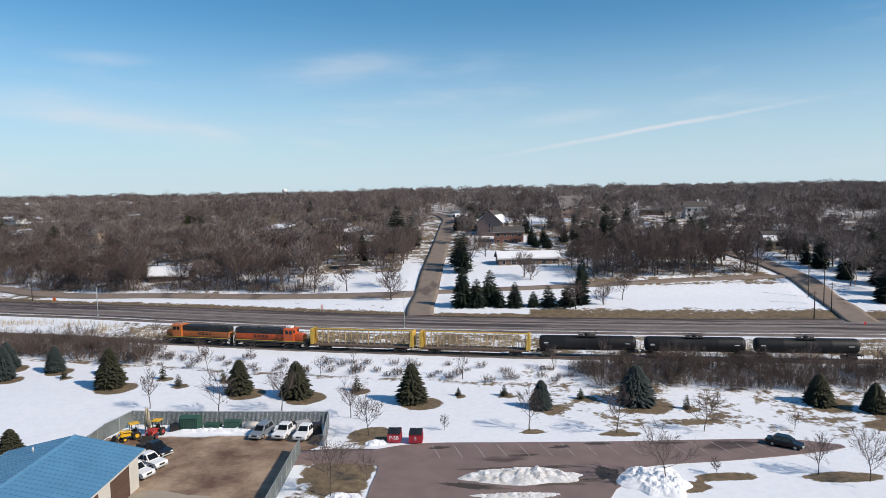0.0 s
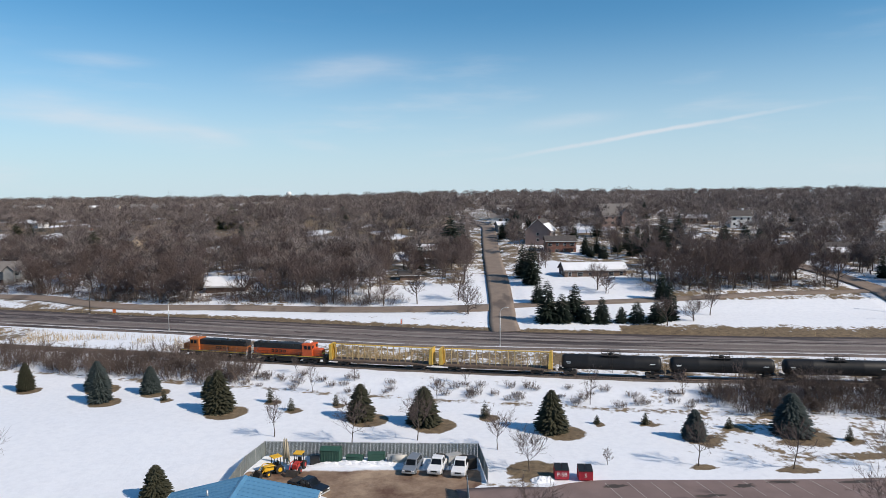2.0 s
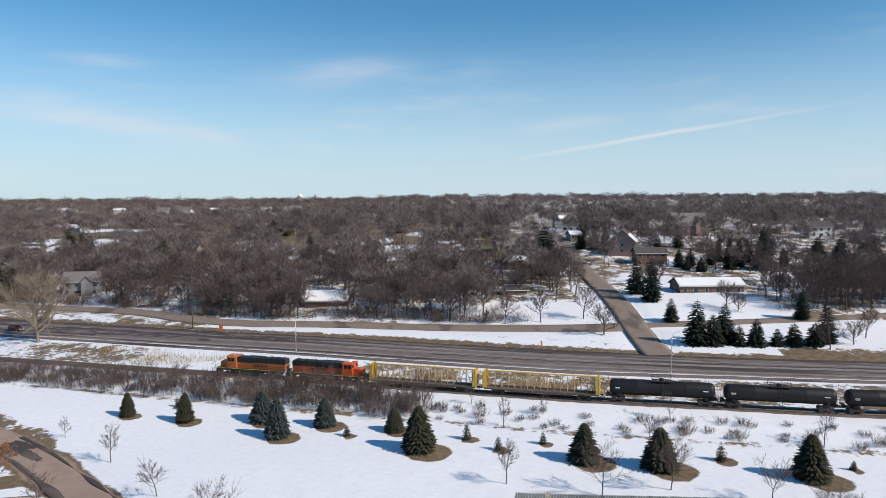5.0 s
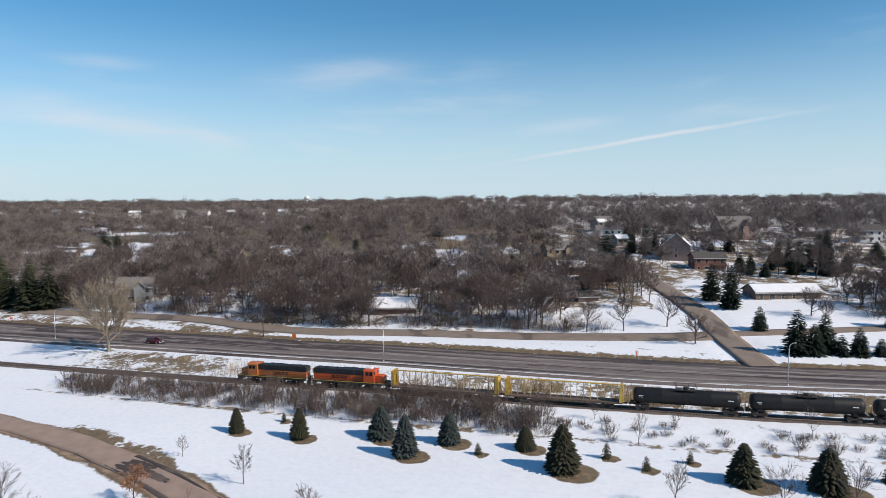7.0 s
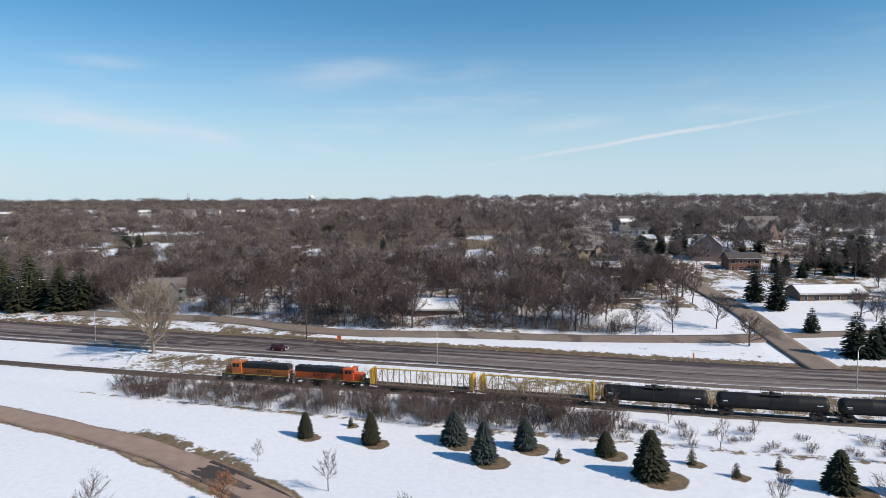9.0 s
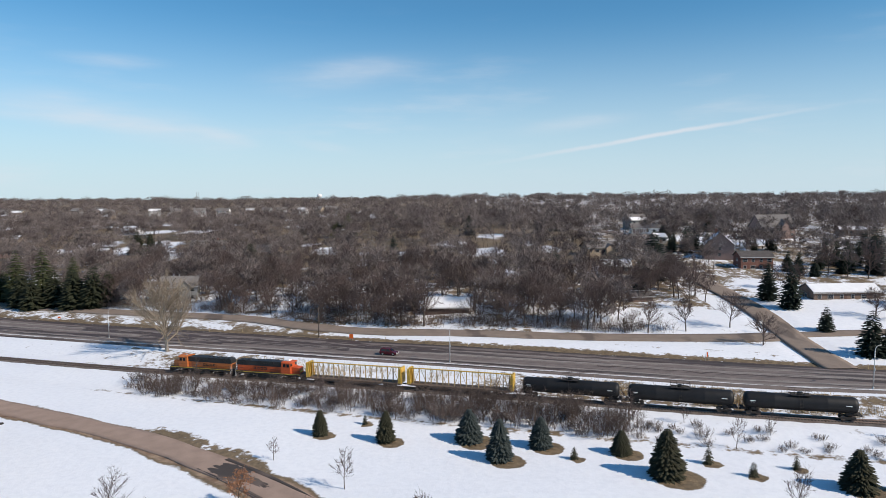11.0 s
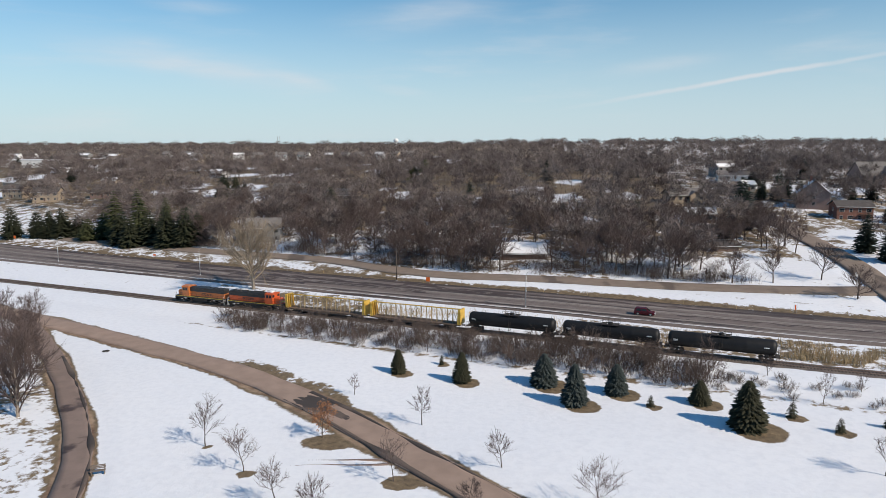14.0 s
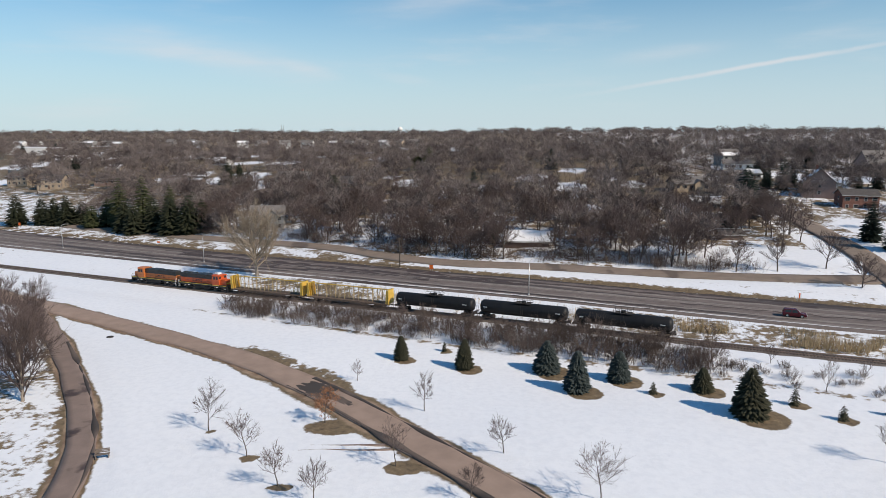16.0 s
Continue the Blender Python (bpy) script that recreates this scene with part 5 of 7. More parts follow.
def plant_shrubs():
    kinds = []
    for k in range(7):
        ob = tagged(empty("bush"), "bare brown bush in the thicket beside the track", "bush", "bushes along the track")
        h = (4.2, 5.2, 3.4, 5.8, 4.4, 3.0, 4.8)[k]
        part("crown", from_arrays("crown", *bush_mesh(500 + k, 2.9, h * 0.80, 46, 1500), SHRUB), SHRUB, ob)
        kinds.append(ob)
    rnd = random.Random(9)
    spots = []
    x = -168.0
    while x < 118:
        dense = 1.0 if x < -62 or x > 28 else 0.62
        for row in (6.5, 9.5, 12.5, 15.0):
            if row < 8 and -70 < x < 28:
                continue
            if rnd.random() < dense * (0.95 if row < 13 else 0.55):
                px = x + rnd.uniform(-1.3, 1.3)
                spots.append((px, float(table(TRACK, px)) - row + rnd.uniform(-1.3, 1.3)))
        x += 2.7
    for k, (px, py) in enumerate(spots):
        near = 1.0 if px > -120 else 0.8
        size = rnd.uniform(0.6, 1.08) * near * (0.42 if -62 < px < 28 else 1.0)
        if k < 7:
            stand(kinds[k], px, py, rnd.uniform(0, 360), size)
        else:
            copy_on(kinds[rnd.randrange(7)], px, py, rnd.uniform(0, 360), size)
    # undergrowth along the edge of the woods, joined
    vs, fs, n = [], [], 0
    shapes = [[np.array(q) for q in bush_mesh(530 + k, 3.2, 3.0 + 0.5 * k, 26, 420)] for k in range(5)]
    for k in range(500):
        px = rnd.uniform(-232, -33) if k < 410 else rnd.uniform(44, 107)
        py = float(table(FAR, px)) + 17.5 + 22 * rnd.random() ** 1.5
        if px > 0:
            py = 214 + 22 * rnd.random() ** 1.5
        if segments_distance(np.array([px]), np.array([py]), FRONT_LINE)[0] < 4.8:
            py += 6
        v, f = shapes[k % 5]
        a, s = rnd.uniform(0, 6.28), rnd.uniform(0.45, 0.95)
        c, d = math.cos(a) * s, math.sin(a) * s
        vs.append(np.c_[v[:, 0] * c - v[:, 1] * d + px, v[:, 0] * d + v[:, 1] * c + py, v[:, 2] * s + float(ground_z(px, py))])
        fs.append(f + n)
        n += len(v)
    tagged(new("undergrowth", from_arrays("undergrowth", np.concatenate(vs), np.concatenate(fs), SHRUB)), "tangled bare undergrowth at the edge of the woods", "undergrowth", kind="stuff")
    # slender trees that rise out of the thicket
    base = [tagged(bare_tree("thicket_tree", 560 + k, h, s, 10, 60, 330, 0.09, 0.055, BARK, TWIG, fork=0.12, up=1.2), "slender bare tree in the track-side thicket", "tree", "thicket trees")
            for k, (h, s) in enumerate(((7.5, 2.8), (6.0, 2.6), (8.5, 3.2)))]
    for k, px in enumerate((-150, -136, -121, -104, -92, -80, -60, -52, -45, -38, -22, -16, 6, 22, 31, 44, 56, 66, 80, 92, 104)):
        px += rnd.uniform(-3, 3)
        py = float(table(TRACK, px)) - rnd.uniform(7, 17)
        turn, size = rnd.uniform(0, 360), rnd.uniform(0.6, 1.05)
        stand(base[k], px, py, turn, size) if k < 3 else copy_on(base[k % 3], px, py, turn, size)
    # dry reeds between the track and the highway
    v, f = [], []
    for k in range(15000):
        px = rnd.choice((rnd.uniform(-64, -18), rnd.uniform(-64, -18), rnd.uniform(-150, -60), rnd.uniform(-20, 110)))
        a, b = float(table(TRACK, px)) + 3.4, float(table(NEAR, px)) - 2.2
        t = rnd.betavariate(1.5, 2.6)
        py = a + (b - a) * t
        if noise.noise((px * 0.09, py * 0.16, 1)) < (0.0 if px < -60 else -0.12):
            continue
        z = float(ground_z(px, py))
        h = rnd.uniform(0.7, 1.9)
        az = rnd.uniform(0, 6.28)
        ox, oy = 0.05 * math.cos(az), 0.05 * math.sin(az)
        s = len(v)
        v += [(px - ox, py - oy, z - 0.1), (px + ox, py + oy, z - 0.1), (px + rnd.gauss(0, 0.25), py + rnd.gauss(0, 0.25), z + h)]
        f.append((s, s + 1, s + 2))
    tagged(new("dry_reeds", from_arrays("dry_reeds", v, f, REED)), "tan dry reeds and grass beside the track", "reeds", kind="stuff")


plant_shrubs()


# ---- houses ----
BRICK = shader("red_brown_brick", (0.21, 0.10, 0.075), 0.9, vary=0.3, scale=1.2, fine=14, bump=0.3)
TAN_SIDING = shader("tan_siding", (0.36, 0.29, 0.215), 0.8, vary=0.12, scale=0.6)
BROWN_SIDING = shader("brown_siding", (0.16, 0.11, 0.085), 0.85, vary=0.2, scale=0.6)
MAUVE_SIDING = shader("mauve_brown_siding", (0.24, 0.17, 0.15), 0.85, vary=0.15, scale=0.6)
GREY_SIDING = shader("grey_siding", (0.24, 0.24, 0.235), 0.8, vary=0.12, scale=0.6)
WHITE_SIDING = shader("white_siding", (0.70, 0.70, 0.69), 0.75, vary=0.08, scale=0.6)
SHINGLE = shader("dark_shingles", (0.085, 0.075, 0.07), 0.95, vary=0.3, scale=0.8, fine=10, bump=0.3)
GREY_SHINGLE = shader("grey_shingles", (0.17, 0.155, 0.145), 0.95, vary=0.25, scale=0.8, fine=10, bump=0.3)
DOOR = shader("brown_door_paint", (0.10, 0.055, 0.04), 0.6, vary=0.15)

WINDOW_MESH, PANE_MESH = {}, {}


def window_meshes(w, h):
    key = (w, h)
    if key not in WINDOW_MESH:
        bm = bmesh.new()
        for x in (-w / 2, w / 2):
            box(bm, (x, 0, 0), (0.10, 0.12, h + 0.1))
        for z in (-h / 2, 0, h / 2):
            box(bm, (0, 0, z), (w, 0.11, 0.09 if z else 0.05))
        WINDOW_MESH[key] = mesh_of("window_frame", bm, GREY)
        bm = bmesh.new()
        box(bm, (0, 0, 0), (w - 0.1, 0.05, h - 0.06))
        PANE_MESH[key] = mesh_of("pane", bm, GLASS)
    return WINDOW_MESH[key], PANE_MESH[key]


def swap_xy(bm):
    for v in bm.verts:
        v.co.x, v.co.y = v.co.y, v.co.x
    bmesh.ops.recalc_face_normals(bm, faces=bm.faces)
    return bm


def house(label, x, y, turn, w, d, storeys, wall, roof, snow=0.0, rise=0.28, chimney=False, cross=False, garage=False, z_off=0.0, group="", plain=False):
    """A house with its ridge along x, its front towards -y."""
    ob = tagged(empty("house", pose(x, y, float(ground_z(x, y)) + z_off, 0, 0, turn)), label, "house", group)
    h = 0.5 + 2.75 * storeys
    top, over = h + rise * d, 0.6
    bm = bmesh.new()
    prism(bm, [(-d / 2, -2.5), (d / 2, -2.5), (d / 2, h), (0, top), (-d / 2, h)], -w / 2, w / 2)
    walls = part("wall", swap_xy(bm), wall, ob)
    e = -d / 2 - over
    bm = bmesh.new()
    prism(bm, [(e, h - 2 * rise * over + 0.02), (0, top + 0.02), (-e, h - 2 * rise * over + 0.02), (-e, h - 2 * rise * over + 0.22), (0, top + 0.24), (e, h - 2 * rise * over + 0.22)], -w / 2 - over, w / 2 + over)
    cover_roof = part("roof", swap_xy(bm), roof, ob)
    if snow:
        for s in (-1, 1):
            if s < 0 and snow < 0.5:
                continue
            bm = bmesh.new()
            a, b = (0.12, 1.0) if s > 0 else (1.0 - snow, 0.98)
            q = [(s * -e * t, top + 0.26 - (top - (h - 2 * rise * over)) * t) for t in (a, b)]
            prism(bm, [(q[0][0], q[0][1]), (q[1][0], q[1][1]), (q[1][0], q[1][1] + 0.22), (q[0][0], q[0][1] + 0.20)], -w / 2 - 0.45, w / 2 + 0.45)
            part("roof_snow", swap_xy(bm), SNOW, cover_roof, "old snow lying on the roof")
    if cross:
        bm = bmesh.new()
        cw = d * 0.42
        prism(bm, [(-cw / 2, -2.0), (cw / 2, -2.0), (cw / 2, h), (0, h + rise * cw * 1.5), (-cw / 2, h)], -d / 2 - 1.6, 0)
        for v in bm.verts:
            v.co.x += w * 0.18
        part("gable_wing", bm, wall, ob)
        bm = bmesh.new()
        c2 = cw / 2 + 0.5
        t2 = h + rise * cw * 1.5
        prism(bm, [(-c2, h - 0.35), (0, t2 + 0.02), (c2, h - 0.35), (c2, h - 0.13), (0, t2 + 0.24), (-c2, h - 0.13)], -d / 2 - 2.1, 0)
        for v in bm.verts:
            v.co.x += w * 0.18
        part("wing_roof", bm, roof, ob)
    if chimney:
        bm = bmesh.new()
        box(bm, (w * 0.22, d * 0.1, top - 0.4), (1.0, 0.9, 3.2))
        box(bm, (w * 0.22, d * 0.1, top + 1.25), (1.15, 1.05, 0.15))
        part("chimney", bm, BRICK if wall is not WHITE_SIDING else WHITE_SIDING, ob)
    per = max(2, int(w / 3.2))
    for st in range(0 if plain else storeys):
        for k in range(per):
            if garage and st == 0 and k < 1:
                continue
            wx = -w / 2 + (k + 0.5) * w / per
            big = (k + st) % 3 == 1
            fm, pm = window_meshes(1.8 if big else 1.1, 1.3)
            win = share("window", fm, ob, pose(wx, -d / 2 - 0.03, 1.75 + 2.75 * st))
            share("pane", pm, win, Matrix())
        for s in (-1, 1):
            fm, pm = window_meshes(1.1, 1.3)
            win = share("window", fm, ob, pose(s * (w / 2 + 0.03), 0, 1.75 + 2.75 * st, 0, 0, 90))
            share("pane", pm, win, Matrix())
    bm = bmesh.new()
    if garage:
        box(bm, (-w / 2 + w / per * 0.55, -d / 2 - 0.04, 1.35), (3.6, 0.1, 2.3))
        for k in range(3):
            box(bm, (-w / 2 + w / per * 0.55, -d / 2 - 0.10, 0.75 + 0.58 * k), (3.5, 0.03, 0.06))
        part("garage_door", bm, WHITE, ob)
    else:
        box(bm, (-w * 0.03, -d / 2 - 0.04, 1.25), (0.95, 0.1, 2.1))
        part("door", bm, DOOR, ob)
    bm = bmesh.new()
    for s in (-1, 1):
        box(bm, (0, s * -e, h - 2 * rise * over + 0.1), (w + 1.2, 0.14, 0.14))
    part("gutter", bm, WHITE, ob)
    return ob


def deck_on(ob, w, d, h):
    """A wooden balcony deck on the front of a house."""
    bm = bmesh.new()
    box(bm, (w / 2 - 2.5, -d / 2 - 1.3, h), (5.0, 2.6, 0.16))
    for x in (0.3, 2.5, 4.7):
        box(bm, (w / 2 - x, -d / 2 - 2.5, h / 2 - 0.6), (0.16, 0.16, h + 1.2))
    part("deck", bm, DOOR, ob)
    bm = bmesh.new()
    for k in range(14):
        box(bm, (w / 2 - 0.15 - k * 0.36, -d / 2 - 2.55, h + 0.55), (0.06, 0.06, 0.95))
    box(bm, (w / 2 - 2.5, -d / 2 - 2.55, h + 1.05), (5.0, 0.1, 0.08))
    part("deck_railing", bm, DOOR, ob)


def build_houses():
    house("long low brown ranch house with snow on its roof", 34, 245, 2, 22, 9, 1, BROWN_SIDING, SHINGLE, 0.9, 0.24, z_off=-1.1)
    b = house("two-storey brick house with a raised wooden deck", 34, 307, -4, 13, 9, 2, BRICK, SHINGLE, 0.3, 0.22, z_off=-1.4)
    deck_on(b, 13, 9, 3.0)
    house("tall mauve-brown house with a steep roof and chimney", 29, 330, 70, 14, 12, 2, MAUVE_SIDING, SHINGLE, 0.6, 0.45, chimney=True)
    house("small blue-grey garage on a snowy slope", 14.5, 371, 10, 6, 6, 1, GREY_SIDING, SHINGLE, 0.9)
    house("large grey house with steep gables on the hill", 80, 386, 8, 19, 12, 2, MAUVE_SIDING, GREY_SHINGLE, 0.4, 0.5, cross=True)
    house("white two-storey house with a chimney on the hill", 143, 370, -6, 11, 9, 2, WHITE_SIDING, SHINGLE, 0.4, 0.3, chimney=True)
    house("tan house with snow on its low roof", 140, 268, -10, 16, 11, 1, TAN_SIDING, SHINGLE, 0.5, 0.3, cross=True)
    house("grey house with a snow-covered roof", 176, 273, -6, 15, 10, 1, GREY_SIDING, GREY_SHINGLE, 0.9, 0.28, garage=True)
    house("tan house with snow along its eaves", 148, 298, 4, 15, 10, 1, TAN_SIDING, SHINGLE, 0.8, 0.25)
    house("low tan house behind bare trees", -21.5, 345, 8, 16, 10, 1, TAN_SIDING, GREY_SHINGLE, 0.4, 0.26, cross=True)
    house("white house where the street bends", 22, 416, -8, 18, 9, 1, WHITE_SIDING, GREY_SHINGLE, 0.3, 0.25, garage=True)
    house("dark house with a bright snowy roof in the woods", -95, 243, -3, 14, 7, 1, DOOR, SHINGLE, 1.0, 0.36, z_off=-1.7, plain=True)
    house("grey two-storey house above a snowy lawn", -198, 285, 12, 13, 9, 2, GREY_SIDING, GREY_SHINGLE, 0.0, 0.35, cross=True, z_off=-0.8)
    house("grey-roofed house among bare trees", -226, 402, 4, 19, 12, 1, TAN_SIDING, GREY_SHINGLE, 0.3, 0.42, chimney=True)
    house("tan ranch house behind the field", 89, 250, -3, 15, 9, 1, TAN_SIDING, SHINGLE, 0.7, 0.24)
    house("tan house on the far slope", -387, 417, 14, 15, 10, 2, TAN_SIDING, SHINGLE, 0.3, 0.26)
    house("brown house on the far slope", -355, 428, 2, 17, 10, 1, MAUVE_SIDING, SHINGLE, 0.3, 0.26)
    house("small house among bare trees", -183, 363, -12, 11, 9, 2, TAN_SIDING, GREY_SHINGLE, 0.3, 0.3)
    house("dark garage beside the street", -31.5, 246, 6, 7, 6, 1, BROWN_SIDING, SHINGLE, 0.3, 0.2, z_off=-1.7, plain=True)
    house("house with a snowy roof behind pines", -26, 299, -6, 11, 9, 1, BROWN_SIDING, SHINGLE, 0.8, 0.25)
    house("pale house deep in the woods", -156, 466, 5, 11, 8, 1, TAN_SIDING, SHINGLE, 0.6, 0.25)
    house("grey house on the hill road", 24, 446, 20, 12, 9, 2, GREY_SIDING, GREY_SHINGLE, 0.5, 0.35)
    house("tan house at the wood's edge", -422, 436, -5, 15, 10, 2, TAN_SIDING, SHINGLE, 0.4, 0.28)
    house("small brown house in the woods", -294, 417, 9, 10, 8, 1, BROWN_SIDING, SHINGLE, 0.5, 0.25)
    house("dark-roofed house with a steep gable", -483, 572, 12, 18, 12, 1, BROWN_SIDING, SHINGLE, 0.6, 0.5)
    house("brown house with a low roof on the hill", 128, 395, -14, 14, 9, 1, BROWN_SIDING, SHINGLE, 0.7, 0.25)
    rnd = random.Random(31)
    mats = (WHITE_SIDING, WHITE_SIDING, TAN_SIDING, GREY_SIDING)
    for k in range(24):
        x = -760 + k * 23 + rnd.uniform(-9, 9)
        y = 900 + rnd.uniform(-60, 60) - 0.10 * (x + 500)
        house("pale two-storey house in a distant row", x, y, rnd.uniform(-25, 25), rnd.uniform(10, 15), 10, 2, mats[k % 4], GREY_SHINGLE, 0.0 if k % 3 else 0.6, 0.32, garage=k % 2 == 0, z_off=2.0, group="distant houses")
    for k in range(16):
        x, y = rnd.uniform(-560, -60), rnd.uniform(480, 860)
        house("low house half hidden in the far woods", x, y, rnd.uniform(-30, 30), rnd.uniform(10, 15), 9, 1, mats[(k + 1) % 4], SHINGLE, 0.8, 0.28, z_off=0.5, group="distant houses")
    for k, (x, y, w) in enumerate(((-596, 690, 46), (-556, 742, 44), (-640, 720, 30))):
        ob = tagged(empty("warehouse", pose(x, y, float(ground_z(x, y)), 0, 0, 4)), "long pale flat-roofed building far off", "building", "distant commercial buildings")
        bm = bmesh.new()
        box(bm, (0, 0, 3.4), (w, 18, 8.8))
        part("wall", bm, WHITE_SIDING if k != 1 else TAN_SIDING, ob)
        bm = bmesh.new()
        box(bm, (0, 0, 7.95), (w + 0.6, 18.6, 0.35))
        part("roof", bm, SNOW, ob)
        for j in range(int(w / 7)):
            fm, pm = window_meshes(1.8, 1.3)
            win = share("window", fm, ob, pose(-w / 2 + 4 + j * 7, -9.04, 4.2))
            share("pane", pm, win, Matrix())
    # water tower on the horizon
    ob = tagged(empty("water_tower", pose(-492.5, 2250, float(ground_z(-492, 2250)) - 12.0)), "white spherical water tower on the horizon", "water tower")
    bm = bmesh.new()
    bmesh.ops.create_uvsphere(bm, u_segments=24, v_segments=14, radius=8.5)
    for v in bm.verts:
        v.co = Vector((v.co.x, v.co.y, v.co.z * 0.85 + 33))
    for f in bm.faces:
        f.smooth = True
    part("tank", bm, WHITE, ob)
    bm = bmesh.new()
    tube(bm, (0, 0, 10), (0, 0, 28), 2.6, 1.8, 14)
    tube(bm, (0, 0, 8), (0, 0, 13), 5.0, 2.6, 14)
    part("pedestal", bm, WHITE, ob)
    for k, (x, y) in enumerate(((-1010, 2600), (-1022, 2610))):
        ob = tagged(empty("radio_mast", pose(x, y, float(ground_z(x, y)))), "thin lattice radio mast on the horizon", "mast", "radio masts")
        bm = bmesh.new()
        for a in range(3):
            tube(bm, (1.2 * math.cos(a * 2.1), 1.2 * math.sin(a * 2.1), 0), (0.3 * math.cos(a * 2.1), 0.3 * math.sin(a * 2.1), 40), 0.28, 0.2, 4)
        part("lattice", bm, GREY, ob)


build_houses()


# ---- spruces and pines beyond the highway: x, y, height, width ----
CORNER_SPRUCES = ((6.5, 186.4, 12.6, 6.4), (10.4, 185.6, 9.0, 5.4), (14.3, 187.8, 11.2, 6.2), (16.7, 184.6, 6.3, 4.3), (20.9, 184.2, 8.0, 4.8), (26.1, 183.8, 5.4, 4.0), (30.2, 183.6, 6.9, 5.1), (35.4, 183.4, 6.8, 5.7), (39.7, 185.8, 11.6, 5.2), (7.3, 207.4, 7.0, 4.2), (44.4, 206.0, 8.4, 4.4))
YARD_SPRUCES = ((9.9, 229, 14.0, 7.0), (8.6, 241.0, 12.5, 7.0), (18.8, 342.7, 15.0, 7.2), (26.2, 352.1, 9.5, 6.0), (43, 296, 8.2, 5.3), (48.5, 298, 7.7, 4.6), (63.9, 306.6, 12.0, 5.4), (68.4, 306.0, 11.4, 5.4), (72.5, 305.6, 10.8, 5.8), (76.8, 305.1, 11, 5.8), (72.8, 285.4, 19.0, 7.0),
                (-10.5, 300, 14.0, 10.5), (-15.5, 282, 20.0, 12.5), (-27.9, 260.4, 11.0, 5.0), (23.5, 388.7, 9.0, 8), (29, 344, 9.0, 6.6))
HILL_SPRUCES = ((91.5, 317.7, 14.8, 6.8), (27.4, 356.7, 7, 5), (106.4, 306.2, 9.4, 5.0), (114.7, 287.6, 11.0, 8.8), (136.4, 250.2, 8.5, 3.2), (130.2, 259.3, 6.8, 4.2), (166.1, 329.6, 8.0, 5.0), (127.5, 219.4, 11.3, 6.6), (126.8, 226.9, 9.8, 4.2), (147.1, 222.0, 11.6, 9.0), (133.5, 213.8, 5.8, 3.8), (139, 216, 9.5, 6), (155, 230, 10, 7),
                (-106.2, 245.1, 8.3, 4.3), (160, 212, 9, 6), (122, 178, 9, 6), (128, 186, 10, 6.5), (136, 181, 9, 6), (133, 196, 11, 7), (144, 190, 10, 7), (152, 198, 11, 7), (126, 203, 9, 5.5), (142, 207, 10, 6), (95, 330, 12, 7), (60, 345, 11, 6), (62, 290, 9, 6), (68, 296, 10, 6), (74, 291, 9, 6), (80, 300, 14, 7), (86, 294, 8, 5), (58, 300, 8, 5), (112, 315, 9, 8), (118, 308, 10, 8), (48, 285, 6, 5), (44, 290, 6, 4), (45, 330, 9, 5), (12, 345, 8, 5), (15, 350, 9, 5), (118.5, 262, 7, 4), (123, 268, 6, 4))
WEST_SPRUCES = ((-327.6, 309.6, 15.4, 6.9), (-315.2, 309.9, 13.1, 6.2), (-308.8, 309.5, 13.0, 6.6), (-302.3, 309.0, 14.3, 7.4), (-296, 311, 11, 6), (-247.9, 287.0, 15.0, 7.2), (-243, 292, 13, 7), (-237.5, 281.4, 15.6, 7.9), (-229.9, 281.0, 16.5, 7.9), (-225.4, 284.1, 13.9, 6.3), (-255, 284, 12, 7), (-262, 289, 14, 7), (-234, 294, 15, 8), (-181.6, 324.2, 14.9, 9.0), (-187.8, 325.6, 11.3, 7.8), (-272.5, 415.2, 14, 8), (-266.3, 418.9, 12.9, 6.2))
OLIVE_PINES = ((-268.8, 296.9, 22, 11), (-257.3, 295.4, 23, 11), (-164.1, 459.6, 11, 12), (-155.2, 455.3, 16, 12), (-156.1, 488.1, 10, 6), (-278, 303, 13, 10), (-284, 300, 10, 9), (-248, 301, 17, 9))
FAR_SPRUCES = ((-79.6, 437.1, 13, 8), (-27.3, 444.7, 11.4, 7.5), (-442.4, 520.7, 11.2, 8.8), (-255.8, 406.3, 10.1, 7.3), (-452, 528, 9, 6), (-490, 610, 12, 8), (-580, 690, 13, 9), (-610, 680, 12, 8), (-130, 520, 12, 7), (60, 420, 12, 8), (110, 430, 12, 8), (-320, 600, 12, 8), (-50, 560, 12, 8), (190, 400, 12, 8), (-210, 640, 12, 9), (170, 300, 10, 7), (-60, 330, 11, 6), (-120, 350, 12, 6), (-140, 300, 9, 5), (-75, 275, 8, 4.5), (-50, 300, 10, 5))


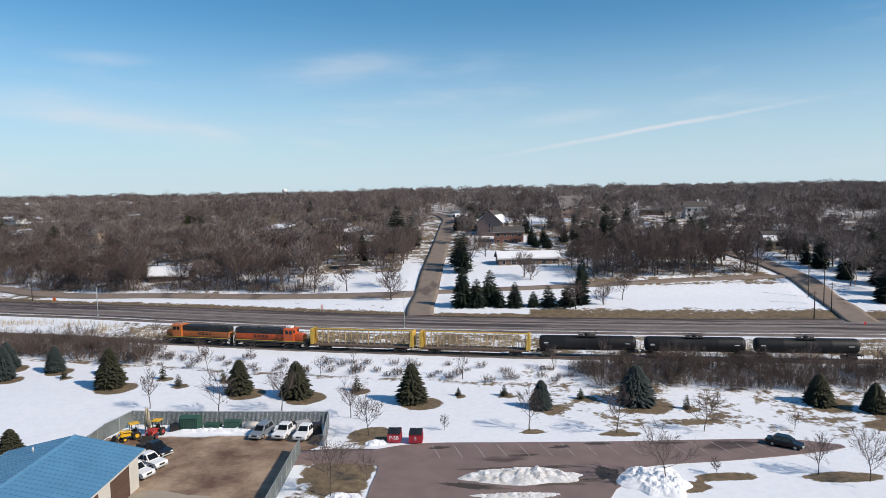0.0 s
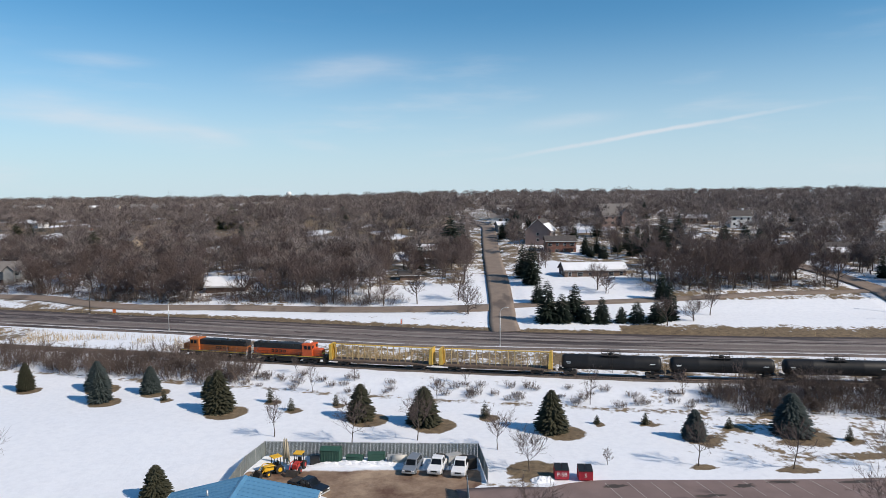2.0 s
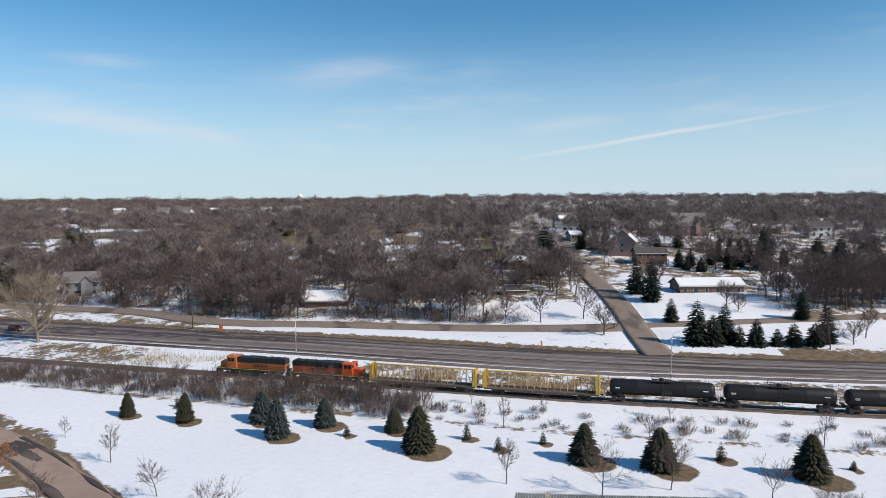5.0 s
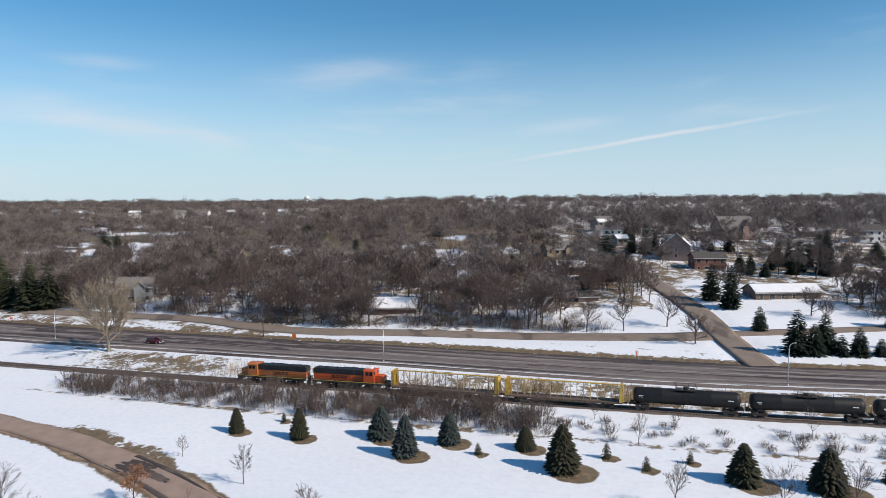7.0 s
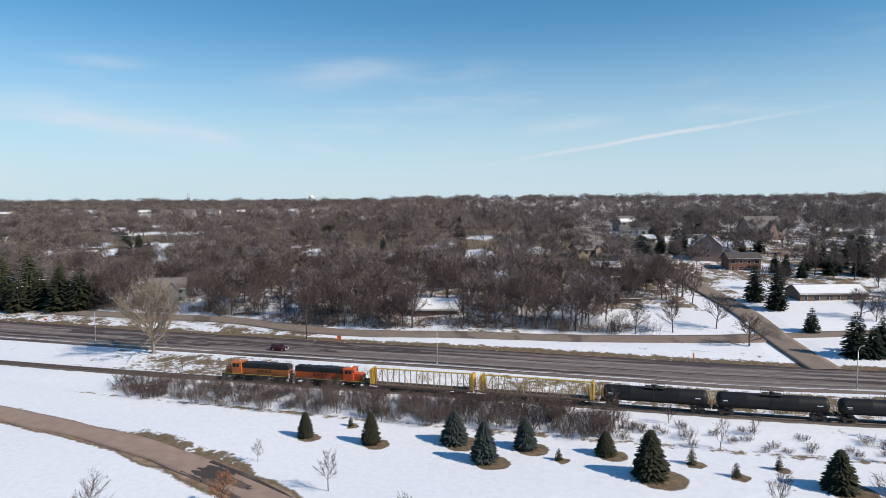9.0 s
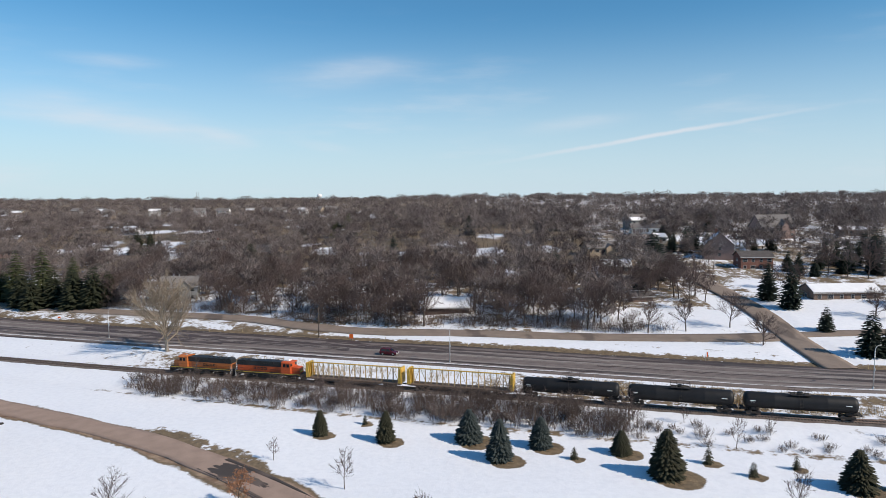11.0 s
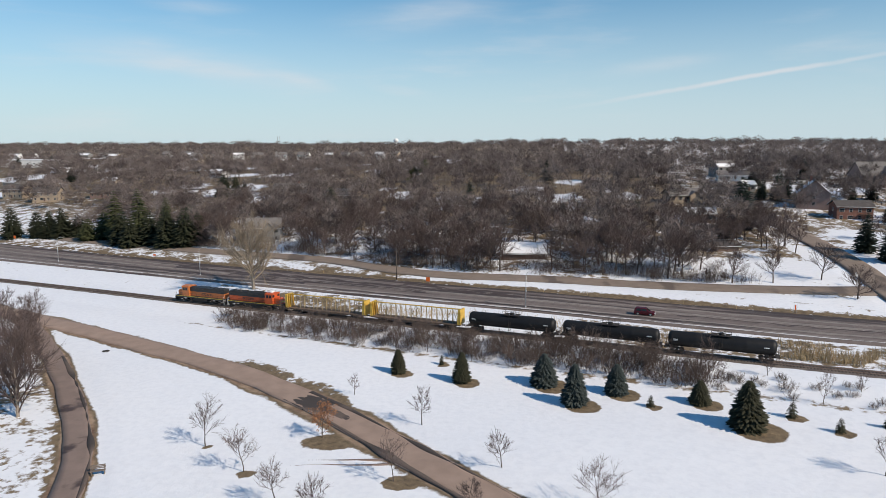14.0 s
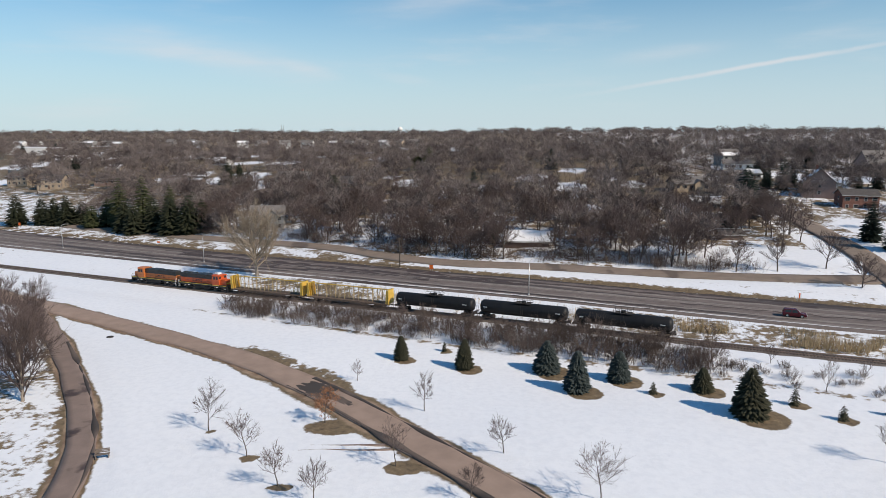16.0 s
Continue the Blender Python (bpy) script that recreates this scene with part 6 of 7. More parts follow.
def plant_evergreens():
    lists = ((CORNER_SPRUCES, DARK_SPRUCE, "dark spruce in the row at the street corner", "spruces at the corner"),
             (YARD_SPRUCES, DARK_SPRUCE, "full dark spruce in a snowy yard", "spruces in the yards"),
             (HILL_SPRUCES, DARK_SPRUCE, "dark spruce on the wooded hillside", "spruces on the hill"),
             (WEST_SPRUCES, ROAD_SPRUCE, "tall dark spruce in a belt along the road", "spruces along the road"),
             (OLIVE_PINES, OLIVE_PINE, "broad olive-green pine above the bare woods", "pines in the woods"),
             (FAR_SPRUCES, DARK_SPRUCE, "dark conifer among far bare trees", "far conifers"))
    k = 900
    for rows, mat, label, group in lists:
        for x, y, h, w in rows:
            k += 1
            if rows is CORNER_SPRUCES:
                w, x = w * 1.12, x + 1.4
            if rows is WEST_SPRUCES:
                h, w = h * 0.98, w * 1.5
            ob = spruce("pine" if mat is OLIVE_PINE else "spruce", k, h, w * 1.2, mat, 24 if h > 7 else 17, 17, 3)
            stand(ob, x, y, k * 37, 1.0, 0.9 if rows is CORNER_SPRUCES and y < 195 else 0.0)
            tagged(ob, label, "pine tree" if mat is OLIVE_PINE else "spruce tree", group)


plant_evergreens()


# ---- street furniture ----
def street_lamp():
    ob = tagged(empty("street_lamp"), "grey steel street lamp with a curved arm beside the highway", "street lamp", "street lamps")
    bm = bmesh.new()
    tube(bm, (0, 0, -0.4), (0, 0, 8.1), 0.13, 0.08, 8)
    tube(bm, (0, 0, -0.4), (0, 0, 0.5), 0.22, 0.18, 8)
    part("pole", bm, GALV, ob)
    bm = bmesh.new()
    pts = [(0, 0, 8.05), (0.10, 0.05, 8.55), (0.45, 0.25, 8.95), (1.0, 0.6, 9.12), (1.6, 1.0, 9.12)]
    rail_line(bm, pts, 0.055)
    part("arm", bm, GALV, ob)
    bm = bmesh.new()
    box(bm, (1.85, 1.15, 9.1), (0.75, 0.3, 0.16), radians(32), 0.8, 0.03)
    part("lamp_head", bm, GREY, ob)
    bm = bmesh.new()
    box(bm, (0.14, -0.02, 4.2), (0.14, 0.3, 0.5))
    part("control_box", bm, GALV, ob)
    return ob


def build_furniture():
    spots = ((-95, 187.9), (-7.4, 161.4), (-198.9, 229.2), (-266.0, 254.5))
    first = street_lamp()
    for k, (x, y) in enumerate(spots):
        m = pose(x, y, float(table(ROAD_Z, x)) + 0.02)
        if k:
            copy_thing(first, m)
        else:
            first.matrix_basis = m
    orange = shader("fluorescent_orange_sign", (0.85, 0.16, 0.02), 0.5, vary=0.06)
    red = shader("red_sign_paint", (0.6, 0.03, 0.04), 0.5, vary=0.06)
    for x, y, h, turn in ((-123, 216.4, 2.0, -12), (-31.8, 187.3, 2.2, -8), (-322, 303.8, 2.6, -10), (-233.8, 264.2, 1.0, -10)):
        ob = tagged(empty("road_works_sign", pose(x, y, float(ground_z(x, y)), 0, 0, turn)), "orange road-works sign on a folding stand", "road sign", "road-works signs")
        bm = bmesh.new()
        box(bm, (0, 0, h * 0.62), (0.30 if h == 2.2 else 1.15, 0.04, 1.25 if h > 1.5 else 0.6))
        part("panel", bm, orange, ob)
        bm = bmesh.new()
        for s in (-1, 1):
            tube(bm, (s * 0.4, 0.05, -0.1), (s * 0.3, 0.05, h), 0.03, sides=5)
            tube(bm, (s * 0.4, 0.6, -0.1), (s * 0.3, 0.05, h * 0.6), 0.03, sides=5)
        part("stand", bm, GREY, ob)
    ob = tagged(empty("flag_sign", pose(100, 152.2, float(table(ROAD_Z, 100)))), "small red flag sign at the highway's edge", "sign")
    bm = bmesh.new()
    box(bm, (0.2, 0, 1.2), (0.6, 0.03, 0.7))
    part("panel", bm, red, ob)
    bm = bmesh.new()
    tube(bm, (0, 0, -0.3), (0, 0, 1.6), 0.03, sides=5)
    part("post", bm, GALV, ob)
    # utility poles with cross-arms
    for x, y, h in ((106.2, 187.3, 9.2), (104.8, 177.1, 9.9), (94.9, 164.0, 7.0), (103.2, 170.8, 7.4), (-133.3, 221.9, 8.9), (-77.5, 226, 9.0)):
        ob = tagged(empty("utility_pole", pose(x, y, float(ground_z(x, y)), 0, 0, 20)), "weathered wooden utility pole", "utility pole", "utility poles")
        bm = bmesh.new()
        tube(bm, (0, 0, -0.4), (0, 0, h), 0.16, 0.10, 8)
        part("pole", bm, BARK, ob)
        bm = bmesh.new()
        box(bm, (0, 0, h - 0.5), (1.8, 0.1, 0.12))
        part("crossarm", bm, BARK, ob)
    # street sign, litter bin, delineator posts
    ob = tagged(empty("street_sign", pose(-8.8, 208.7, float(ground_z(-8.8, 208.7)))), "white sign frame at the street corner", "street sign")
    for s in (-1, 1):
        bm = bmesh.new()
        tube(bm, (s * 0.45, 0, -0.3), (s * 0.45, 0, 2.6), 0.05, sides=5)
        part("post", bm, WHITE, ob)
    bm = bmesh.new()
    prism(bm, [(-0.5, 2.4), (0.5, 2.4), (0.5, 3.1), (0, 3.6), (-0.5, 3.1)], -0.03, 0.03)
    part("panel", bm, WHITE, ob)
    first = None
    for k in range(26):
        x = -205 + k * 11.5
        y = float(table(FAR, x)) + 1.6 + 0.8 * math.sin(k * 1.7)
        m = pose(x, y, float(ground_z(x, y)), 0, 0, k * 20)
        if first:
            copy_thing(first, m)
            continue
        first = tagged(empty("marker_post", m), "short weathered marker post on the grass verge", "post", "marker posts")
        bm = bmesh.new()
        box(bm, (0, 0, 0.40), (0.10, 0.08, 1.0), 0, 0.8)
        part("post", bm, TAN_YELLOW, first)
    # bench on the snow by the footpath
    x, y = -153.2, 103.4
    wood = shader("weathered_planks", (0.16, 0.13, 0.11), 0.9, vary=0.3, scale=2)
    ob = tagged(empty("park_bench", pose(x, y, float(ground_z(x, y)), 0, 0, 25)), "weathered wooden bench on the snow by the footpath", "bench")
    for j in range(4):
        bm = bmesh.new()
        box(bm, (0, -0.25 + j * 0.16, 0.46), (1.9, 0.13, 0.05))
        part("seat_slat", bm, wood, ob)
    for j in range(3):
        bm = bmesh.new()
        box(bm, (0, 0.36 + j * 0.05, 0.66 + j * 0.18), (1.9, 0.05, 0.14))
        part("back_slat", bm, wood, ob)
    for s in (-1, 1):
        bm = bmesh.new()
        box(bm, (s * 0.8, 0.0, 0.18), (0.1, 0.6, 0.55))
        box(bm, (s * 0.8, 0.42, 0.62), (0.08, 0.08, 0.95))
        part("leg", bm, wood, ob)
    x, y = -184.0, 154.0
    ob = tagged(empty("manhole_cover", pose(x, y, float(ground_z(x, y)))), "dark round manhole cover in the snow", "manhole cover")
    bm = bmesh.new()
    tube(bm, (0, 0, -0.1), (0, 0, 0.1), 0.75, 0.72, 20)
    tube(bm, (0, 0, 0.1), (0, 0, 0.14), 0.55, 0.52, 20)
    part("lid", bm, GRIME, ob)


build_furniture()


# ---- vehicles ----
def vehicle(kind, paint, label, m, group="", moving=False):
    """A car, sport utility car or pickup whose nose looks to +x; it stands on z = 0."""
    ob = tagged(empty({"suv": "suv", "pickup": "pickup_truck", "sedan": "car"}[kind], m), label, "pickup truck" if kind == "pickup" else "car", group)
    ln, wd, ht = {"suv": (4.75, 1.9, 1.75), "pickup": (5.7, 2.0, 1.85), "sedan": (4.8, 1.85, 1.5)}[kind]
    a = ln / 2
    bm = bmesh.new()
    belt = ht * 0.56
    if kind == "pickup":
        low = [(-a, 0.55), (-a, belt + 0.08), (-a + 0.1, belt + 0.12), (a - 1.55, belt + 0.05), (a - 0.12, belt - 0.05), (a, belt - 0.25), (a, 0.45), (a - 0.2, 0.32), (-a + 0.2, 0.40)]
    else:
        low = [(-a, 0.5), (-a + 0.02, belt), (-a + 0.2, belt + 0.06), (a - 1.35, belt + 0.04), (a - 0.2, belt - 0.14), (a, belt - 0.34), (a, 0.42), (a - 0.2, 0.26), (-a + 0.2, 0.28)]
    prism(bm, low, -wd / 2, wd / 2)
    bmesh.ops.bevel(bm, geom=bm.edges[:], offset=0.07, segments=2, affect="EDGES", profile=0.6)
    part("body", bm, paint, ob)
    if kind == "pickup":
        # the body is solid here: a thin dark slab stands for the hollow bed
        bm = bmesh.new()
        box(bm, (-a + 1.05, 0, belt + 0.09), (1.75, wd - 0.3, 0.10))
        part("bed", bm, GRIME, ob, "flat dark slab on top of the bed")
        cab = [(-a + 2.1, belt), (-a + 2.2, ht - 0.06), (-a + 2.35, ht), (a - 2.35, ht), (a - 2.15, ht - 0.06), (a - 1.45, belt)]
    elif kind == "suv":
        cab = [(-a + 0.06, belt), (-a + 0.28, ht - 0.1), (-a + 0.5, ht), (a - 2.2, ht), (a - 2.0, ht - 0.05), (a - 1.15, belt)]
    else:
        cab = [(-a + 0.55, belt), (-a + 1.2, ht - 0.06), (-a + 1.4, ht), (a - 2.1, ht), (a - 1.9, ht - 0.05), (a - 1.05, belt)]
    bm = bmesh.new()
    prism(bm, cab, -wd / 2 + 0.1, wd / 2 - 0.1)
    for v in bm.verts:
        if v.co.z > belt + 0.2:
            v.co.y *= 0.84
    bmesh.ops.bevel(bm, geom=bm.edges[:], offset=0.05, segments=2, affect="EDGES", profile=0.6)
    roof = part("cab", bm, paint, ob)
    x0, x1 = cab[0][0], cab[-1][0]
    mid = (belt + ht) / 2 + 0.02
    for s in (-1, 1):
        for u, v in ((0.12, 0.46), (0.52, 0.84)):
            bm = bmesh.new()
            xa, xb = x0 + (x1 - x0) * u, x0 + (x1 - x0) * v
            prism(bm, [(xa, belt + 0.08), (xb, belt + 0.08), (xb - (0.32 if v > 0.6 else 0.0), ht - 0.14), (xa + (0.22 if u < 0.3 else 0), ht - 0.14)], -0.03, 0.03)
            for q in bm.verts:
                k = (q.co.z - belt) / (ht - belt)
                q.co.y += s * ((wd / 2 - 0.1) * (1 - 0.16 * k) + 0.01)
            part("side_window", bm, GLASS, roof)
    for front in (True, False):
        p, q = (cab[-1], cab[-2]) if front else (cab[0], cab[1])
        bm = bmesh.new()
        s = 0.03 if front else -0.03
        vs = [bm.verts.new((p[0] + (q[0] - p[0]) * t + s, y * (1 - 0.13 * t), p[1] + (q[1] - p[1]) * t)) for t, y in ((0.14, -wd / 2 + 0.25), (0.14, wd / 2 - 0.25), (0.92, wd / 2 - 0.27), (0.92, -wd / 2 + 0.27))]
        bm.faces.new(vs)
        bmesh.ops.solidify(bm, geom=bm.faces[:], thickness=0.03)
        part("windshield" if front else "rear_window", bm, GLASS, roof)
    wheels = []
    for e in (-1, 1):
        for s in (-1, 1):
            r = 0.38 if kind != "sedan" else 0.33
            bm = bmesh.new()
            tube(bm, (0, s * -0.12, 0), (0, s * 0.10, 0), r, sides=18)
            w = part("wheel", bm, RUBBER, ob)
            w.matrix_basis = pose(e * (a - 0.95), s * (wd / 2 - 0.08), r)
            bm = bmesh.new()
            tube(bm, (0, s * 0.08, 0), (0, s * 0.115, 0), r * 0.6, sides=10)
            part("rim", bm, GALV, w)
            wheels.append((w, e * (a - 0.95), s * (wd / 2 - 0.08), r))
    for s in (-1, 1):
        bm = bmesh.new()
        box(bm, (a - 0.03, s * (wd / 2 - 0.3), belt - 0.28), (0.1, 0.36, 0.16))
        part("headlight", bm, WHITE, ob)
        bm = bmesh.new()
        box(bm, (-a + 0.02, s * (wd / 2 - 0.16), belt - 0.12), (0.08, 0.18, 0.28))
        part("tail_light", bm, TAIL, ob)
        bm = bmesh.new()
        box(bm, (x1 - 0.35, s * (wd / 2 + 0.05), belt + 0.1), (0.14, 0.2, 0.14))
        part("mirror", bm, paint, ob)
    bm = bmesh.new()
    box(bm, (a + 0.0, 0, belt - 0.3), (0.06, wd * 0.42, 0.22))
    part("grille", bm, BLACK, ob)
    bm = bmesh.new()
    box(bm, (a - 0.02, 0, 0.47), (0.16, wd - 0.1, 0.18))
    box(bm, (-a + 0.02, 0, 0.52), (0.16, wd - 0.1, 0.18))
    part("bumper", bm, GREY, ob)
    return ob, wheels


TAIL = shader("tail_light_red", (0.35, 0.01, 0.01), 0.3, vary=0.1)
SILVER = shader("silver_car_paint", (0.36, 0.38, 0.40), 0.25, 0.5, vary=0.06)
CAR_WHITE = shader("white_car_paint", (0.78, 0.78, 0.78), 0.25, vary=0.03)
CAR_BLACK = shader("black_car_paint", (0.012, 0.013, 0.017), 0.2, vary=0.1)
MAROON = shader("maroon_car_paint", (0.10, 0.012, 0.02), 0.25, 0.1, vary=0.08)


def parked(kind, paint, label, x, y, turn, group="vehicles in the yard"):
    vehicle(kind, paint, label, pose(x, y, float(ground_z(x, y)) + (0.12 if x > 10 else 0.03), 0, 0, turn), group)


def build_vehicles():
    parked("suv", SILVER, "silver estate car parked along the fence", -26.2, 97.6, -105)
    parked("pickup", CAR_WHITE, "white crew-cab pickup parked by the fence", -22.6, 97.6, -103)
    parked("pickup", CAR_WHITE, "white pickup parked beside another truck", -19.4, 96.8, -101)
    parked("pickup", CAR_BLACK, "black pickup parked behind the shed", -39.8, 91.3, -32)
    parked("pickup", CAR_WHITE, "white work pickup parked at the shed", -39.0, 87.0, -28)
    parked("pickup", CAR_WHITE, "white pickup half hidden by the shed", -39.4, 83.6, -25)
    parked("sedan", CAR_BLACK, "black car alone in the parking lot", 48.8, 88.9, -38, "cars in the lot")


build_vehicles()
SUV, SUV_WHEELS = vehicle("suv", MAROON, "dark red sport utility car driving on the highway", pose(-240, 240, 0))


# ---- the works yard ----
def build_yard():
    slat = shader("grey_green_privacy_slats", (0.16, 0.18, 0.175), 0.6, vary=0.25, scale=0.5, fine=8)
    metal_blue = shader("blue_metal_roof", (0.10, 0.25, 0.40), 0.4, 0.0, vary=0.12, scale=0.3, fine=3)
    tan = shader("cream_metal_siding", (0.56, 0.53, 0.47), 0.6, vary=0.08, scale=0.4)
    concrete = shader("concrete_apron", (0.34, 0.29, 0.23), 0.9, vary=0.15, scale=0.3, fine=4, bump=0.2)
    # fence: posts, rails and slatted panels, one run after another
    ob = tagged(empty("yard_fence"), "tall chain-link fence with grey-green privacy slats", "fence")
    runs = (((-50, 88), (-50, 98.3)), ((-50, 98.3), (-48.6, 104.2)), ((-48.6, 104.2), (-16.6, 100.8)), ((-16.6, 100.8), (-16.0, 92.2)), ((-18.9, 89.6), (-19.2, 62)))
    for (ax, ay), (bx, by) in runs:
        ln = math.hypot(bx - ax, by - ay)
        n = max(1, round(ln / 2.9))
        turn = math.atan2(by - ay, bx - ax)
        for k in range(n + 1):
            x, y = ax + (bx - ax) * k / n, ay + (by - ay) * k / n
            z = float(ground_z(x, y))
            bm = bmesh.new()
            tube(bm, (x, y, z - 0.2), (x, y, z + 2.35), 0.05, sides=6)
            part("post", bm, GALV, ob)
            if k < n:
                mx, my = x + (bx - ax) / n / 2, y + (by - ay) / n / 2
                zz = float(ground_z(mx, my))
                bm = bmesh.new()
                pieces = 14
                for j in range(pieces):
                    t = (j + 0.5) / pieces
                    box(bm, (x + (bx - ax) / n * t, y + (by - ay) / n * t, zz + 1.15), (ln / n / pieces * 0.86, 0.03, 2.15), turn)
                tagged(part("slat_panel", bm, slat, ob), kind="stuff")
                bm = bmesh.new()
                tube(bm, (x, y, z + 2.3), (ax + (bx - ax) * (k + 1) / n, ay + (by - ay) * (k + 1) / n, z + 2.3), 0.035, sides=5)
                part("top_rail", bm, GALV, ob)
    # shed with a ribbed blue roof
    z = float(ground_z(-45, 75))
    ob = tagged(empty("works_shed", pose(-45, 68, z)), "cream metal shed with a ribbed blue roof and brown doors", "shed")
    bm = bmesh.new()
    prism(bm, [(-7.9, -0.5), (7.9, -0.5), (7.9, 4.6), (0, 6.35), (-7.9, 4.6)], -14, 12)
    part("wall", bm, tan, ob)
    for s in (-1, 1):
        bm = bmesh.new()
        prism(bm, [(0, 6.38), (s * 8.6, 4.47), (s * 8.6, 4.60), (0, 6.52)], -14.6, 12.6)
        roof = part("roof", bm, metal_blue, ob)
        for k in range(30):
            bm = bmesh.new()
            y = -14.4 + k * 0.93
            prism(bm, [(s * 0.1, 6.50), (s * 8.6, 4.60), (s * 8.6, 4.66), (s * 0.1, 6.56)], y - 0.05, y + 0.05)
            part("rib", bm, metal_blue, roof)
        bm = bmesh.new()
        box(bm, (s * 8.62, -1, 4.5), (0.14, 27.2, 0.18))
        part("gutter", bm, tan, ob)
    bm = bmesh.new()
    prism(bm, [(-0.35, 6.46), (0, 6.60), (0.35, 6.46), (0.35, 6.52), (0, 6.68), (-0.35, 6.52)], -14.6, 12.6)
    part("ridge_cap", bm, metal_blue, ob)
    for y in (7.0, -0.5, -8):
        bm = bmesh.new()
        box(bm, (7.95, y, 1.9), (0.08, 4.6, 3.8))
        shutter_door = part("overhead_door", bm, DOOR, ob, "closed brown overhead door")
        for k in range(6):
            bm = bmesh.new()
            box(bm, (8.0, y, 0.3 + 0.62 * k), (0.04, 4.5, 0.05))
            part("rib", bm, DOOR, shutter_door)
        bm = bmesh.new()
        box(bm, (8.05, y + 1, 4.2), (0.25, 0.4, 0.2))
        part("wall_lamp", bm, GRIME, ob)
    bm = bmesh.new()
    tube(bm, (-3.2, 9, 5.4), (-3.2, 9, 6.5), 0.12, sides=8)
    part("roof_vent", bm, GALV, ob)
    fan("concrete_apron", [(-37.5, 60), (-37.2, 77.5), (-30, 77), (-25.5, 74.5), (-26, 60)], concrete, 0.10, "tan concrete apron before the shed doors", "pavement")
    # dumpsters
    for k, (x, y, word) in enumerate(((-5.9, 93.4, "P-SB"), (-2.8, 92.9, "S"))):
        red = shader("faded_red_paint", (0.36, 0.02, 0.035), 0.55, vary=0.15, scale=1.0, fine=5)
        ob = tagged(empty("dumpster", pose(x, y, float(ground_z(x, y)) + 0.05, 0, 0, -4)), "red steel dumpster with a black lid and white letters", "dumpster", "dumpsters by the lot")
        bm = bmesh.new()
        prism(bm, [(-0.95, 0.12), (-0.95, 1.35), (0.75, 1.65), (0.75, 0.12)], -0.95, 0.95)
        for v in bm.verts:
            v.co.x, v.co.y = v.co.y, v.co.x
        bmesh.ops.recalc_face_normals(bm, faces=bm.faces)
        for j in (-0.5, 0.0, 0.5):
            box(bm, (0.98, j, 0.75), (0.06, 0.08, 1.1))
            box(bm, (-0.98, j, 0.75), (0.06, 0.08, 1.1))
        part("bin", bm, red, ob)
        for s in (-1, 1):
            bm = bmesh.new()
            prism(bm, [(-1.02, 1.37), (-1.0, 1.44), (0.78, 1.75), (0.78, 1.67)], s * 0.49 - 0.46, s * 0.49 + 0.46)
            for v in bm.verts:
                v.co.x, v.co.y = v.co.y, v.co.x
            bmesh.ops.recalc_face_normals(bm, faces=bm.faces)
            part("lid", bm, BLACK, ob)
        cu = bpy.data.curves.new("lettering", "FONT")
        cu.body, cu.size, cu.extrude, cu.align_x = word, 0.75, 0.01, "CENTER"
        txt = new("lettering", cu)
        txt.data.materials.append(WHITE)
        txt.parent = ob
        txt.matrix_basis = pose(0, -0.97, 0.55, 90, 0, 0)
    # plough tractor, mower, boxes and stored goods
    yel = shader("machine_yellow", (0.75, 0.42, 0.02), 0.5, vary=0.12)
    grn = shader("dark_green_paint", (0.03, 0.085, 0.06), 0.6, vary=0.2)
    redm = shader("machine_red", (0.45, 0.04, 0.03), 0.5, vary=0.15)
    pole = shader("canvas_tan", (0.40, 0.34, 0.24), 0.9, vary=0.2)
    for kind, paint, x, y, turn in (("tractor", yel, -45.9, 97.6, -140), ("tractor", redm, -42.6, 98.6, -100)):
        ob = tagged(empty("tractor", pose(x, y, float(ground_z(x, y)), 0, 0, turn)), "yellow compact tractor with a loader, parked on mud" if paint is yel else "red mowing tractor with a yellow canopy", "tractor", "machines in the yard")
        bm = bmesh.new()
        box(bm, (0.75, 0, 1.0), (1.5, 0.75, 0.75), bevel=0.08)
        part("hood", bm, paint, ob)
        bm = bmesh.new()
        box(bm, (-0.5, 0, 0.85), (1.1, 0.95, 0.5), bevel=0.06)
        box(bm, (-0.75, 0, 1.35), (0.15, 0.55, 0.6))
        part("seat_deck", bm, BLACK, ob)
        for px in (-0.9, 0.0):
            for s in (-1, 1):
                bm = bmesh.new()
                box(bm, (px, s * 0.5, 1.6), (0.08, 0.08, 1.5))
                part("canopy_post", bm, BLACK, ob)
        bm = bmesh.new()
        box(bm, (-0.45, 0, 2.38), (1.4, 1.3, 0.12), bevel=0.04)
        part("canopy", bm, yel, ob)
        for px, r in ((-0.65, 0.62), (1.1, 0.38)):
            for s in (-1, 1):
                bm = bmesh.new()
                tube(bm, (px, s * 0.52, r), (px, s * 0.85, r), r, sides=16)
                wheel = part("wheel", bm, RUBBER, ob)
                bm = bmesh.new()
                tube(bm, (px, s * 0.84, r), (px, s * 0.88, r), r * 0.5, sides=10)
                part("hub", bm, paint, wheel)
        for s in (-1, 1):
            bm = bmesh.new()
            rail_line(bm, [(0.0, s * 0.62, 1.3), (1.2, s * 0.62, 1.5), (2.1, s * 0.55, 0.55)], 0.07)
            part("loader_arm", bm, paint, ob)
        bm = bmesh.new()
        prism(bm, [(2.05, 0.15), (2.75, 0.12), (2.3, 0.85), (2.0, 0.8)], -0.85, 0.85)
        part("bucket", bm, GRIME, ob)
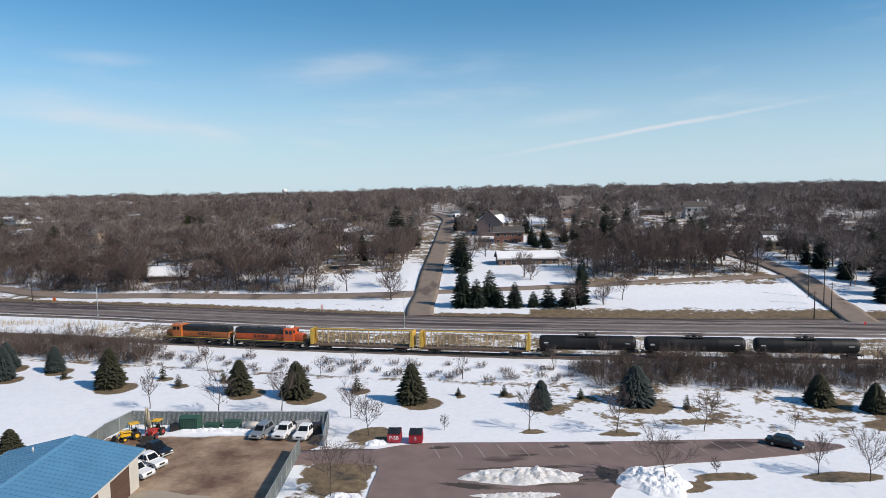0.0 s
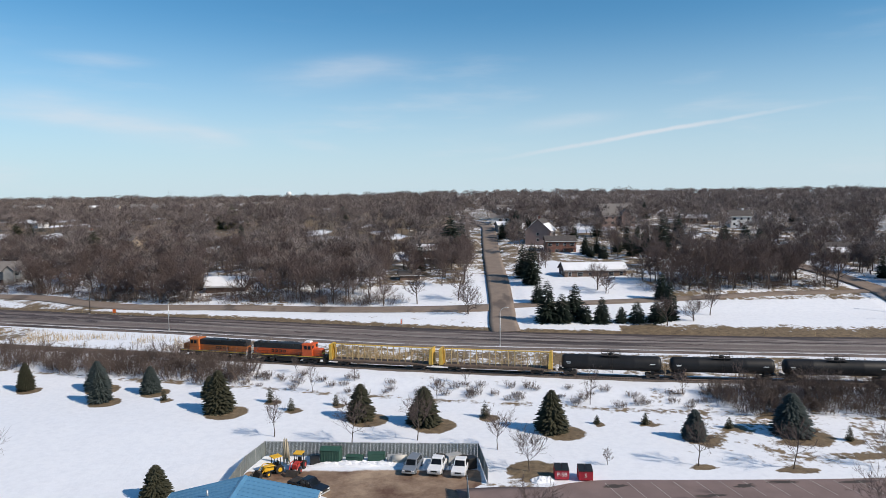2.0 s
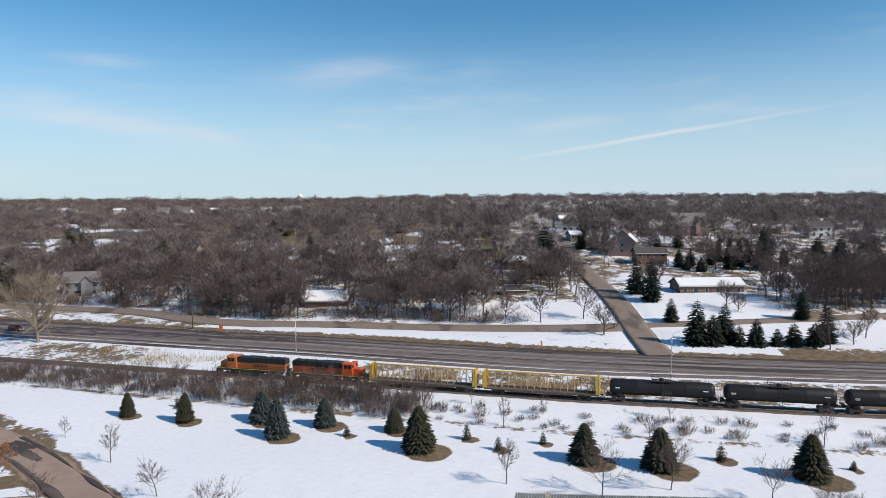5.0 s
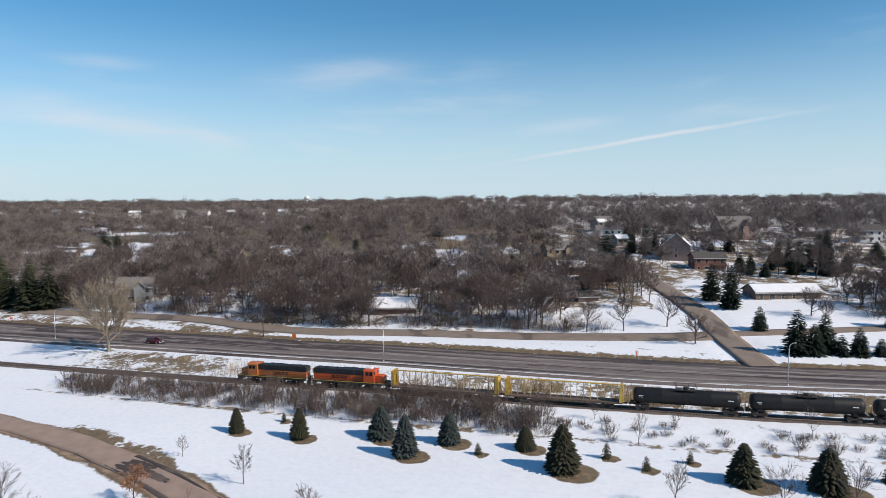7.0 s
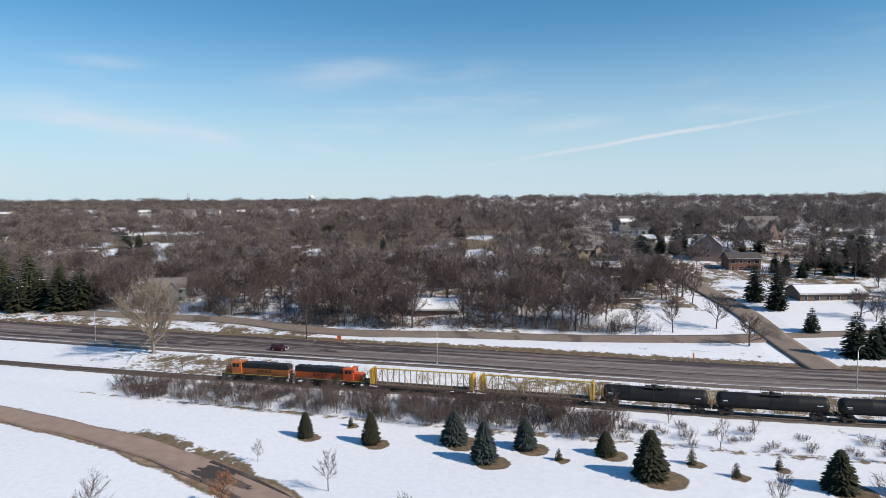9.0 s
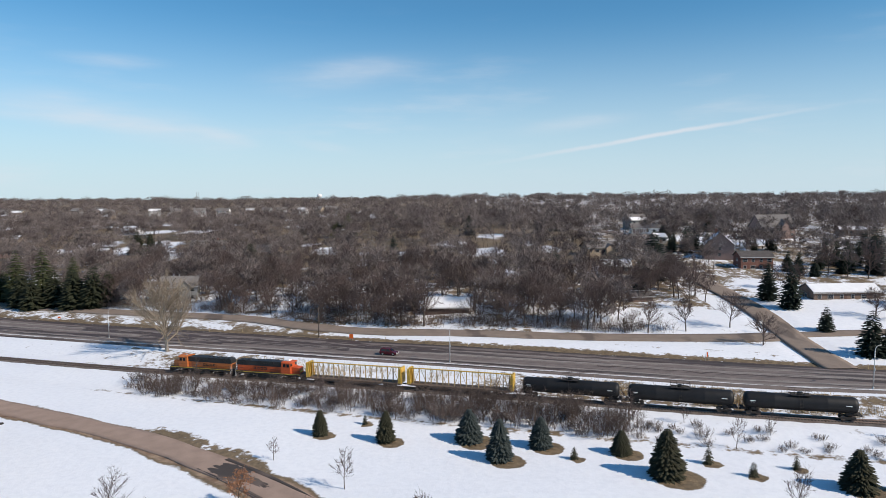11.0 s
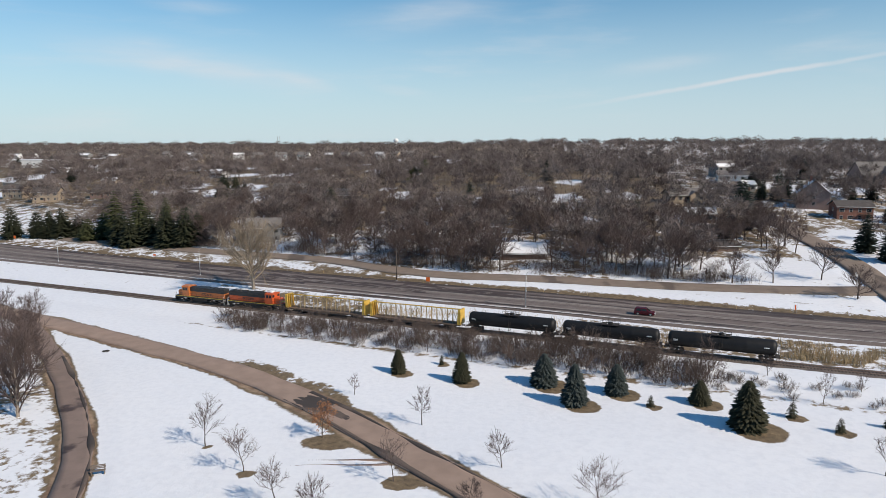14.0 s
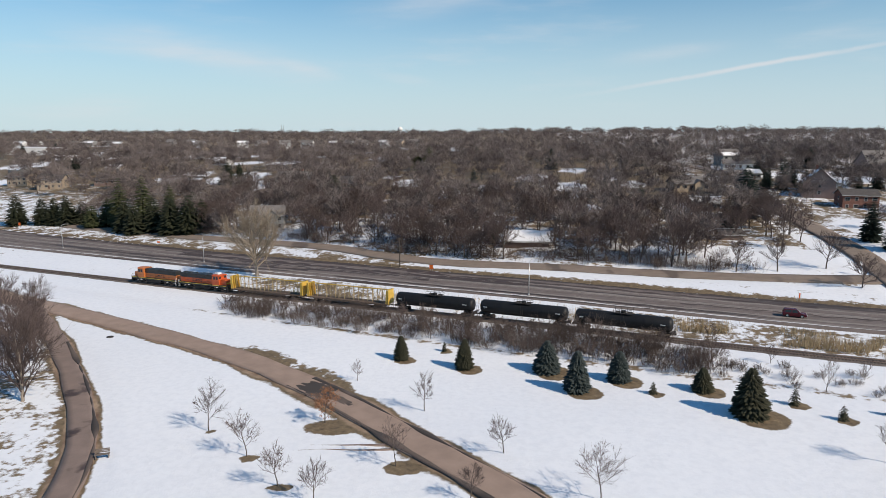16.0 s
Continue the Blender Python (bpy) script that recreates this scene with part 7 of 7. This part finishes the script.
    ob = tagged(empty("green_container", pose(-38.3, 101.6, float(ground_z(-38, 102)), 0, 0, -6)), "dark green steel container by the fence", "container")
    bm = bmesh.new()
    box(bm, (0, 0, 0.95), (2.9, 1.9, 1.9), bevel=0.03)
    shell = part("body", bm, grn, ob)
    for k in range(7):
        bm = bmesh.new()
        box(bm, (-1.2 + k * 0.4, -0.98, 0.95), (0.08, 0.06, 1.7))
        part("rib", bm, grn, shell)
    bm = bmesh.new()
    prism(bm, [(-1.05, 1.9), (0, 2.25), (1.05, 1.9)], -1.5, 1.5)
    part("lid", swap_xy(bm), grn, ob)
    for k, (x, y, w, h, mt) in enumerate(((-34.8, 101.2, 2.6, 0.8, grn), (-31.6, 101.0, 2.6, 1.2, grn), (-28.9, 100.6, 2.2, 0.9, GREY), (-40.6, 100.9, 1.4, 0.9, BLACK), (-17.9, 97.6, 1.3, 1.5, BLACK), (-20.4, 99.4, 2.2, 1.3, GREY))):
        ob = tagged(empty("storage_box", pose(x, y, float(ground_z(x, y)), 0, 0, -8 + k * 7)), "stored metal box beside the yard fence", "box", "stored goods")
        bm = bmesh.new()
        box(bm, (0, 0, h / 2), (w, 1.2, h), 0, 0.94, 0.05)
        part("body", bm, mt, ob)
        bm = bmesh.new()
        box(bm, (0, 0, h + 0.05), (w * 0.98, 1.2, 0.08), 0, 1, 0.02)
        part("lid", bm, mt, ob)
    ob = tagged(empty("barrel", pose(-28.2, 100.1, float(ground_z(-28, 100)))), "pale tank lying on a cradle by the fence", "tank")
    bm = bmesh.new()
    tube(bm, (-1.1, 0, 0.7), (1.1, 0, 0.7), 0.5, sides=16)
    box(bm, (0, 0, 0.15), (1.6, 0.8, 0.3))
    part("tank", bm, tan, ob)
    ob = tagged(empty("furled_umbrellas", pose(-44.8, 100.9, float(ground_z(-45, 101)))), "bundle of furled tan canvas umbrellas leaning together", "umbrellas")
    rnd = random.Random(3)
    for k in range(7):
        bm = bmesh.new()
        a = Vector((rnd.uniform(-0.7, 0.7), rnd.uniform(-0.3, 0.3), 0))
        b = Vector((a.x * 0.5 + rnd.uniform(-0.2, 0.2), 0, rnd.uniform(3.2, 4.1)))
        tube(bm, a, a.lerp(b, 0.25), 0.05, 0.16, 7)
        tube(bm, a.lerp(b, 0.25), b, 0.17, 0.05, 7)
        part("umbrella", bm, pole, ob)


build_yard()


def heap(name, label, x, y, rx, ry, h, seed, material, turn=0.0):
    """A ploughed heap of snow: a ragged mound."""
    bm = bmesh.new()
    n, rings = 84, 20
    ca, sa = math.cos(turn), math.sin(turn)
    loops = []
    for j in range(rings + 1):
        t = j / rings
        loop = []
        for k in range(n):
            a = 2 * math.pi * k / n
            wob = 1 + 0.34 * noise.noise((math.cos(a) * 1.7 + seed, math.sin(a) * 1.7, seed * 0.7))
            px, py = math.cos(a) * rx * (1 - t) * wob, math.sin(a) * ry * (1 - t) * wob
            z = h * (1 - (1 - t) ** 2.2) * (0.75 + 0.5 * noise.noise((px * 0.5, py * 0.5, seed))) + (0.38 * h * noise.noise((px * 1.3, py * 1.6, seed + 5)) + 0.22 * noise.noise((px * 3.1, py * 3.4, seed + 9))) * min(1, 3 * t)
            wx, wy = x + px * ca - py * sa, y + px * sa + py * ca
            loop.append(bm.verts.new((wx, wy, float(ground_z(wx, wy)) + max(z, 0) * 0.9 + (0.05 if t else -0.1))))
        loops.append(loop)
    for a, b in zip(loops, loops[1:]):
        for k in range(n):
            bm.faces.new((a[k], a[(k + 1) % n], b[(k + 1) % n], b[k]))
    bmesh.ops.remove_doubles(bm, verts=loops[-1], dist=0.05)
    bmesh.ops.recalc_face_normals(bm, faces=bm.faces)
    ob = tagged(new(name, mesh_of(name, bm, material)), label, "snow heap", "ploughed snow heaps")
    return ob


FADED = shader("faded_line_paint", (0.36, 0.33, 0.30), 0.8, vary=0.35, scale=0.6)


def build_heaps():
    heap("snow_heap", "dirty ploughed snow heap on the parking lot", 11, 80.3, 8.0, 2.3, 1.3, 1.3, DIRTY_SNOW)
    heap("snow_heap", "ploughed snow bank at the lot's edge", 27.2, 78.8, 4.2, 4.6, 1.1, 2.6, SNOW, 0.5)
    heap("snow_heap", "low ploughed snow ridge on the lot", 9.5, 75.2, 5.5, 0.9, 0.5, 3.1, DIRTY_SNOW)
    heap("snow_heap", "small snow heap beside the dumpsters", -8.6, 92.7, 1.6, 1.0, 0.6, 4.2, SNOW)
    heap("snow_heap", "snow bank along the yard fence", -34, 100.0, 9.0, 1.2, 0.5, 5.2, SNOW, -0.08)
    heap("snow_heap", "snow bank between drive and fence", -11.0, 75.0, 2.2, 2.0, 0.5, 6.5, SNOW, 0.2)
    for k in range(17):
        x = -0.5 + k * 3.05
        bm = bmesh.new()
        p = Vector((x, 91.2, 0))
        for s in range(4):
            a, b = p + Vector((0.28, -1.15, 0)) * s, p + Vector((0.28, -1.15, 0)) * (s + 1)
            c = (a + b) / 2
            box(bm, (c.x, c.y, float(ground_z(c.x, c.y)) + 0.122), (0.09, (b - a).length, 0.012), math.atan2(0.28, 1.15))
        tagged(new("parking_line", mesh_of("parking_line", bm, FADED)), "faded white parking stall line", "parking line", "parking stall lines", "structure")


build_heaps()


def build_highway_marks():
    """Tar seams, worn lane lines and a thin ridge of old snow along the near shoulder."""
    tar = shader("tar_seam", (0.045, 0.04, 0.038), 0.7, vary=0.3)
    worn = shader("worn_lane_paint", (0.30, 0.27, 0.24), 0.8, vary=0.3, scale=0.1)

    def strip(name, frac, w, mat, label, x0=-420, x1=260, lift=0.05, gap=None, ragged=0.0):
        v, f = [], []
        x = x0
        while x < x1:
            n = 2.0
            if gap and (x // gap) % 3:
                x += n
                continue
            q = []
            for px in (x, x + n):
                a, b = float(table(NEAR, px)), float(table(FAR, px))
                c = a + (b - a) * frac + ragged * noise.noise((px * 0.3, frac * 9, 2))
                z = float(table(ROAD_Z, px)) + 0.04 + 0.16 * (1 - (2 * frac - 1) ** 2) + lift
                ww = w * (1 + (0.9 * noise.noise((px * 0.21, frac * 5, 7)) if ragged else 0))
                q += [(px, c - ww / 2, z), (px, c + ww / 2, z)]
            s = len(v)
            v += q
            f.append((s, s + 2, s + 3, s + 1))
            x += n
        tagged(new(name, from_arrays(name, v, f, mat)), label, "road marking", kind="structure")

    for k, fr in enumerate((0.22, 0.40, 0.58, 0.76, 0.93)):
        strip("tar_seam", fr, 0.16, tar, "dark tar seam along the highway", lift=0.012, ragged=0.25)
    for fr in (0.31, 0.67):
        strip("lane_line", fr, 0.14, worn, "worn dashed lane line", lift=0.016, gap=4.0)
    strip("lane_line", 0.49, 0.3, worn, "worn centre line of the highway", lift=0.016)
    strip("shoulder_snow", 0.10, 0.7, DIRTY_SNOW, "thin ridge of old snow along the shoulder", -300, 200, 0.06, ragged=0.5)
    wet = shader("wet_dark_asphalt", (0.062, 0.044, 0.040), 0.75, vary=0.25, scale=0.3)
    lite = shader("dry_pale_asphalt", (0.235, 0.205, 0.185), 0.9, vary=0.2, scale=0.4)
    for fr, w, a, b in ((0.88, 2.6, -300, -120), (0.66, 3.2, -215, -96), (0.50, 2.2, -190, -122), (0.80, 1.4, -130, -30), (0.36, 1.8, -260, -160), (0.20, 1.2, -150, -60), (0.93, 1.2, -60, 120), (0.45, 0.8, -60, 40), (0.62, 0.9, 0, 110)):
        strip("wet_patch", fr, w, wet, "dark wet stretch of the highway", a, b, 0.008, ragged=1.6)
    for fr, w in ((0.27, 1.3), (0.54, 1.2), (0.72, 1.3), (0.15, 1.0)):
        strip("dry_lane", fr, w, lite, "pale dry wheel track on the highway", -420, 260, 0.004, ragged=0.8)
    strip("edge_dirt", 0.985, 1.3, shader("wet_gutter_dirt", (0.055, 0.042, 0.036), 0.8, vary=0.4, scale=0.4), "dark wet dirt along the road's edge", lift=0.016, ragged=0.6)


build_highway_marks()


# ---- the woods ----
def clear_of_roads(x, y):
    """True where no road or yard lies."""
    xa, ya = np.array([x]), np.array([y])
    if y < float(table(FAR, x)) + 14:
        return False
    for line, w in ((STREET_LINE, 9.5), (SIDE_LINE, 9.5), (FRONT_LINE, 6.0), (LANE_LINE, 5.5)):
        if segments_distance(xa, ya, line)[0] < w:
            return False
    if any((x - gx) ** 2 + ((y - gy) / 1.5) ** 2 < gr * gr for gx, gy, gr in GLADES):
        return False
    return not any((x - hx) ** 2 + (y - hy) ** 2 < r * r for hx, hy, r in CLEARINGS)


# open yards: x, y, half width
CLEARINGS = ((-590, 672, 26), (-575, 648, 22), (-556, 726, 24), (-640, 706, 20), (-552, 630, 16), (68, 296, 12), (72, 283, 8), (-97, 243, 9), (-95, 234, 7), (-94, 227, 6), (30, 250, 16), (46, 256, 13), (53, 243, 11), (54, 272, 12), (20, 288, 12), (34, 284, 12), (36, 270, 11), (138, 354, 9), (134, 340, 8), (-198, 282, 8), (-190, 268, 11), (33, 233, 14), (42, 218, 9), (20, 218, 9), (37, 302, 13), (30, 320, 13), (22, 272, 8), (80, 186, 26), (60, 195, 18), (95, 196, 16), (-28, 222, 10), (-14, 222, 8), (18, 345, 7), (140, 264, 9), (174, 268, 8), (148, 292, 6), (89, 244, 7), (80, 380, 9), (143, 364, 7))


def domed_tree(seed, h, spread, bars, twigs, twig_w):
    """Arrays of a bare tree seen from afar: a few limbs under a crown of rounded sprays of twigs."""
    rnd = random.Random(seed)
    t, c, _ = tree_shape(seed, h, spread * 0.9, 9, 20, 0, 0.22, 0.1, fork=0.2, up=0.95)
    lumps = [(Vector((0, 0, h * 0.78)), spread * 0.55)]
    for i in range(8):
        az, out, up = i * 2.4 + rnd.uniform(-0.5, 0.5), spread * rnd.uniform(0.35, 0.6), rnd.uniform(0.42, 0.76)
        lumps.append((Vector((out * math.cos(az), out * math.sin(az), h * up)), spread * rnd.uniform(0.34, 0.5)))
    slivers = []
    for i in range(twigs):
        middle, r = lumps[i % len(lumps)]
        d = Vector((rnd.gauss(0, 1), rnd.gauss(0, 1), rnd.gauss(0.45, 0.8))).normalized()
        a = middle + d * r * rnd.uniform(0.1, 0.55)
        slivers.append((a, middle + (d + Vector((0, 0, 0.12))) * r * rnd.uniform(0.85, 1.12), twig_w * rnd.uniform(0.7, 1.3)))
    v, f = bars_mesh(t[::2] + c[:bars], slivers, 3, seed)
    return np.array(v), np.array(f)


def plant_woods():
    rnd = random.Random(21)
    kinds = []
    for k, (h, s, f, u) in enumerate(((12, 5.6, 0.20, 0.85), (14, 6.2, 0.22, 0.9), (10.5, 5.4, 0.16, 0.8), (13, 5.2, 0.26, 1.1), (15, 6.6, 0.22, 0.85), (11.5, 6.0, 0.14, 0.8))):
        ob = bare_tree("woodland_tree", 700 + k, h, s, 18, 170, 1500, 0.25, 0.062, BARK, TWIG, fork=f, up=u)
        kinds.append(tagged(ob, "bare brown deciduous tree in the snowy woods", "tree", "woodland trees"))
    spots = []
    tries = 0
    while len(spots) < 288 and tries < 9000:
        tries += 1
        pick = rnd.random()
        x = rnd.uniform(-232, -36) if pick < 0.55 else rnd.uniform(-300, -10) if pick < 0.7 else rnd.uniform(12, 175)
        y = float(table(FAR, x)) + 15 + 85 * rnd.random() ** 2.3
        if x > 0:
            y = rnd.uniform(213, 290)
        if not clear_of_roads(x, y) or any((x - a) ** 2 + (y - b) ** 2 < 11 for a, b in spots):
            continue
        spots.append((x, y))
    spots += [(-28.0, 212.6), (-15.2, 213.5), (-38.5, 213.2), (38.2, 178.9), (46.7, 183.2), (53.8, 189.5), (-20, 232), (-12, 240), (-16, 262), (20, 262), (31, 214), (-166, 258), (-11.5, 250), (-10.5, 258), (-13, 268), (-9.5, 275), (-19, 249), (-24, 258), (-8.5, 288), (-20, 276), (-30, 252), (-34, 262)]
    # the belt of trees between the field and the eastern houses
    belt = []
    while len(belt) < 44:
        x, y = rnd.uniform(42, 109), 213.5 + 42 * rnd.random() ** 1.5
        if clear_of_roads(x, y) and all((x - a) ** 2 + (y - b) ** 2 > 9 for a, b in belt):
            belt.append((x, y))
    spots += belt
    for k, (x, y) in enumerate(spots):
        turn, size = rnd.uniform(0, 360), rnd.uniform(0.72, 1.1)
        if 288 <= k < 300:
            size = 0.62 if x > 30 else 0.78
        i = k if k < 6 else rnd.randrange(6)
        stand(kinds[i], x, y, turn, size) if k < 6 else copy_on(kinds[i], x, y, turn, size)
    # the woods beyond, too many to count: full crowns near by, coarser ones far off
    shapes = ([], [])
    for k in range(14):
        coarse = k % 2
        shapes[coarse].append(domed_tree(800 + k, rnd.uniform(11, 15), rnd.uniform(5.0, 6.4), 7 if coarse else 30, 185 if coarse else 430, 0.29 if coarse else 0.15))
    vs, fs, n = [], [], 0
    for coarse, total, lo, hi, power in ((0, 240, 24, 90, 1.0), (0, 1750, 70, 340, 0.85), (1, 5200, 300, 2500, 1.45)):
        count = 0
        while count < total:
            d = lo + (hi - lo) * rnd.random() ** power
            half = 260 + d * 0.95
            x = rnd.uniform(-half - 90, half * 0.85 - 60)
            y = float(table(FAR, max(min(x, 300), -500))) + d
            if not clear_of_roads(x, y) or (lo < 50 and not (-300 < x < -40 or 118 < x < 240)):
                continue
            if noise.noise((x * 0.006, y * 0.006, 4.2)) > (0.40 if x > -250 else 0.28) and rnd.random() < 0.8:
                continue
            if -780 < x < -180 and abs(y - 862 + 0.10 * (x + 500)) < 42 and rnd.random() < 0.75:
                continue
            v, f = shapes[coarse][rnd.randrange(7)]
            a, s = rnd.uniform(0, 6.28), rnd.uniform(0.7, 1.2) * (1.0 + 0.12 * ease(400, 1500, d)) * (1.0 + 0.9 * ease(600, 1600, d) * noise.noise((x * 0.013, y * 0.004, 8.0)))
            r = np.array([[math.cos(a), -math.sin(a), 0], [math.sin(a), math.cos(a), 0], [0, 0, 1]])
            wide = 1.0 + 0.9 * float(ease(300, 1800, d))
            vs.append(v @ r.T * s * np.array([wide, wide, 1.0]) + (x, y, float(ground_z(x, y))))
            fs.append(f + n)
            n += len(v)
            count += 1
    # yard trees on the eastern slope
    for k in range(230):
        x, y = rnd.uniform(14, 250), rnd.uniform(240, 420)
        if not clear_of_roads(x, y):
            continue
        v, f = shapes[0][rnd.randrange(7)]
        a, s = rnd.uniform(0, 6.28), rnd.uniform(0.6, 1.0)
        r = np.array([[math.cos(a), -math.sin(a), 0], [math.sin(a), math.cos(a), 0], [0, 0, 1]])
        vs.append(v @ r.T * s + (x, y, float(ground_z(x, y))))
        fs.append(f + n)
        n += len(v)
    # tall crowns that break the skyline
    for k in range(620):
        x, d = rnd.uniform(-2600, 2000), rnd.uniform(1500, 2500)
        lump = noise.noise((x * 0.011, 3.0, 1.0)) + 0.5 * noise.noise((x * 0.05, 7.0, 2.0))
        if lump < 0.02:
            continue
        v, f = shapes[1][rnd.randrange(7)]
        s = 1.15 + 1.1 * min(lump, 0.55) + rnd.uniform(-0.1, 0.2)
        vs.append(v * np.array([1.7 * s, 1.7 * s, s]) + (x, 230 + d, float(ground_z(x, 230 + d))))
        fs.append(f + n)
        n += len(v)
    tagged(new("far_woods", from_arrays("far_woods", np.concatenate(vs), np.concatenate(fs), WOOD_TWIG)), "bare grey-brown woods stretching to the horizon", "woods", kind="stuff")


plant_woods()


# ---- motion ----
def motions():
    """Everything that moves, keyed over the whole clip."""
    for car, off, base, turned in TRAIN:
        walk(car, [(t, on_track(TRAIN_START - TRAIN_SPEED * t + off, base, turned)) for t in range(17)])
    rows = []
    for t in range(17):
        x = float(np.interp(t, (0, 6.5, 9, 11.5, 16), (-258, -169.75, -138, -103.8, -38.2)))
        a, b = [float(table(NEAR, q) + 0.33 * (table(FAR, q) - table(NEAR, q))) for q in (x - 1.4, x + 1.4)]
        z = float(table(ROAD_Z, x)) + 0.04 + 0.16 * (1 - (2 * 0.33 - 1) ** 2)
        slope = float(table(ROAD_Z, x + 3) - table(ROAD_Z, x - 3)) / 6
        rows.append((t, pose(x, (a + b) / 2, z, 0, -math.degrees(math.atan(slope)), math.degrees(math.atan2(b - a, 2.8)))))
    walk(SUV, rows)


motions()
